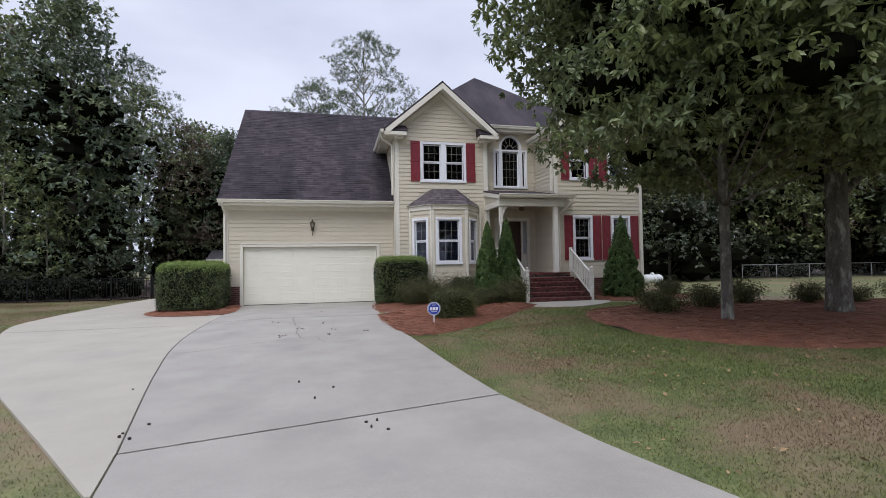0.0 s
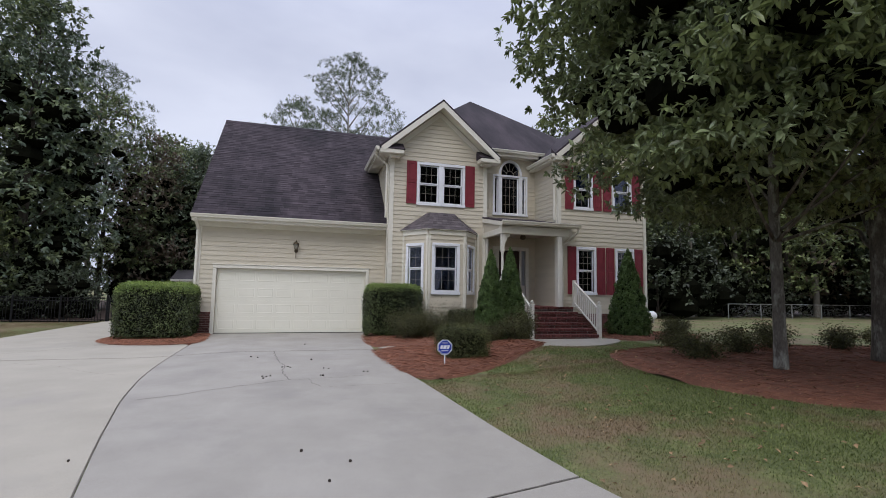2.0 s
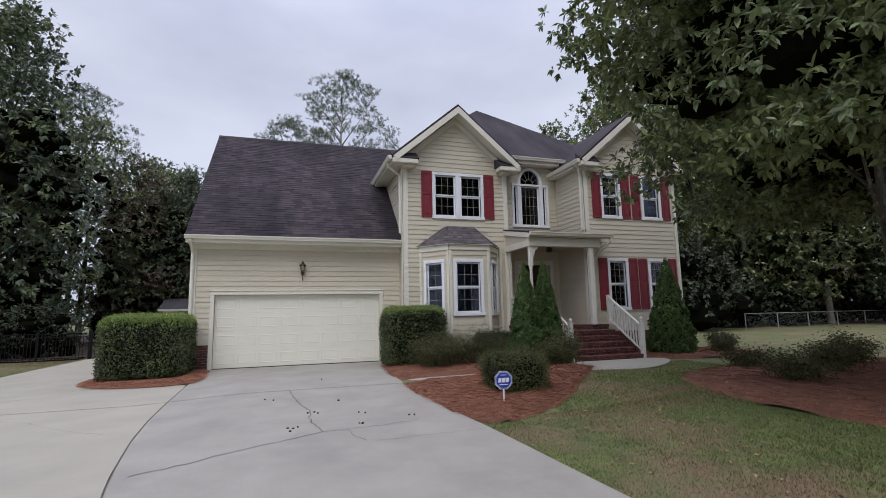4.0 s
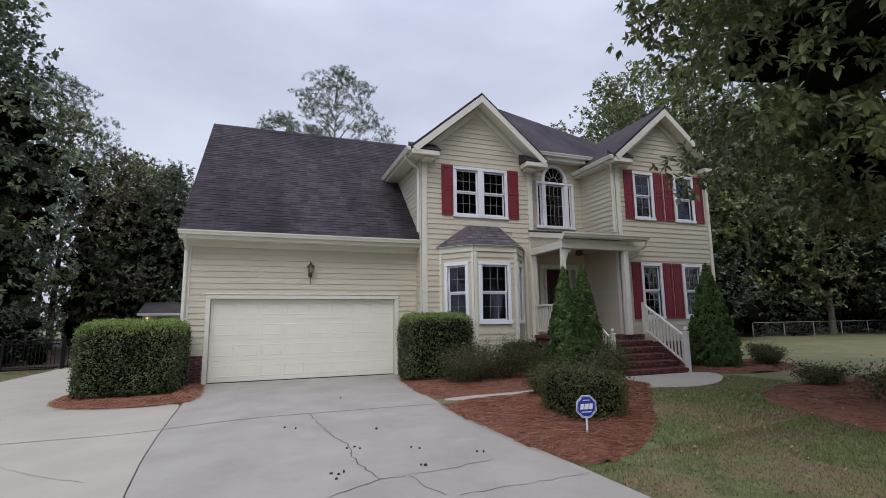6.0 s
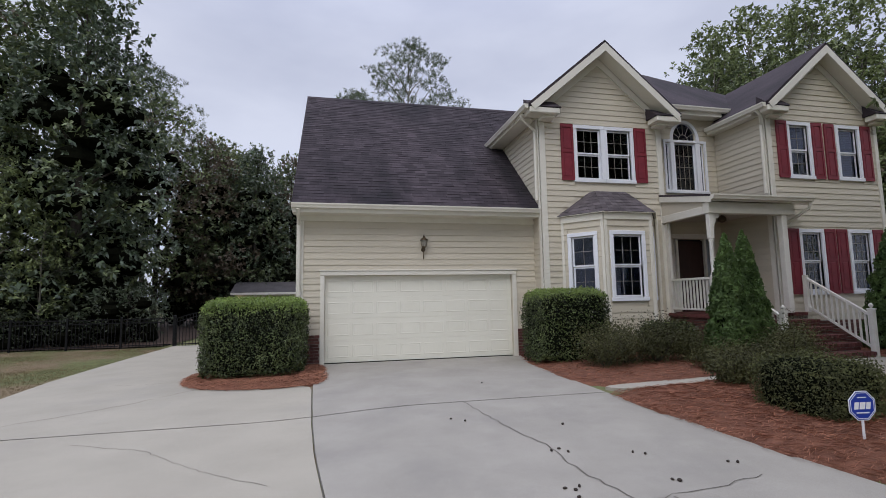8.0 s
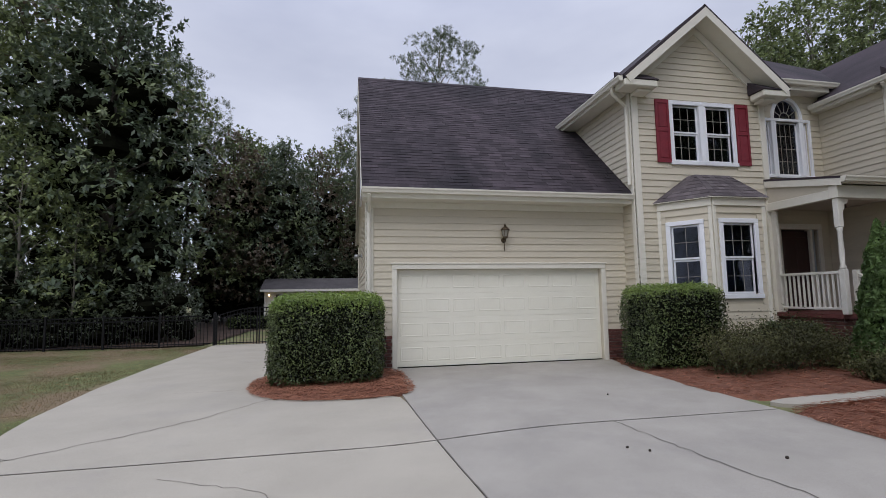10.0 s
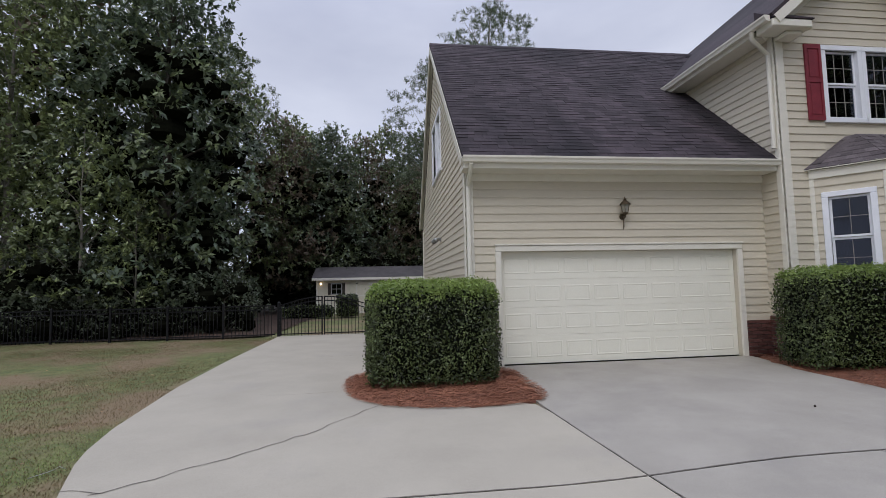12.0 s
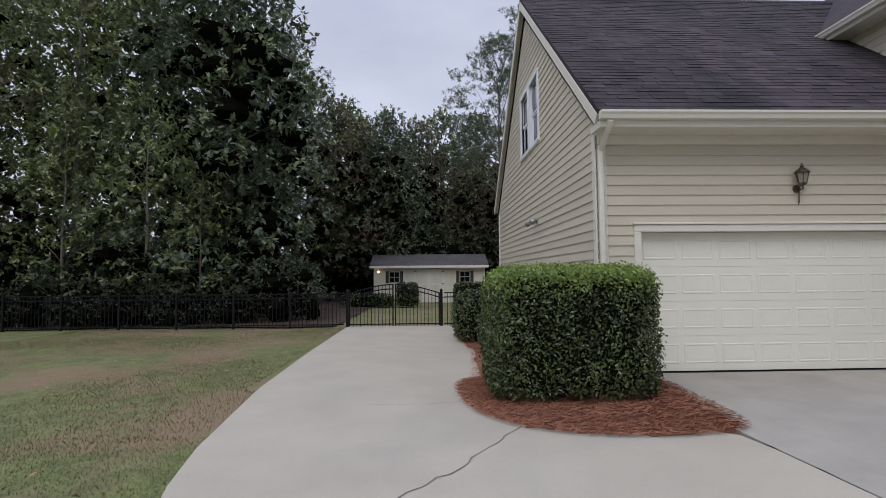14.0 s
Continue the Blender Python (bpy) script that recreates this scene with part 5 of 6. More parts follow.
def bed(name, ring, mound, needles, label, seed, step=0.14, base=0.042, length=0.17, top=99.0):
    """A mounded bed of pine straw: a lumpy sheet and thousands of loose needles."""
    BED_RINGS.append(rounded(ring, 1))
    ring = rounded(ring)
    xs, ys = [p[0] for p in ring], [p[1] for p in ring]
    nx, ny = int((max(xs) - min(xs)) / step) + 2, int((max(ys) - min(ys)) / step) + 2

    def lift(x, y):
        e = edge_distance(x, y, ring) if inside(x, y, ring) else -edge_distance(x, y, ring)
        rise = mound * smooth01(e / 0.5) + base - (base + 0.16) * min(1.0, max(0.0, -e / (0.9 * step)))
        return min(height(x, y), top) + rise + 0.02 * noise.noise((x * 3, y * 3, seed)) * smooth01(e / 0.3), e
    b = Build()
    grid = [[lift(min(xs) + i * step, min(ys) + j * step) for i in range(nx)] for j in range(ny)]
    for j in range(ny):
        for i in range(nx):
            z, e = grid[j][i]
            wob = 0.05 * noise.noise((i * 0.9, j * 0.9, seed))
            b.v.append((min(xs) + i * step + wob, min(ys) + j * step + wob, z))
    b.f = [(j * nx + i, j * nx + i + 1, (j + 1) * nx + i + 1, (j + 1) * nx + i) for j in range(ny - 1) for i in range(nx - 1)
           if max(grid[j][i][1], grid[j][i + 1][1], grid[j + 1][i][1], grid[j + 1][i + 1][1]) > -0.5 * step]
    ob = tagged(part(name, b, STRAW_BED, smooth=True), label, "mulch bed", kind="structure")
    rng = np.random.default_rng(seed)
    verts, faces = [], []
    n = 0
    while n < needles:
        x, y = rng.uniform(min(xs) - 0.05, max(xs) + 0.05), rng.uniform(min(ys) - 0.05, max(ys) + 0.05)
        e = edge_distance(x, y, ring)
        if not inside(x, y, ring):
            if e > 0.045:
                continue
        z = lift(x, y)[0] if inside(x, y, ring) else min(height(x, y), top) + base + 0.01
        a = rng.uniform(0, math.pi)
        l = length * rng.uniform(0.5, 1.2)
        dx, dy = math.cos(a) * l / 2, math.sin(a) * l / 2
        w = 0.0028
        za, zb, zm = z + rng.uniform(0.002, 0.02), z + rng.uniform(0.002, 0.03), z + rng.uniform(0.012, 0.035)
        px, py = -math.sin(a) * w, math.cos(a) * w
        k = len(verts)
        verts += [(x - dx, y - dy, za), (x + px, y + py, zm), (x + dx, y + dy, zb), (x - px, y - py, zm - 0.004)]
        faces += [(k, k + 1, k + 3), (k + 1, k + 2, k + 3)]
        n += 1
    tagged(soup("pine_straw", verts, faces, [STRAW]), "loose reddish-brown pine straw on the bed", "pine straw", kind="stuff")
    return ob


bed("hedge_bed", [(-5.9, 18.7), (-5.93, 17.8), (-5.8, 17.02), (-5.4, 16.46), (-4.72, 16.15), (-4.0, 16.11), (-3.38, 16.14), (-3.06, 16.26), (-3.05, 17.2), (-3.20, 18.5), (-4.6, 18.6), (-5.4, 18.9)], 0.05, 17000, "reddish-brown pine straw round the clipped hedge", 1, 0.12)
bed("side_bed", [(-5.75, 18.4), (-5.6, 19.3), (-5.45, 21), (-5.5, 22.6), (-5.8, 24.6), (-4.8, 25.6), (-3.85, 25.5), (-3.85, 18.7)], 0.05, 4500, "pine straw along the garage wall", 2, 0.2)
bed("house_bed", [(1.95, 18.45), (1.55, 17.3), (1.40, 15.5), (1.42, 14.15), (2.2, 13.95), (4.0, 13.95), (5.9, 14.3), (6.45, 14.75), (6.5, 16.4), (6.1, 17.95), (2.5, 18.0), (2.4, 18.5)], 0.05, 7000, "pine straw under the foundation shrubs", 3, 0.16)
bed("sign_bed", [(1.40, 13.62), (1.33, 12.6), (1.38, 11.3), (1.52, 10.0), (1.85, 9.55), (2.6, 9.75), (3.6, 10.5), (4.5, 11.6), (5.5, 12.7), (6.3, 13.6), (5.9, 14.0), (4.0, 13.6)], 0.10, 13000, "reddish-brown pine straw round the low shrub", 4, 0.14)
bed("tree_bed", [(6.6, 11.3), (5.7, 9.6), (5.45, 8.0), (5.7, 6.8), (6.4, 5.9), (8.0, 5.3), (11, 5.2), (15, 5.5), (19, 6.5), (20, 8.0), (17, 10.2), (13.8, 11.2), (12.6, 12.2), (10.6, 12.4), (8.5, 12.1)], 0.05, 15000, "pine straw under the shade trees", 5, 0.2, length=0.22)
bed("far_house_bed", [(9.3, 16.45), (9.15, 14.9), (9.6, 14.2), (11.0, 14.1), (12.4, 14.4), (13.3, 15.2), (13.3, 16.6), (12.4, 16.65)], 0.05, 3000, "pine straw round the pointed evergreen", 6, 0.18)


# ---------- walkway ----------
def flat_pad(name, ring, label, z):
    b = Build().prism([(x, y, z - 0.2 + 0.055 * smooth01((x - 1.5) / 5)) for x, y in ring], (0, 0, 0.2))
    return tagged(part(name, b, CONCRETE_PAD), label, "walkway", kind="structure")


flat_pad("walkway", rounded([(1.48, 14.02), (1.75, 13.55), (3.2, 13.60), (4.4, 13.62), (6.2, 13.05), (7.0, 12.85), (8.0, 13.15), (9.3, 14.2), (9.25, 14.9), (6.4, 14.95), (5.2, 14.2), (4.2, 14.02)], 2), "pale concrete walkway to the front steps", -0.015)


# ---------- shrubs ----------
def cube_points(n, rng):
    """Even directions over a cube's faces, but its underside."""
    p = rng.uniform(-1, 1, (n, 3))
    face = rng.integers(0, 10, n)
    for k, (axis, s) in enumerate(((0, 1), (0, -1), (0, 1), (0, -1), (1, 1), (1, -1), (1, 1), (1, -1), (2, 1), (2, 1))):
        p[face == k, axis] = s
    return p


def rounded_box(p, half, power):
    s = (np.abs(p) ** power).sum(1) ** (-1 / power)
    q = p * s[:, None]
    n = np.sign(q) * np.abs(q) ** (power - 1) / half
    n /= np.linalg.norm(n, axis=1, keepdims=True) + 1e-9
    return q * half, n


def clipped_hedge(x0, x1, y0, y1, z0, z1, count, size, label, seed, power=7.0, light_top=0.0, mat=None, wobble=0.035, loose=0.03, name="clipped_hedge"):
    """A hedge cut to a rounded block: a near-black core as painted inner shade, with leaves over it."""
    rng = np.random.default_rng(seed)
    half = np.array([(x1 - x0) / 2, (y1 - y0) / 2, (z1 - z0) / 2])
    mid = np.array([(x0 + x1) / 2, (y0 + y1) / 2, (z0 + z1) / 2])
    hedge = tagged(empty(name, mid[0], mid[1], z0), label, "hedge")
    p, n = rounded_box(cube_points(count, rng), half, power)
    lump = np.array([noise.noise(Vector(q) * 2.2 + Vector((seed, 0, 0))) for q in p])
    p = p * (1 + wobble * lump[:, None]) + n * rng.normal(0, loose, (count, 1)) - n * np.where(rng.random((count, 1)) < 0.45, 0.085, 0)
    p[:, 2] += half[2]
    v, f = leaves(p, n, size, rng, 0.75, 0.5)
    # leaves near the top take the brighter colour, painted light from the sky
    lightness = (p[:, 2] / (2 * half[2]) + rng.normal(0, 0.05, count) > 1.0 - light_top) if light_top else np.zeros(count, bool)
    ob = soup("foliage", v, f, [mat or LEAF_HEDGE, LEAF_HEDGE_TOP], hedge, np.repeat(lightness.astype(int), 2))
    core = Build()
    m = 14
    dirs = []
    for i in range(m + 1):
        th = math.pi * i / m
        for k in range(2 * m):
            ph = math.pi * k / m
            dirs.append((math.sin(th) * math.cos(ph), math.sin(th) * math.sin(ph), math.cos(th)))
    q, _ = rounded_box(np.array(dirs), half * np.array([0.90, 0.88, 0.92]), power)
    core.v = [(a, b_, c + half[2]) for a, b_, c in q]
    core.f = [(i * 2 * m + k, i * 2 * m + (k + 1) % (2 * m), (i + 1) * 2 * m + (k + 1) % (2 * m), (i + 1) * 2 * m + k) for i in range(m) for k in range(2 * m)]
    part("core", core, INNER_SHADE, hedge, smooth=True)
    return hedge


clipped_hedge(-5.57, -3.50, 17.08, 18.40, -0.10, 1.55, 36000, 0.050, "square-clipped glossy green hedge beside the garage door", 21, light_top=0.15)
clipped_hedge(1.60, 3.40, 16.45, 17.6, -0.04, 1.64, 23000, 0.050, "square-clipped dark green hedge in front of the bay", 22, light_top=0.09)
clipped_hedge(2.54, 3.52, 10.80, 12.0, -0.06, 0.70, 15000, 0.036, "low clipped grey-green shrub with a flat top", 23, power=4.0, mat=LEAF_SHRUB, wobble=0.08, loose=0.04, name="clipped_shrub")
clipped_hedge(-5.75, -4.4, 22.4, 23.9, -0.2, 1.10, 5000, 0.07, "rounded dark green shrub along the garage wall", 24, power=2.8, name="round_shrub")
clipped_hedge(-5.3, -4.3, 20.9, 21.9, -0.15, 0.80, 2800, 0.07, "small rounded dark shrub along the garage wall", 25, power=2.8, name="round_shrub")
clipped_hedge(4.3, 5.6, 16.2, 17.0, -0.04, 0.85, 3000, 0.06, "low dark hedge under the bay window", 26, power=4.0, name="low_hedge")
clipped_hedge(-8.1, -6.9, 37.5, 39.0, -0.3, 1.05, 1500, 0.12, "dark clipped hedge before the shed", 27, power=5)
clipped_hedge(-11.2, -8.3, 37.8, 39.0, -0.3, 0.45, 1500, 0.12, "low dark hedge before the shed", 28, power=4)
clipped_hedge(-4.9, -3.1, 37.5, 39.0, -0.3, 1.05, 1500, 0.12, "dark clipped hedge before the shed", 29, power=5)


def loose_shrub(x, y, w, h, count, size, label, seed, mat=None, z=None):
    """An open shrub: stems and clustered leaves."""
    rng = np.random.default_rng(seed)
    z = height(x, y) + 0.06 if z is None else z
    shrub = tagged(empty("shrub", x, y, z), label, "shrub")
    stems = Build()
    pts, nrm = [], []
    for k in range(9):
        a = 2 * math.pi * k / 9 + rng.uniform(-0.3, 0.3)
        r = w * 0.5 * rng.uniform(0.35, 1.0)
        tip = np.array([math.cos(a) * r, math.sin(a) * r, h * rng.uniform(0.6, 1.0)])
        stems.tube([(0, 0, -0.05), tuple(tip * 0.5 + np.array([0, 0, -0.03])), tuple(tip * 0.95)], [0.015, 0.010, 0.004], 5)
        m = count // 9
        s = rng.uniform(0.25, 1.05, m)[:, None]
        c = tip * s + rng.normal(0, 1, (m, 3)) * np.array([w * 0.13, w * 0.13, h * 0.14])
        c[:, 2] = np.abs(c[:, 2])
        pts.append(c)
        d = c - np.array([0, 0, h * 0.3])
        nrm.append(d / (np.linalg.norm(d, axis=1, keepdims=True) + 1e-9) + np.array([0, 0, 0.6]))
    v, f = leaves(np.concatenate(pts), np.concatenate(nrm), size, rng, 0.7, 0.45)
    part("branch_frame", stems, DARK_BARK, shrub)
    soup("foliage", v, f, [mat or LEAF_SHRUB], shrub)
    return shrub


SHRUBS = [(2.75, 15.75, 1.5, 0.85), (3.35, 15.9, 1.5, 0.9), (3.95, 15.7, 1.5, 0.9), (4.7, 15.5, 1.3, 0.75), (3.35, 13.0, 0.75, 0.55), (4.1, 13.2, 0.6, 0.35),
          (5.55, 13.9, 1.2, 0.75), (5.85, 14.2, 0.7, 0.9), (4.75, 14.05, 0.9, 0.55), (4.2, 14.3, 0.8, 0.45),
          (7.35, 9.35, 1.15, 0.50), (9.1, 9.9, 1.2, 0.58), (11.9, 14.9, 0.9, 0.55), (12.6, 15.6, 0.8, 0.55), (8.9, 11.6, 0.9, 0.4),
          (11.0, 10.7, 1.0, 0.70), (12.5, 10.1, 1.0, 0.55), (15.2, 9.6, 1.1, 0.5), (17.0, 9.4, 1.1, 0.5), (13.6, 9.8, 0.9, 0.5)]
for i, (x, y, w, h) in enumerate(SHRUBS):
    loose_shrub(x, y, w, h, 4800 if x < 7 else 3000, 0.048 if x < 7 else 0.055, "loose grey-green foundation shrub in pine straw" if x < 7 else "sparse dark azalea shrub in pine straw", 40 + i, LEAF_AZALEA)


def arborvitae(x, y, w, h, label, seed, count=14000):
    """A dense pointed evergreen with upright sprays."""
    rng = np.random.default_rng(seed)
    z = -0.03
    tree = tagged(empty("arborvitae", x, y, z), label, "evergreen")
    s = 1 - np.sqrt(rng.random(count))
    s = np.clip(s * 1.02, 0, 1)
    a = rng.uniform(0, 2 * math.pi, count)
    prof = (1 - s) ** 0.72 * np.where(s < 0.12, 0.82 + 1.5 * s, 1.0)
    lump = np.array([noise.noise((math.cos(t) * 4.0 + seed, math.sin(t) * 4.0, q * 13)) for t, q in zip(a, s)])
    r = w * 0.5 * prof * (1 + 0.34 * lump) * rng.uniform(0.82, 1.04, count)
    p = np.stack([np.cos(a) * r, np.sin(a) * r, 0.02 + s * h], 1)
    out = np.stack([np.cos(a), np.sin(a), np.full(count, 0.15)], 1)
    v, f = leaves(p, out, 0.10, rng, 0.55, 0.40)
    part("trunk", Build().tube([(0, 0, -0.05), (0, 0, h * 0.9)], [0.05, 0.01], 7), DARK_BARK, tree)
    # near-black core paints the shade between the sprays
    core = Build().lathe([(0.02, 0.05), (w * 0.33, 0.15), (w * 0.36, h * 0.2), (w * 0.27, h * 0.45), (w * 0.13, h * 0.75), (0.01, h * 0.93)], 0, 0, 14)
    part("core", core, INNER_SHADE, tree, smooth=True)
    soup("foliage", v, f, [LEAF_THUJA], tree)


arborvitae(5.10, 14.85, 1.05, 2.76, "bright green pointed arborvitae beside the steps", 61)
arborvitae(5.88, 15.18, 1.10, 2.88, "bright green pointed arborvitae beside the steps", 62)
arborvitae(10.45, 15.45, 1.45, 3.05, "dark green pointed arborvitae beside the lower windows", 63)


# ---------- trees ----------
def limb_path(start, end, sag, steps, rng):
    a, b_ = np.array(start), np.array(end)
    out = []
    for k in range(steps + 1):
        s = k / steps
        p = a + (b_ - a) * s
        p[2] += sag * math.sin(math.pi * s)
        if 0 < k < steps:
            p += rng.normal(0, 0.05, 3) * np.linalg.norm(b_ - a) * 0.25
        out.append(tuple(p))
    return out


def tree_mesh(name, h, trunk_r, crown_lo, crown_r, lobes, per_lobe, leaf, mats, bark, seed, lobe_r=(0.7, 1.4), top_taper=0.55, narrow=0.45, spread=0.9, lean=0.0, shares=None, limbs=14, droop=0.0, whorl=7, shift=(0.0, 0.0), flat=0.75, cores=0.0, oval=False):
    """A tree at the origin: a tapered trunk with limbs, and a crown of leaf clusters with gaps."""
    rng = np.random.default_rng(seed)
    tree = empty(name)
    wood = Build()
    bend = [(rng.normal(0, 0.008) * h * s + lean * s * s, rng.normal(0, 0.008) * h * s, h * 0.92 * s) for s in (0, 0.12, 0.3, 0.5, 0.7, 0.85, 1.0)]
    bend[0] = (0, 0, -0.15)
    part("trunk", Build().tube([(0, 0, -0.15), (0, 0, 0.15), (0, 0, 0.6)] + bend[1:], [trunk_r * 1.35, trunk_r * 1.15, trunk_r] + [trunk_r * q for q in (0.94, 0.82, 0.62, 0.4, 0.22, 0.06)], 12), bark, tree, smooth=True)
    centres, radii, deep = [], [], []
    for k in range(lobes):
        s = (k + rng.uniform(0, 1)) / lobes
        z = crown_lo + (h - crown_lo) * s
        shape = math.sin(math.pi * min(1.0, 0.18 + 0.82 * s) ** 0.85) ** top_taper if s < 0.98 else 0.15
        a = k * 2.39996 + rng.uniform(-0.5, 0.5)
        r = crown_r * shape * math.sqrt(rng.uniform(0.22, 1.0)) * 0.9
        centres.append((math.cos(a) * r + shift[0], math.sin(a) * r + shift[1], z))
        radii.append(rng.uniform(*lobe_r) * (0.65 + 0.35 * shape))
        deep.append(r < 0.70 * crown_r * shape and 0.07 < s < 0.72)
    for k in range(0, lobes, max(1, lobes // limbs)):
        c = centres[k]
        zt = max(crown_lo * 0.7, c[2] - 0.25 * h * 0.3 - math.hypot(c[0], c[1]) * 0.5)
        wood.tube(limb_path((0, 0, zt), c, 0.15, 4, rng), [trunk_r * 0.32, trunk_r * 0.24, trunk_r * 0.16, trunk_r * 0.09, trunk_r * 0.03], 6)
    part("branch_frame", wood, bark, tree, smooth=True)
    tips, outs, group = [], [], []
    for g, (c, r) in enumerate(zip(centres, radii)):
        m = max(4, int(per_lobe / whorl * (r / lobe_r[1]) ** 2))
        d = rng.normal(0, 1, (m, 3))
        d /= np.linalg.norm(d, axis=1, keepdims=True)
        d[:, 2] = np.where(d[:, 2] < -0.25, -d[:, 2] * 0.5, d[:, 2])
        rad = r * np.clip(rng.normal(0.85, 0.2, (m, 1)), 0.15, 1.25)
        p = np.array(c) + d * rad * np.array([1.15, 1.15, flat])
        p[:, 2] -= droop * np.linalg.norm(d[:, :2], axis=1) * r
        tips.append(p)
        outs.append(d)
        group += [g] * m
    # solid near-black lumps within the crown stand in for its inner shade
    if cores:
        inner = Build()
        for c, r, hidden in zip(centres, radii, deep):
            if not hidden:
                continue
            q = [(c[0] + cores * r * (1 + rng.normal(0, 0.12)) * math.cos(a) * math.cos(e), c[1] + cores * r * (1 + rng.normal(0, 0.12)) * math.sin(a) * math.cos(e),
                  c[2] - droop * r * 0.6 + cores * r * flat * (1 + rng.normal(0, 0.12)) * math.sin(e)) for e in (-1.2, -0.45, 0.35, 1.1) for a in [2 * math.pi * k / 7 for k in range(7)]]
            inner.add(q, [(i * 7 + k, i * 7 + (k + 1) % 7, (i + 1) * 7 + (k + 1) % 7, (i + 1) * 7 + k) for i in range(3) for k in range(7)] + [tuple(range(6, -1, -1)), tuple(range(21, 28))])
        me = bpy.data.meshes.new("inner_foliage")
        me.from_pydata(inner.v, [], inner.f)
        me.materials.append(CROWN_SHADE)
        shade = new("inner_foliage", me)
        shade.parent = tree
    v, f = whorls(np.concatenate(tips), np.concatenate(outs), whorl, leaf, rng, narrow, 0.15 + droop * 0.6, oval)
    idx = None
    if len(mats) > 1:
        pick = rng.random(lobes)[np.repeat(group, whorl)] + rng.normal(0, 0.10, len(group) * whorl)
        idx = np.repeat(np.clip(np.searchsorted(np.array(shares or (0.75,)), pick), 0, len(mats) - 1), 2)
    soup("crown", v, f, mats, tree, idx)
    return tree


def place(tree, x, y, label, turn=0.0, size=1.0, group="woodland trees"):
    tree.matrix_basis = pose(x, y, height(x, y), 0, 0, turn) @ Matrix.Scale(size, 4)
    return tagged(tree, label, "tree", group)


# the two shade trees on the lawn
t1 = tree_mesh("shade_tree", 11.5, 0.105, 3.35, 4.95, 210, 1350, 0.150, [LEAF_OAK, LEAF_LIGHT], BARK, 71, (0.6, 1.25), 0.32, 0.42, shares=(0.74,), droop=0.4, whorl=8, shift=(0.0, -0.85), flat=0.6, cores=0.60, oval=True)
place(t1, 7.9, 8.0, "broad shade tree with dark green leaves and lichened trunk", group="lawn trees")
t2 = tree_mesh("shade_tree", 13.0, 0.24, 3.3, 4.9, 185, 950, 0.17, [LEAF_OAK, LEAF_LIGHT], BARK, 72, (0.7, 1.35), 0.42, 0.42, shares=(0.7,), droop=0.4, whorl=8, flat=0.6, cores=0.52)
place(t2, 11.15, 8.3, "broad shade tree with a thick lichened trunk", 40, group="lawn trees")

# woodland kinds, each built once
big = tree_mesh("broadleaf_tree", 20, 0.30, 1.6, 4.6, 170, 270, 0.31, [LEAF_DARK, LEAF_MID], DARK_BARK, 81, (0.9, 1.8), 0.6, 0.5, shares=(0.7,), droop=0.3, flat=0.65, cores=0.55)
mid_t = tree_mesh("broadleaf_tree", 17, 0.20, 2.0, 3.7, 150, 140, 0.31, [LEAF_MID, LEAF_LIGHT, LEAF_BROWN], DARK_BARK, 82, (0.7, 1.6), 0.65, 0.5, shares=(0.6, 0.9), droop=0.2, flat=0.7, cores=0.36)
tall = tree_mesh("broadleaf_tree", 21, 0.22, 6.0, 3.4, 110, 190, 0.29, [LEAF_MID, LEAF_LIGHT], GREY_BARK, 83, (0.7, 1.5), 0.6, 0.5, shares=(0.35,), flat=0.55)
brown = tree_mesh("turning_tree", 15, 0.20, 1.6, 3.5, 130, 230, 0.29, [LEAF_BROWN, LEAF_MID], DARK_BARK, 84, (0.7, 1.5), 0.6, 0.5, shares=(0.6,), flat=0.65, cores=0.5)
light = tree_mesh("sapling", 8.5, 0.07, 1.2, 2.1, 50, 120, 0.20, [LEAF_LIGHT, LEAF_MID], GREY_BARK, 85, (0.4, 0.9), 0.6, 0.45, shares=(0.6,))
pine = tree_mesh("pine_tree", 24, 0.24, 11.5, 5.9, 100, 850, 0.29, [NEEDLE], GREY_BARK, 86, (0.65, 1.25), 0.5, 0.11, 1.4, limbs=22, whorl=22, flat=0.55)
under = tree_mesh("understory_bush", 3.6, 0.06, 0.2, 2.2, 42, 150, 0.165, [LEAF_UNDER_SHADE], DARK_BARK, 87, (0.5, 0.95), 0.5, 0.5, shares=(0.8,), cores=0.72)

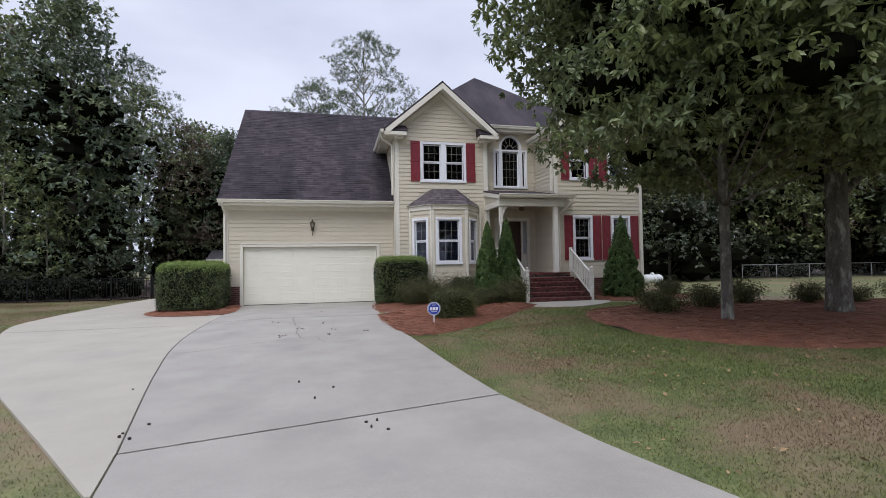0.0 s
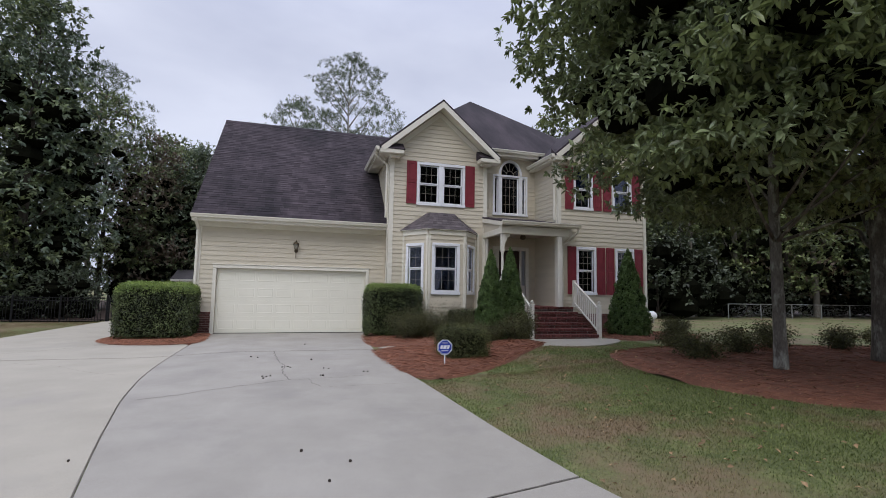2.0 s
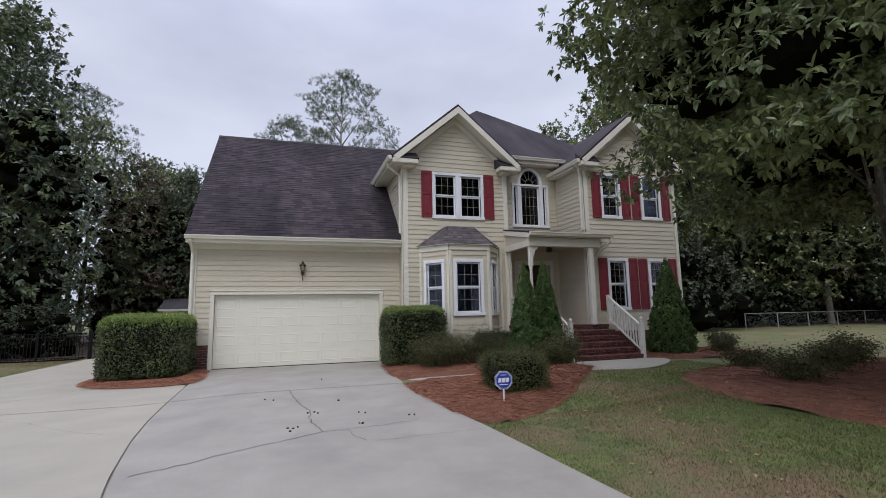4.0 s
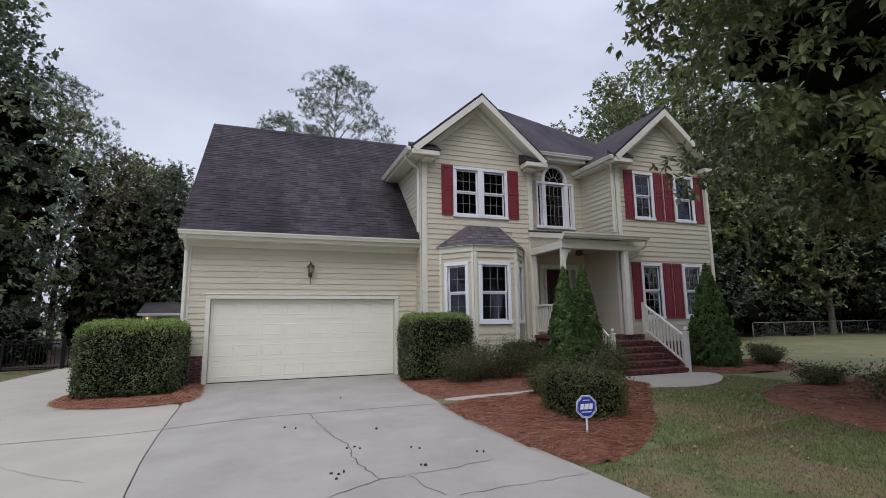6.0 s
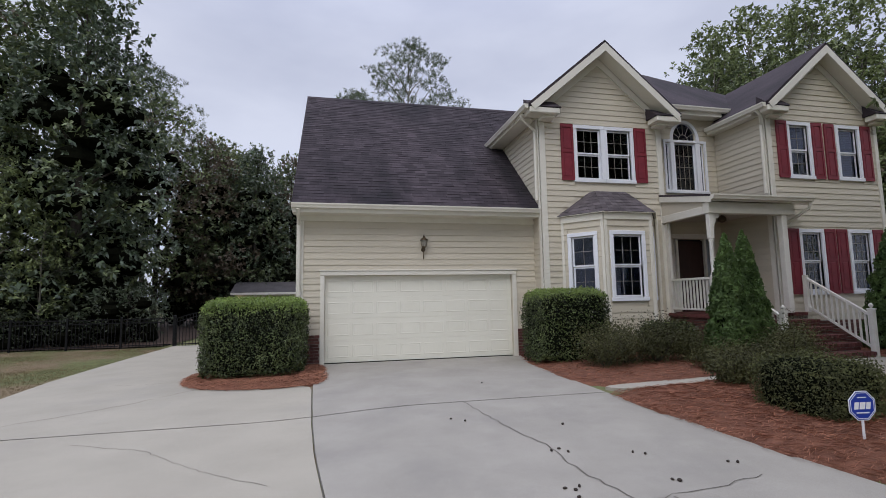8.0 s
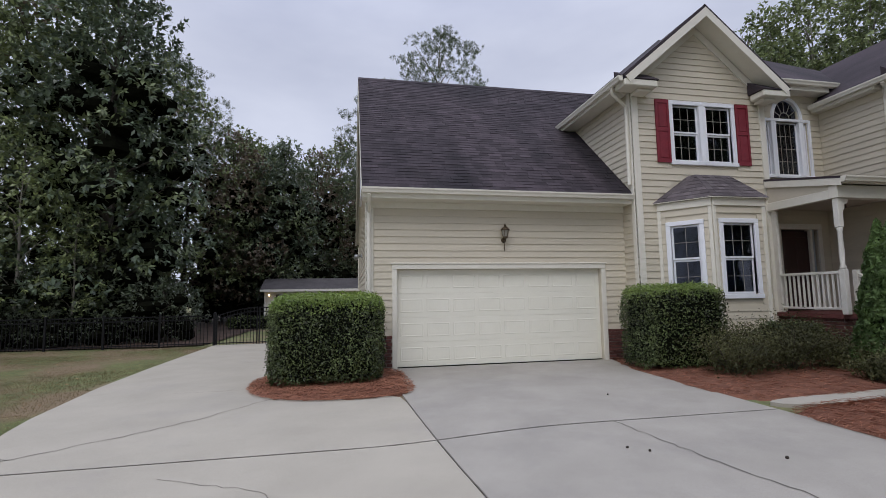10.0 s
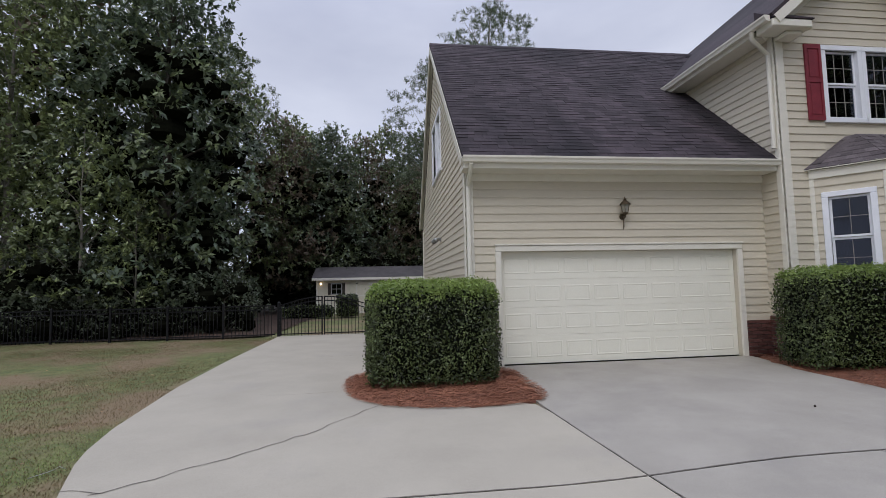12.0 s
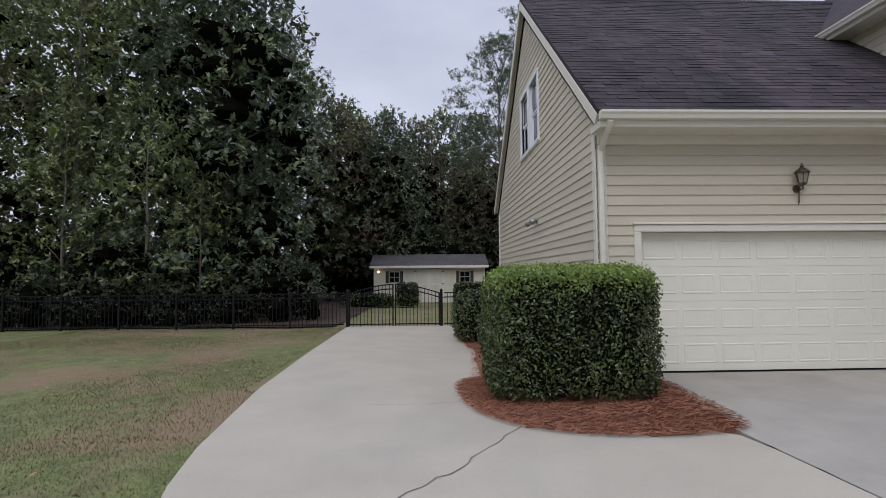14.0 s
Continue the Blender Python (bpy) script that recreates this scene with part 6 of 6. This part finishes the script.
place(big, -15.1, 32.2, "tall dark broadleaf tree with drooping leaf clusters", size=0.92)
place(mid_t, -19.5, 33.5, "mid-green woodland tree in mixed leaf")
place(tall, -23.0, 37.0, "tall thin-stemmed woodland tree")
place(brown, -7.0, 52.0, "woodland tree with leaves turning brown")
place(light, -16.6, 29.0, "pale green many-stemmed sapling behind the fence")
place(pine, 3.0, 45.0, "tall pine with an open crown of needle tufts", group="pines", size=0.97)
place(under, -17.0, 30.0, "dense dark undergrowth bush behind the fence", group="undergrowth")
wood_rng = random.Random(99)
WOODS = [
    (big, -9.3, 47.0, 0.74), (big, -35.0, 38.0, 1.0), (big, -1.5, 55.0, 0.85), (big, -18.0, 40.0, 0.72),
    (mid_t, -24.8, 31.0, 0.95), (mid_t, -15.5, 44.0, 1.0), (mid_t, -5.0, 56.0, 1.05), (mid_t, 3.0, 54.0, 0.9), (mid_t, -27.0, 26.0, 0.9),
    (tall, -17.8, 36.5, 0.95), (tall, -26.5, 36.0, 1.05), (tall, -31.5, 36.5, 1.0), (tall, -21.0, 31.5, 0.8), (tall, -11.8, 50.0, 0.72), 
    (brown, -12.8, 46.0, 1.0), (brown, -13.5, 54.0, 1.1), (brown, -2.6, 50.0, 0.75),
    (light, -19.8, 29.3, 0.9), (light, -23.5, 28.8, 0.8), (light, -14.8, 29.3, 0.7),
    (pine, -1.6, 41.5, 0.70), (pine, -18.0, 48.5, 0.84), (pine, 6.5, 50.0, 0.72),
    (tall, 20.5, 31.0, 0.88), (tall, 23.5, 31.0, 1.0), (tall, 27.0, 30.0, 1.02), (tall, 28.0, 32.0, 1.05),
    (mid_t, 17.5, 33.5, 0.9), (mid_t, 24.5, 35.0, 1.1), (mid_t, 32.0, 37.0, 1.1), (mid_t, 21.0, 29.5, 0.65), (mid_t, 41.0, 36.0, 1.1), (mid_t, 48.0, 33.0, 1.1),
    (big, 29.0, 38.0, 1.0), (big, 36.5, 38.5, 1.0), (big, 44.5, 40.0, 1.0), (big, 20.0, 39.0, 0.82), 
    (brown, 27.0, 35.0, 1.0),
    (mid_t, 33.0, 30.5, 1.1), (tall, 31.0, 29.8, 1.0), (mid_t, 36.0, 29.6, 1.0), (tall, 39.0, 29.6, 1.05), (big, 43.0, 25.0, 0.9), (mid_t, 47.0, 29.5, 1.0), (mid_t, 45.0, 19.5, 1.0), (big, 50.0, 20.0, 0.9), (brown, 38.0, 34.0, 1.0), (brown, 42.0, 31.5, 1.0), (big, 46.5, 36.0, 0.9), (brown, 53.0, 32.0, 1.1),
    (mid_t, -22.5, 52.0, 0.7), (mid_t, -30.0, 44.0, 0.75), (big, -12.5, 60.0, 0.85), (mid_t, -4.5, 64.0, 0.95), (mid_t, 9.0, 60.0, 0.85),
    (mid_t, -9.0, 58.0, 0.9), (mid_t, -1.0, 60.0, 0.8), (mid_t, 20.5, 36.0, 0.8), (mid_t, 25.5, 42.0, 1.0), (mid_t, 36.0, 33.5, 0.8),
    # trees added out of view round the camera, darkening reflections and low sky light
    (light, -45.0, 20.0, 2.2), (light, -46.0, 8.0, 2.2), (light, -42.0, -6.0, 2.2), (light, -33.0, -22.0, 2.2), (light, -24.0, -28.0, 2.2), (light, -14.0, -30.0, 2.2), (light, -5.0, -32.0, 2.2),
    (light, 4.0, -31.0, 2.2), (light, 13.0, -32.0, 2.2), (light, 22.0, -29.0, 2.2), (light, 31.0, -24.0, 2.2), (light, 40.0, -12.0, 2.2), (light, 46.0, 0.0, 2.2), (light, 50.0, 13.0, 2.2), (light, 52.0, 24.0, 2.2),
]
LABELS = {big: "tall dark broadleaf tree at the wood's edge", mid_t: "mid-green woodland tree in mixed leaf", tall: "tall thin-stemmed woodland tree",
          brown: "woodland tree with leaves turning brown", light: "pale green slender sapling, large copies added out of view", pine: "tall pine with an open crown of needle tufts"}
for kind_of, x, y, size in WOODS:
    ob = copy_thing(kind_of, pose(x, y, height(x, y), 0, 0, wood_rng.uniform(0, 360)))
    ob.scale = [size * wood_rng.uniform(0.95, 1.05)] * 3
    tagged(ob, LABELS[kind_of])
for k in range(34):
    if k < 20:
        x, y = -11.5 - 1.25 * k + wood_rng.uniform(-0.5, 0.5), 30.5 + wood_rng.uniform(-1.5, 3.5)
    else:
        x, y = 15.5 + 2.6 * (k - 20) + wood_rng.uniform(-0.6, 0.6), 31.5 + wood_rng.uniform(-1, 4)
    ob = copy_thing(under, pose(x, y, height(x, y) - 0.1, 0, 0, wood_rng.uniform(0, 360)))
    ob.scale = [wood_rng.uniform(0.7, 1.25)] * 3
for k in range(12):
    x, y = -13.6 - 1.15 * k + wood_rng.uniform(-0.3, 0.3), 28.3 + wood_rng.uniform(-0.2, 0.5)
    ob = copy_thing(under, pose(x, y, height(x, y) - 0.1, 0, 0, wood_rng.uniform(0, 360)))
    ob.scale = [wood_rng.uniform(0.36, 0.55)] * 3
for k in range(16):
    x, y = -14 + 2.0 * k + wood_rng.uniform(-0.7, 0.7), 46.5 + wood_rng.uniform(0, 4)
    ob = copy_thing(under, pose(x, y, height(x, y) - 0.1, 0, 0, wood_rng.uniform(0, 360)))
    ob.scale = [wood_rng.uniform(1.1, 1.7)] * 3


for x, y, size in ((19.5, 28.8, 1.5), (22.3, 27.9, 1.7), (25.2, 28.4, 1.55), (30.0, 30.0, 1.1), (34.0, 29.5, 1.0), (41.0, 24.5, 1.5), (46.0, 22.5, 1.5)):
    ob = copy_thing(under, pose(x, y, height(x, y) - 0.1, 0, 0, wood_rng.uniform(0, 360)))
    ob.scale = [size] * 3
    tagged(ob, "dense dark green bush beside the back lawn")


def leaf_litter(name, x0, x1, y0, y1, seed):
    b = Build()
    nx, ny = int((x1 - x0) / 1.5) + 1, int((y1 - y0) / 1.5) + 1
    b.v = [(x0 + (x1 - x0) * i / nx + 0.3 * noise.noise((i * 0.7, j * 0.7, seed)), y0 + (y1 - y0) * j / ny + 0.5 * noise.noise((i * 0.5, j * 0.9, seed + 3)),
            height(x0 + (x1 - x0) * i / nx, y0 + (y1 - y0) * j / ny) + 0.05) for j in range(ny + 1) for i in range(nx + 1)]
    w = nx + 1
    b.f = [(j * w + i, j * w + i + 1, (j + 1) * w + i + 1, (j + 1) * w + i) for j in range(ny) for i in range(nx)]
    tagged(part(name, b, DIRT), "brown leaf litter under the trees", "woodland floor", kind="structure")


leaf_litter("woodland_floor_west", -60, -9.5, 27.2, 70, 1)
leaf_litter("woodland_floor_north", -9.6, 12, 44, 80, 2)
leaf_litter("woodland_floor_east", 14, 70, 30.5, 70, 3)


# ---------- iron fence and gate ----------
def iron_panel(fence, name, x0, x1, label, arch=0.0, gate=False):
    """Pickets between two rails and a bottom rail; arch lifts one end of the top."""
    ln = x1 - x0

    def top(u):
        s = u / ln
        return 1.10 + (arch * math.sin(math.pi / 2 * s) if arch > 0 else -arch * math.sin(math.pi / 2 * (1 - s)))
    panel = part(name, Build().box(0, ln, -0.016, 0.016, 0.07, 0.105), IRON, fence, label)
    panel.matrix_basis = pose(x0 - fence.location.x, 0, 0.02)
    for drop in (0.0, 0.14):
        k = 10 if arch else 1
        part("top_rail", Build().prism([(ln * i / k, -0.016, top(ln * i / k) - drop - 0.035) for i in range(k + 1)] + [(ln * i / k, -0.016, top(ln * i / k) - drop) for i in range(k, -1, -1)], (0, 0.032, 0)), IRON, panel)
    n = max(1, round(ln / 0.118))
    for i in range(1, n):
        u = ln * i / n
        part("picket", Build().box(u - 0.0095, u + 0.0095, -0.009, 0.009, 0.02, top(u) - 0.01), IRON, panel)
    if gate:
        for u in (0.0, ln):
            part("stile", Build().box(u - 0.022, u + 0.022, -0.02, 0.02, 0.03, top(u)), IRON, panel)


def iron_post(fence, x, h, w=0.032):
    post = part("post", Build().box(-w, w, -w, w, -0.1, h), IRON, fence)
    post.matrix_basis = pose(x - fence.location.x, 0, 0)
    part("cap", Build().add([(-w - 0.008, -w - 0.008, h), (w + 0.008, -w - 0.008, h), (w + 0.008, w + 0.008, h), (-w - 0.008, w + 0.008, h), (0, 0, h + 0.04)],
                            [(0, 1, 4), (1, 2, 4), (2, 3, 4), (3, 0, 4), (3, 2, 1, 0)]), IRON, post)


FENCE_Y = 26.95
gate = tagged(empty("driveway_gate", -7.46, FENCE_Y, height(-7.46, FENCE_Y)), "closed black iron double gate with an arched top", "gate")
iron_panel(gate, "leaf", -8.90, -7.50, "", 0.28, True)
iron_panel(gate, "leaf", -7.42, -6.00, "", -0.28, True)
iron_post(gate, -8.97, 1.20, 0.045)
iron_post(gate, -5.93, 1.20, 0.045)
stub = tagged(empty("iron_fence", -4.85, FENCE_Y, height(-4.85, FENCE_Y)), "short black iron picket fence by the house", "fence")
iron_panel(stub, "panel", -5.85, -3.85, "")
long_fence = tagged(empty("iron_fence", -14, FENCE_Y, height(-14, FENCE_Y)), "black iron picket fence along the wood's edge", "fence")
x = -9.05
for k in range(12):
    iron_panel(long_fence, "panel", x - 1.72, x - 0.04, "")
    iron_post(long_fence, x - 1.76, 1.16)
    x -= 1.80


# ---------- chain-link fence, tank, sign ----------
def chain_fence():
    y = 27.5
    fence = tagged(empty("chain_link_fence", 27.8, y, 0), "low galvanised chain-link fence across the back lawn", "fence")
    part("top_rail", Build().tube([(0, 0, 0.98), (36, 0, 0.98)], 0.022, 6), GALV, fence)
    for k in range(13):
        part("post", Build().tube([(k * 2.9, 0, -0.3), (k * 2.9, 0, 1.0)], 0.03, 8), GALV, fence)
    wires = Build()
    for k in range(340):
        u = 0.5 + k * 0.103
        for s in (1, -1):
            wires.add([(u, 0, -0.2), (u + 0.004, 0, -0.2), (u + 0.004 + s * 0.5, 0, 0.97), (u + s * 0.5, 0, 0.97)], [(0, 1, 2, 3)])
    tagged(part("wire_mesh", wires, GALV, fence), kind="stuff")


chain_fence()
tank = tagged(empty("propane_tank", 16.95, 22.5, height(16.95, 22.5)), "white horizontal propane tank beside the house", "tank")
part("shell", Build().tube([(-0.95, 0, 0.62), (-0.88, 0, 0.62), (-0.7, 0, 0.62), (0.7, 0, 0.62), (0.88, 0, 0.62), (0.95, 0, 0.62)], [0.08, 0.28, 0.38, 0.38, 0.28, 0.08], 18), TANK, tank, smooth=True)
part("dome", Build().lathe([(0.16, 0.97), (0.16, 1.1), (0.12, 1.15), (0.02, 1.17)], 0, 0, 14), TANK, tank, smooth=True)
for s in (-0.55, 0.55):
    part("foot", Build().box(s - 0.06, s + 0.06, -0.25, 0.25, -0.05, 0.32), MORTAR, tank)
tank.scale = (0.62, 0.62, 0.62)

sgn = tagged(empty("yard_sign", 2.33, 10.36, 0.10), "blue octagonal security sign with white marks on a white stake", "sign")
part("stake", Build().box(-0.012, 0.012, -0.004, 0.004, -0.12, 0.30), SIGN_WHITE, sgn)


def octagon(r, y, d):
    return Build().prism([(r * math.cos(math.pi / 8 + k * math.pi / 4), y, 0.27 + r * math.sin(math.pi / 8 + k * math.pi / 4)) for k in range(8)], (0, d, 0))


part("panel", octagon(0.155, -0.012, 0.006), SIGN_WHITE, sgn)
part("face", octagon(0.147, -0.0135, 0.001), SIGN_BLUE, sgn)
rim = Build()
for k in range(8):
    a, b_ = math.pi / 8 + k * math.pi / 4, math.pi / 8 + (k + 1) * math.pi / 4
    rim.prism([(r * math.cos(t), -0.0145, 0.27 + r * math.sin(t)) for r, t in ((0.138, a), (0.138, b_), (0.131, b_), (0.131, a))], (0, 0.0008, 0))
part("border", rim, SIGN_WHITE, sgn)
marks = Build()
for u0, u1, z0, z1 in ((-0.088, -0.04, 0.235, 0.305), (-0.03, 0.03, 0.235, 0.305), (0.04, 0.088, 0.235, 0.305)):
    marks.prism([(u0 - 0.006, -0.0145, z0), (u1 - 0.006, -0.0145, z0), (u1 + 0.008, -0.0145, z1), (u0 + 0.008, -0.0145, z1)], (0, 0.0008, 0))
part("white_mark", marks, SIGN_WHITE, sgn)
part("lower_bar", Build().box(-0.07, 0.07, -0.0145, -0.0137, 0.195, 0.208), SIGN_WHITE, sgn)
part("upper_bar", Build().box(-0.05, 0.05, -0.0145, -0.0137, 0.345, 0.356), SIGN_WHITE, sgn)
sgn.rotation_euler[2] = radians(-8)

# ---------- shed ----------
shed = tagged(empty("garden_shed", -6.25, 42.5, height(-6.25, 42.5)), "cream garden shed with a low dark roof and double doors", "shed")
SH = 2.32
part("wall", Build().box(-3.62, 3.65, 0, 3.0, -0.1, SH), SHED_WALL, shed)
part("roof", Build().prism([(-3.85, -0.35, SH + 0.02), (-3.85, 1.6, SH + 0.80), (-3.85, 3.3, SH + 0.02), (-3.85, 3.3, SH + 0.10), (-3.85, 1.6, SH + 0.90), (-3.85, -0.35, SH + 0.12)], (7.7, 0, 0)), SHED_ROOF, shed)
part("fascia", Build().box(-3.85, 3.85, -0.37, -0.352, SH - 0.06, SH + 0.10), RAILING, shed)
for x0 in (-3.62, 3.55):
    part("corner_board", Build().box(x0, x0 + 0.10, -0.03, -0.002, -0.1, SH), RAILING, shed)
for x0, x1 in ((-1.0, -0.04), (0.0, 0.96)):
    door = part("door", Build().box(x0, x1, -0.03, -0.002, 0.05, SH - 0.12), SHED_WALL, shed)
    for a, b_, c, d in ((x0, x0 + 0.1, 0.05, SH - 0.12), (x1 - 0.1, x1, 0.05, SH - 0.12), (x0 + 0.1, x1 - 0.1, SH - 0.22, SH - 0.12), (x0 + 0.1, x1 - 0.1, 1.15, 1.25), (x0 + 0.1, x1 - 0.1, 0.05, 0.15)):
        part("batten", Build().box(a, b_, -0.045, -0.031, c, d), RAILING, door)
    for z in (0.3, 1.2, 2.0):
        part("hinge", Build().box(x0 + (0.0 if x0 < -0.5 else 0.8), x0 + (0.16 if x0 < -0.5 else 0.96), -0.055, -0.046, z, z + 0.05), IRON, door)
for xc in (-2.28, 2.32):
    # near-black block stands for the unlit inside behind the panes
    win = part("window", Build().box(xc - 0.34, xc + 0.34, -0.03, -0.002, 1.32, 2.05), INNER_SHADE, shed)
    for a, b_, c, d in ((xc - 0.36, xc + 0.36, 2.0, 2.07), (xc - 0.36, xc + 0.36, 1.30, 1.36), (xc - 0.36, xc - 0.30, 1.36, 2.0), (xc + 0.30, xc + 0.36, 1.36, 2.0), (xc - 0.015, xc + 0.015, 1.36, 2.0), (xc - 0.3, xc - 0.016, 1.66, 1.70), (xc + 0.016, xc + 0.3, 1.66, 1.70)):
        part("muntin", Build().box(a, b_, -0.045, -0.031, c, d), GALV, win)
    for s in (-1, 1):
        part("shutter", Build().box(xc + s * 0.47 - 0.1, xc + s * 0.47 + 0.1, -0.04, -0.002, 1.30, 2.07), DARK_BARK, shed)
lampb = tagged(empty("shed_lamp", -9.55, 42.44, height(-6, 42.5) + 1.95), "small lit lamp on the shed wall", "lamp")
part("bulb", Build().lathe([(0.02, 0.0), (0.06, 0.04), (0.06, 0.12), (0.02, 0.16)], 0, -0.06, 10), LAMPGLOW, lampb, smooth=True)
part("mount", Build().box(-0.05, 0.05, -0.03, 0.055, 0.03, 0.13), IRON, lampb)


# ---------- grass and fallen leaves ----------
BEDS = [[(1.2, 13.4), (6.2, 13.4), (6.3, 13.6), (9.3, 14), (9.3, 18.6), (1.2, 18.6)]] + BED_RINGS
BOXES = [(min(q[0] for q in r), max(q[0] for q in r), min(q[1] for q in r), max(q[1] for q in r)) for r in BEDS]


def within(x, y, ring):
    """Which of many points lie inside an outline."""
    hit = np.zeros(len(x), bool)
    for (xa, ya), (xb, yb) in zip(ring, ring[1:] + ring[:1]):
        if ya != yb:
            hit ^= ((ya > y) != (yb > y)) & (x < (xb - xa) * (y - ya) / (yb - ya) + xa)
    return hit


def is_lawn(x, y):
    left = np.interp(y, *zip(*DRIVE_L))
    keep = ~((y > 18.4) & (x > -9) & (x < 13))
    keep &= ~((y < 18.6) & (x > left - 0.02) & (x < np.interp(y, *zip(*DRIVE_R)) + 0.02))
    keep &= ~((y > 3.6) & (y < 26.6) & (x > np.interp(y, *zip(*PAD_L)) - 0.02) & (x < left))
    for r in BEDS:
        keep &= ~within(x, y, r)
    return keep


def grass(count, x0, x1, y0, y1, seed, blade, name="grass", mat=None, label="short patchy lawn grass", wide=0.0055):
    """Single leaning blades, strewn in loose tufts."""
    rng = np.random.default_rng(seed)
    x, y = rng.uniform(x0, x1, count), rng.uniform(y0, y1, count)
    keep = is_lawn(x, y)
    x, y = x[keep], y[keep]
    n = len(x)
    z = np.array([height(p, q) + 0.03 * noise.noise((p * 0.35, q * 0.35, 0)) for p, q in zip(x, y)]) - 0.004
    a, l, lean = rng.uniform(0, 2 * math.pi, n), blade * rng.uniform(0.5, 1.25, n), rng.uniform(0.2, 1.3, n)
    ca, sa = np.cos(a), np.sin(a)
    verts = np.stack([np.stack([x - sa * wide, y + ca * wide, z], 1), np.stack([x + sa * wide, y - ca * wide, z], 1),
                      np.stack([x + ca * l * lean, y + sa * l * lean, z + l], 1)], 1).reshape(-1, 3)
    tagged(soup(name, verts, np.arange(3 * n).reshape(-1, 3), [mat or BLADE]), label, "grass", kind="stuff")


grass(190000, 1.4, 8.5, 1.8, 9.8, 31, 0.030)
grass(60000, 3.0, 9.5, 9.5, 14.0, 34, 0.034)
grass(60000, 2.0, 12.5, -5.0, 1.85, 37, 0.030)
grass(60000, -13.0, -6.0, 9.0, 16.5, 32, 0.028)
grass(40000, -8.5, -1.2, 1.0, 9.0, 36, 0.030)
grass(150000, -17.5, -6.5, 9.5, 26.9, 35, 0.026, mat=DRY_BLADE, label="dry straw-coloured lawn grass")
rng = np.random.default_rng(77)
lv, ln_ = [], []
while len(lv) < 1100:
    x, y = (rng.uniform(1.8, 12), rng.uniform(2.0, 13)) if rng.random() < 0.75 else (rng.uniform(-13, -3), rng.uniform(8, 25))
    lawn = is_lawn(np.array([x]), np.array([y]))[0]
    if lawn or (x > 5.3 and y < 11):
        lv.append((x, y, height(x, y) + (0.035 if lawn else 0.105)))
        ln_.append((0, 0, 1))
v, f = leaves(np.array(lv), np.array(ln_, dtype=float), 0.062, rng, 0.25, 0.6)
tagged(soup("fallen_leaves", v, f, [DRY_LEAF]), "scattered dry tan leaves on the lawn", "leaves", kind="stuff")

wire = tagged(empty("bent_wire", -8.36, 14.55, height(-8.4, 14.55)), "thin bent pale wire lying on the lawn edge", "wire")
part("strand", Build().tube([(0.10, 0.12, 0.05), (0.06, 0.10, 0.08), (0.04, 0.03, 0.07), (-0.02, -0.02, 0.06), (-0.10, -0.06, 0.045)], 0.002, 6), GALV, wire, smooth=True)
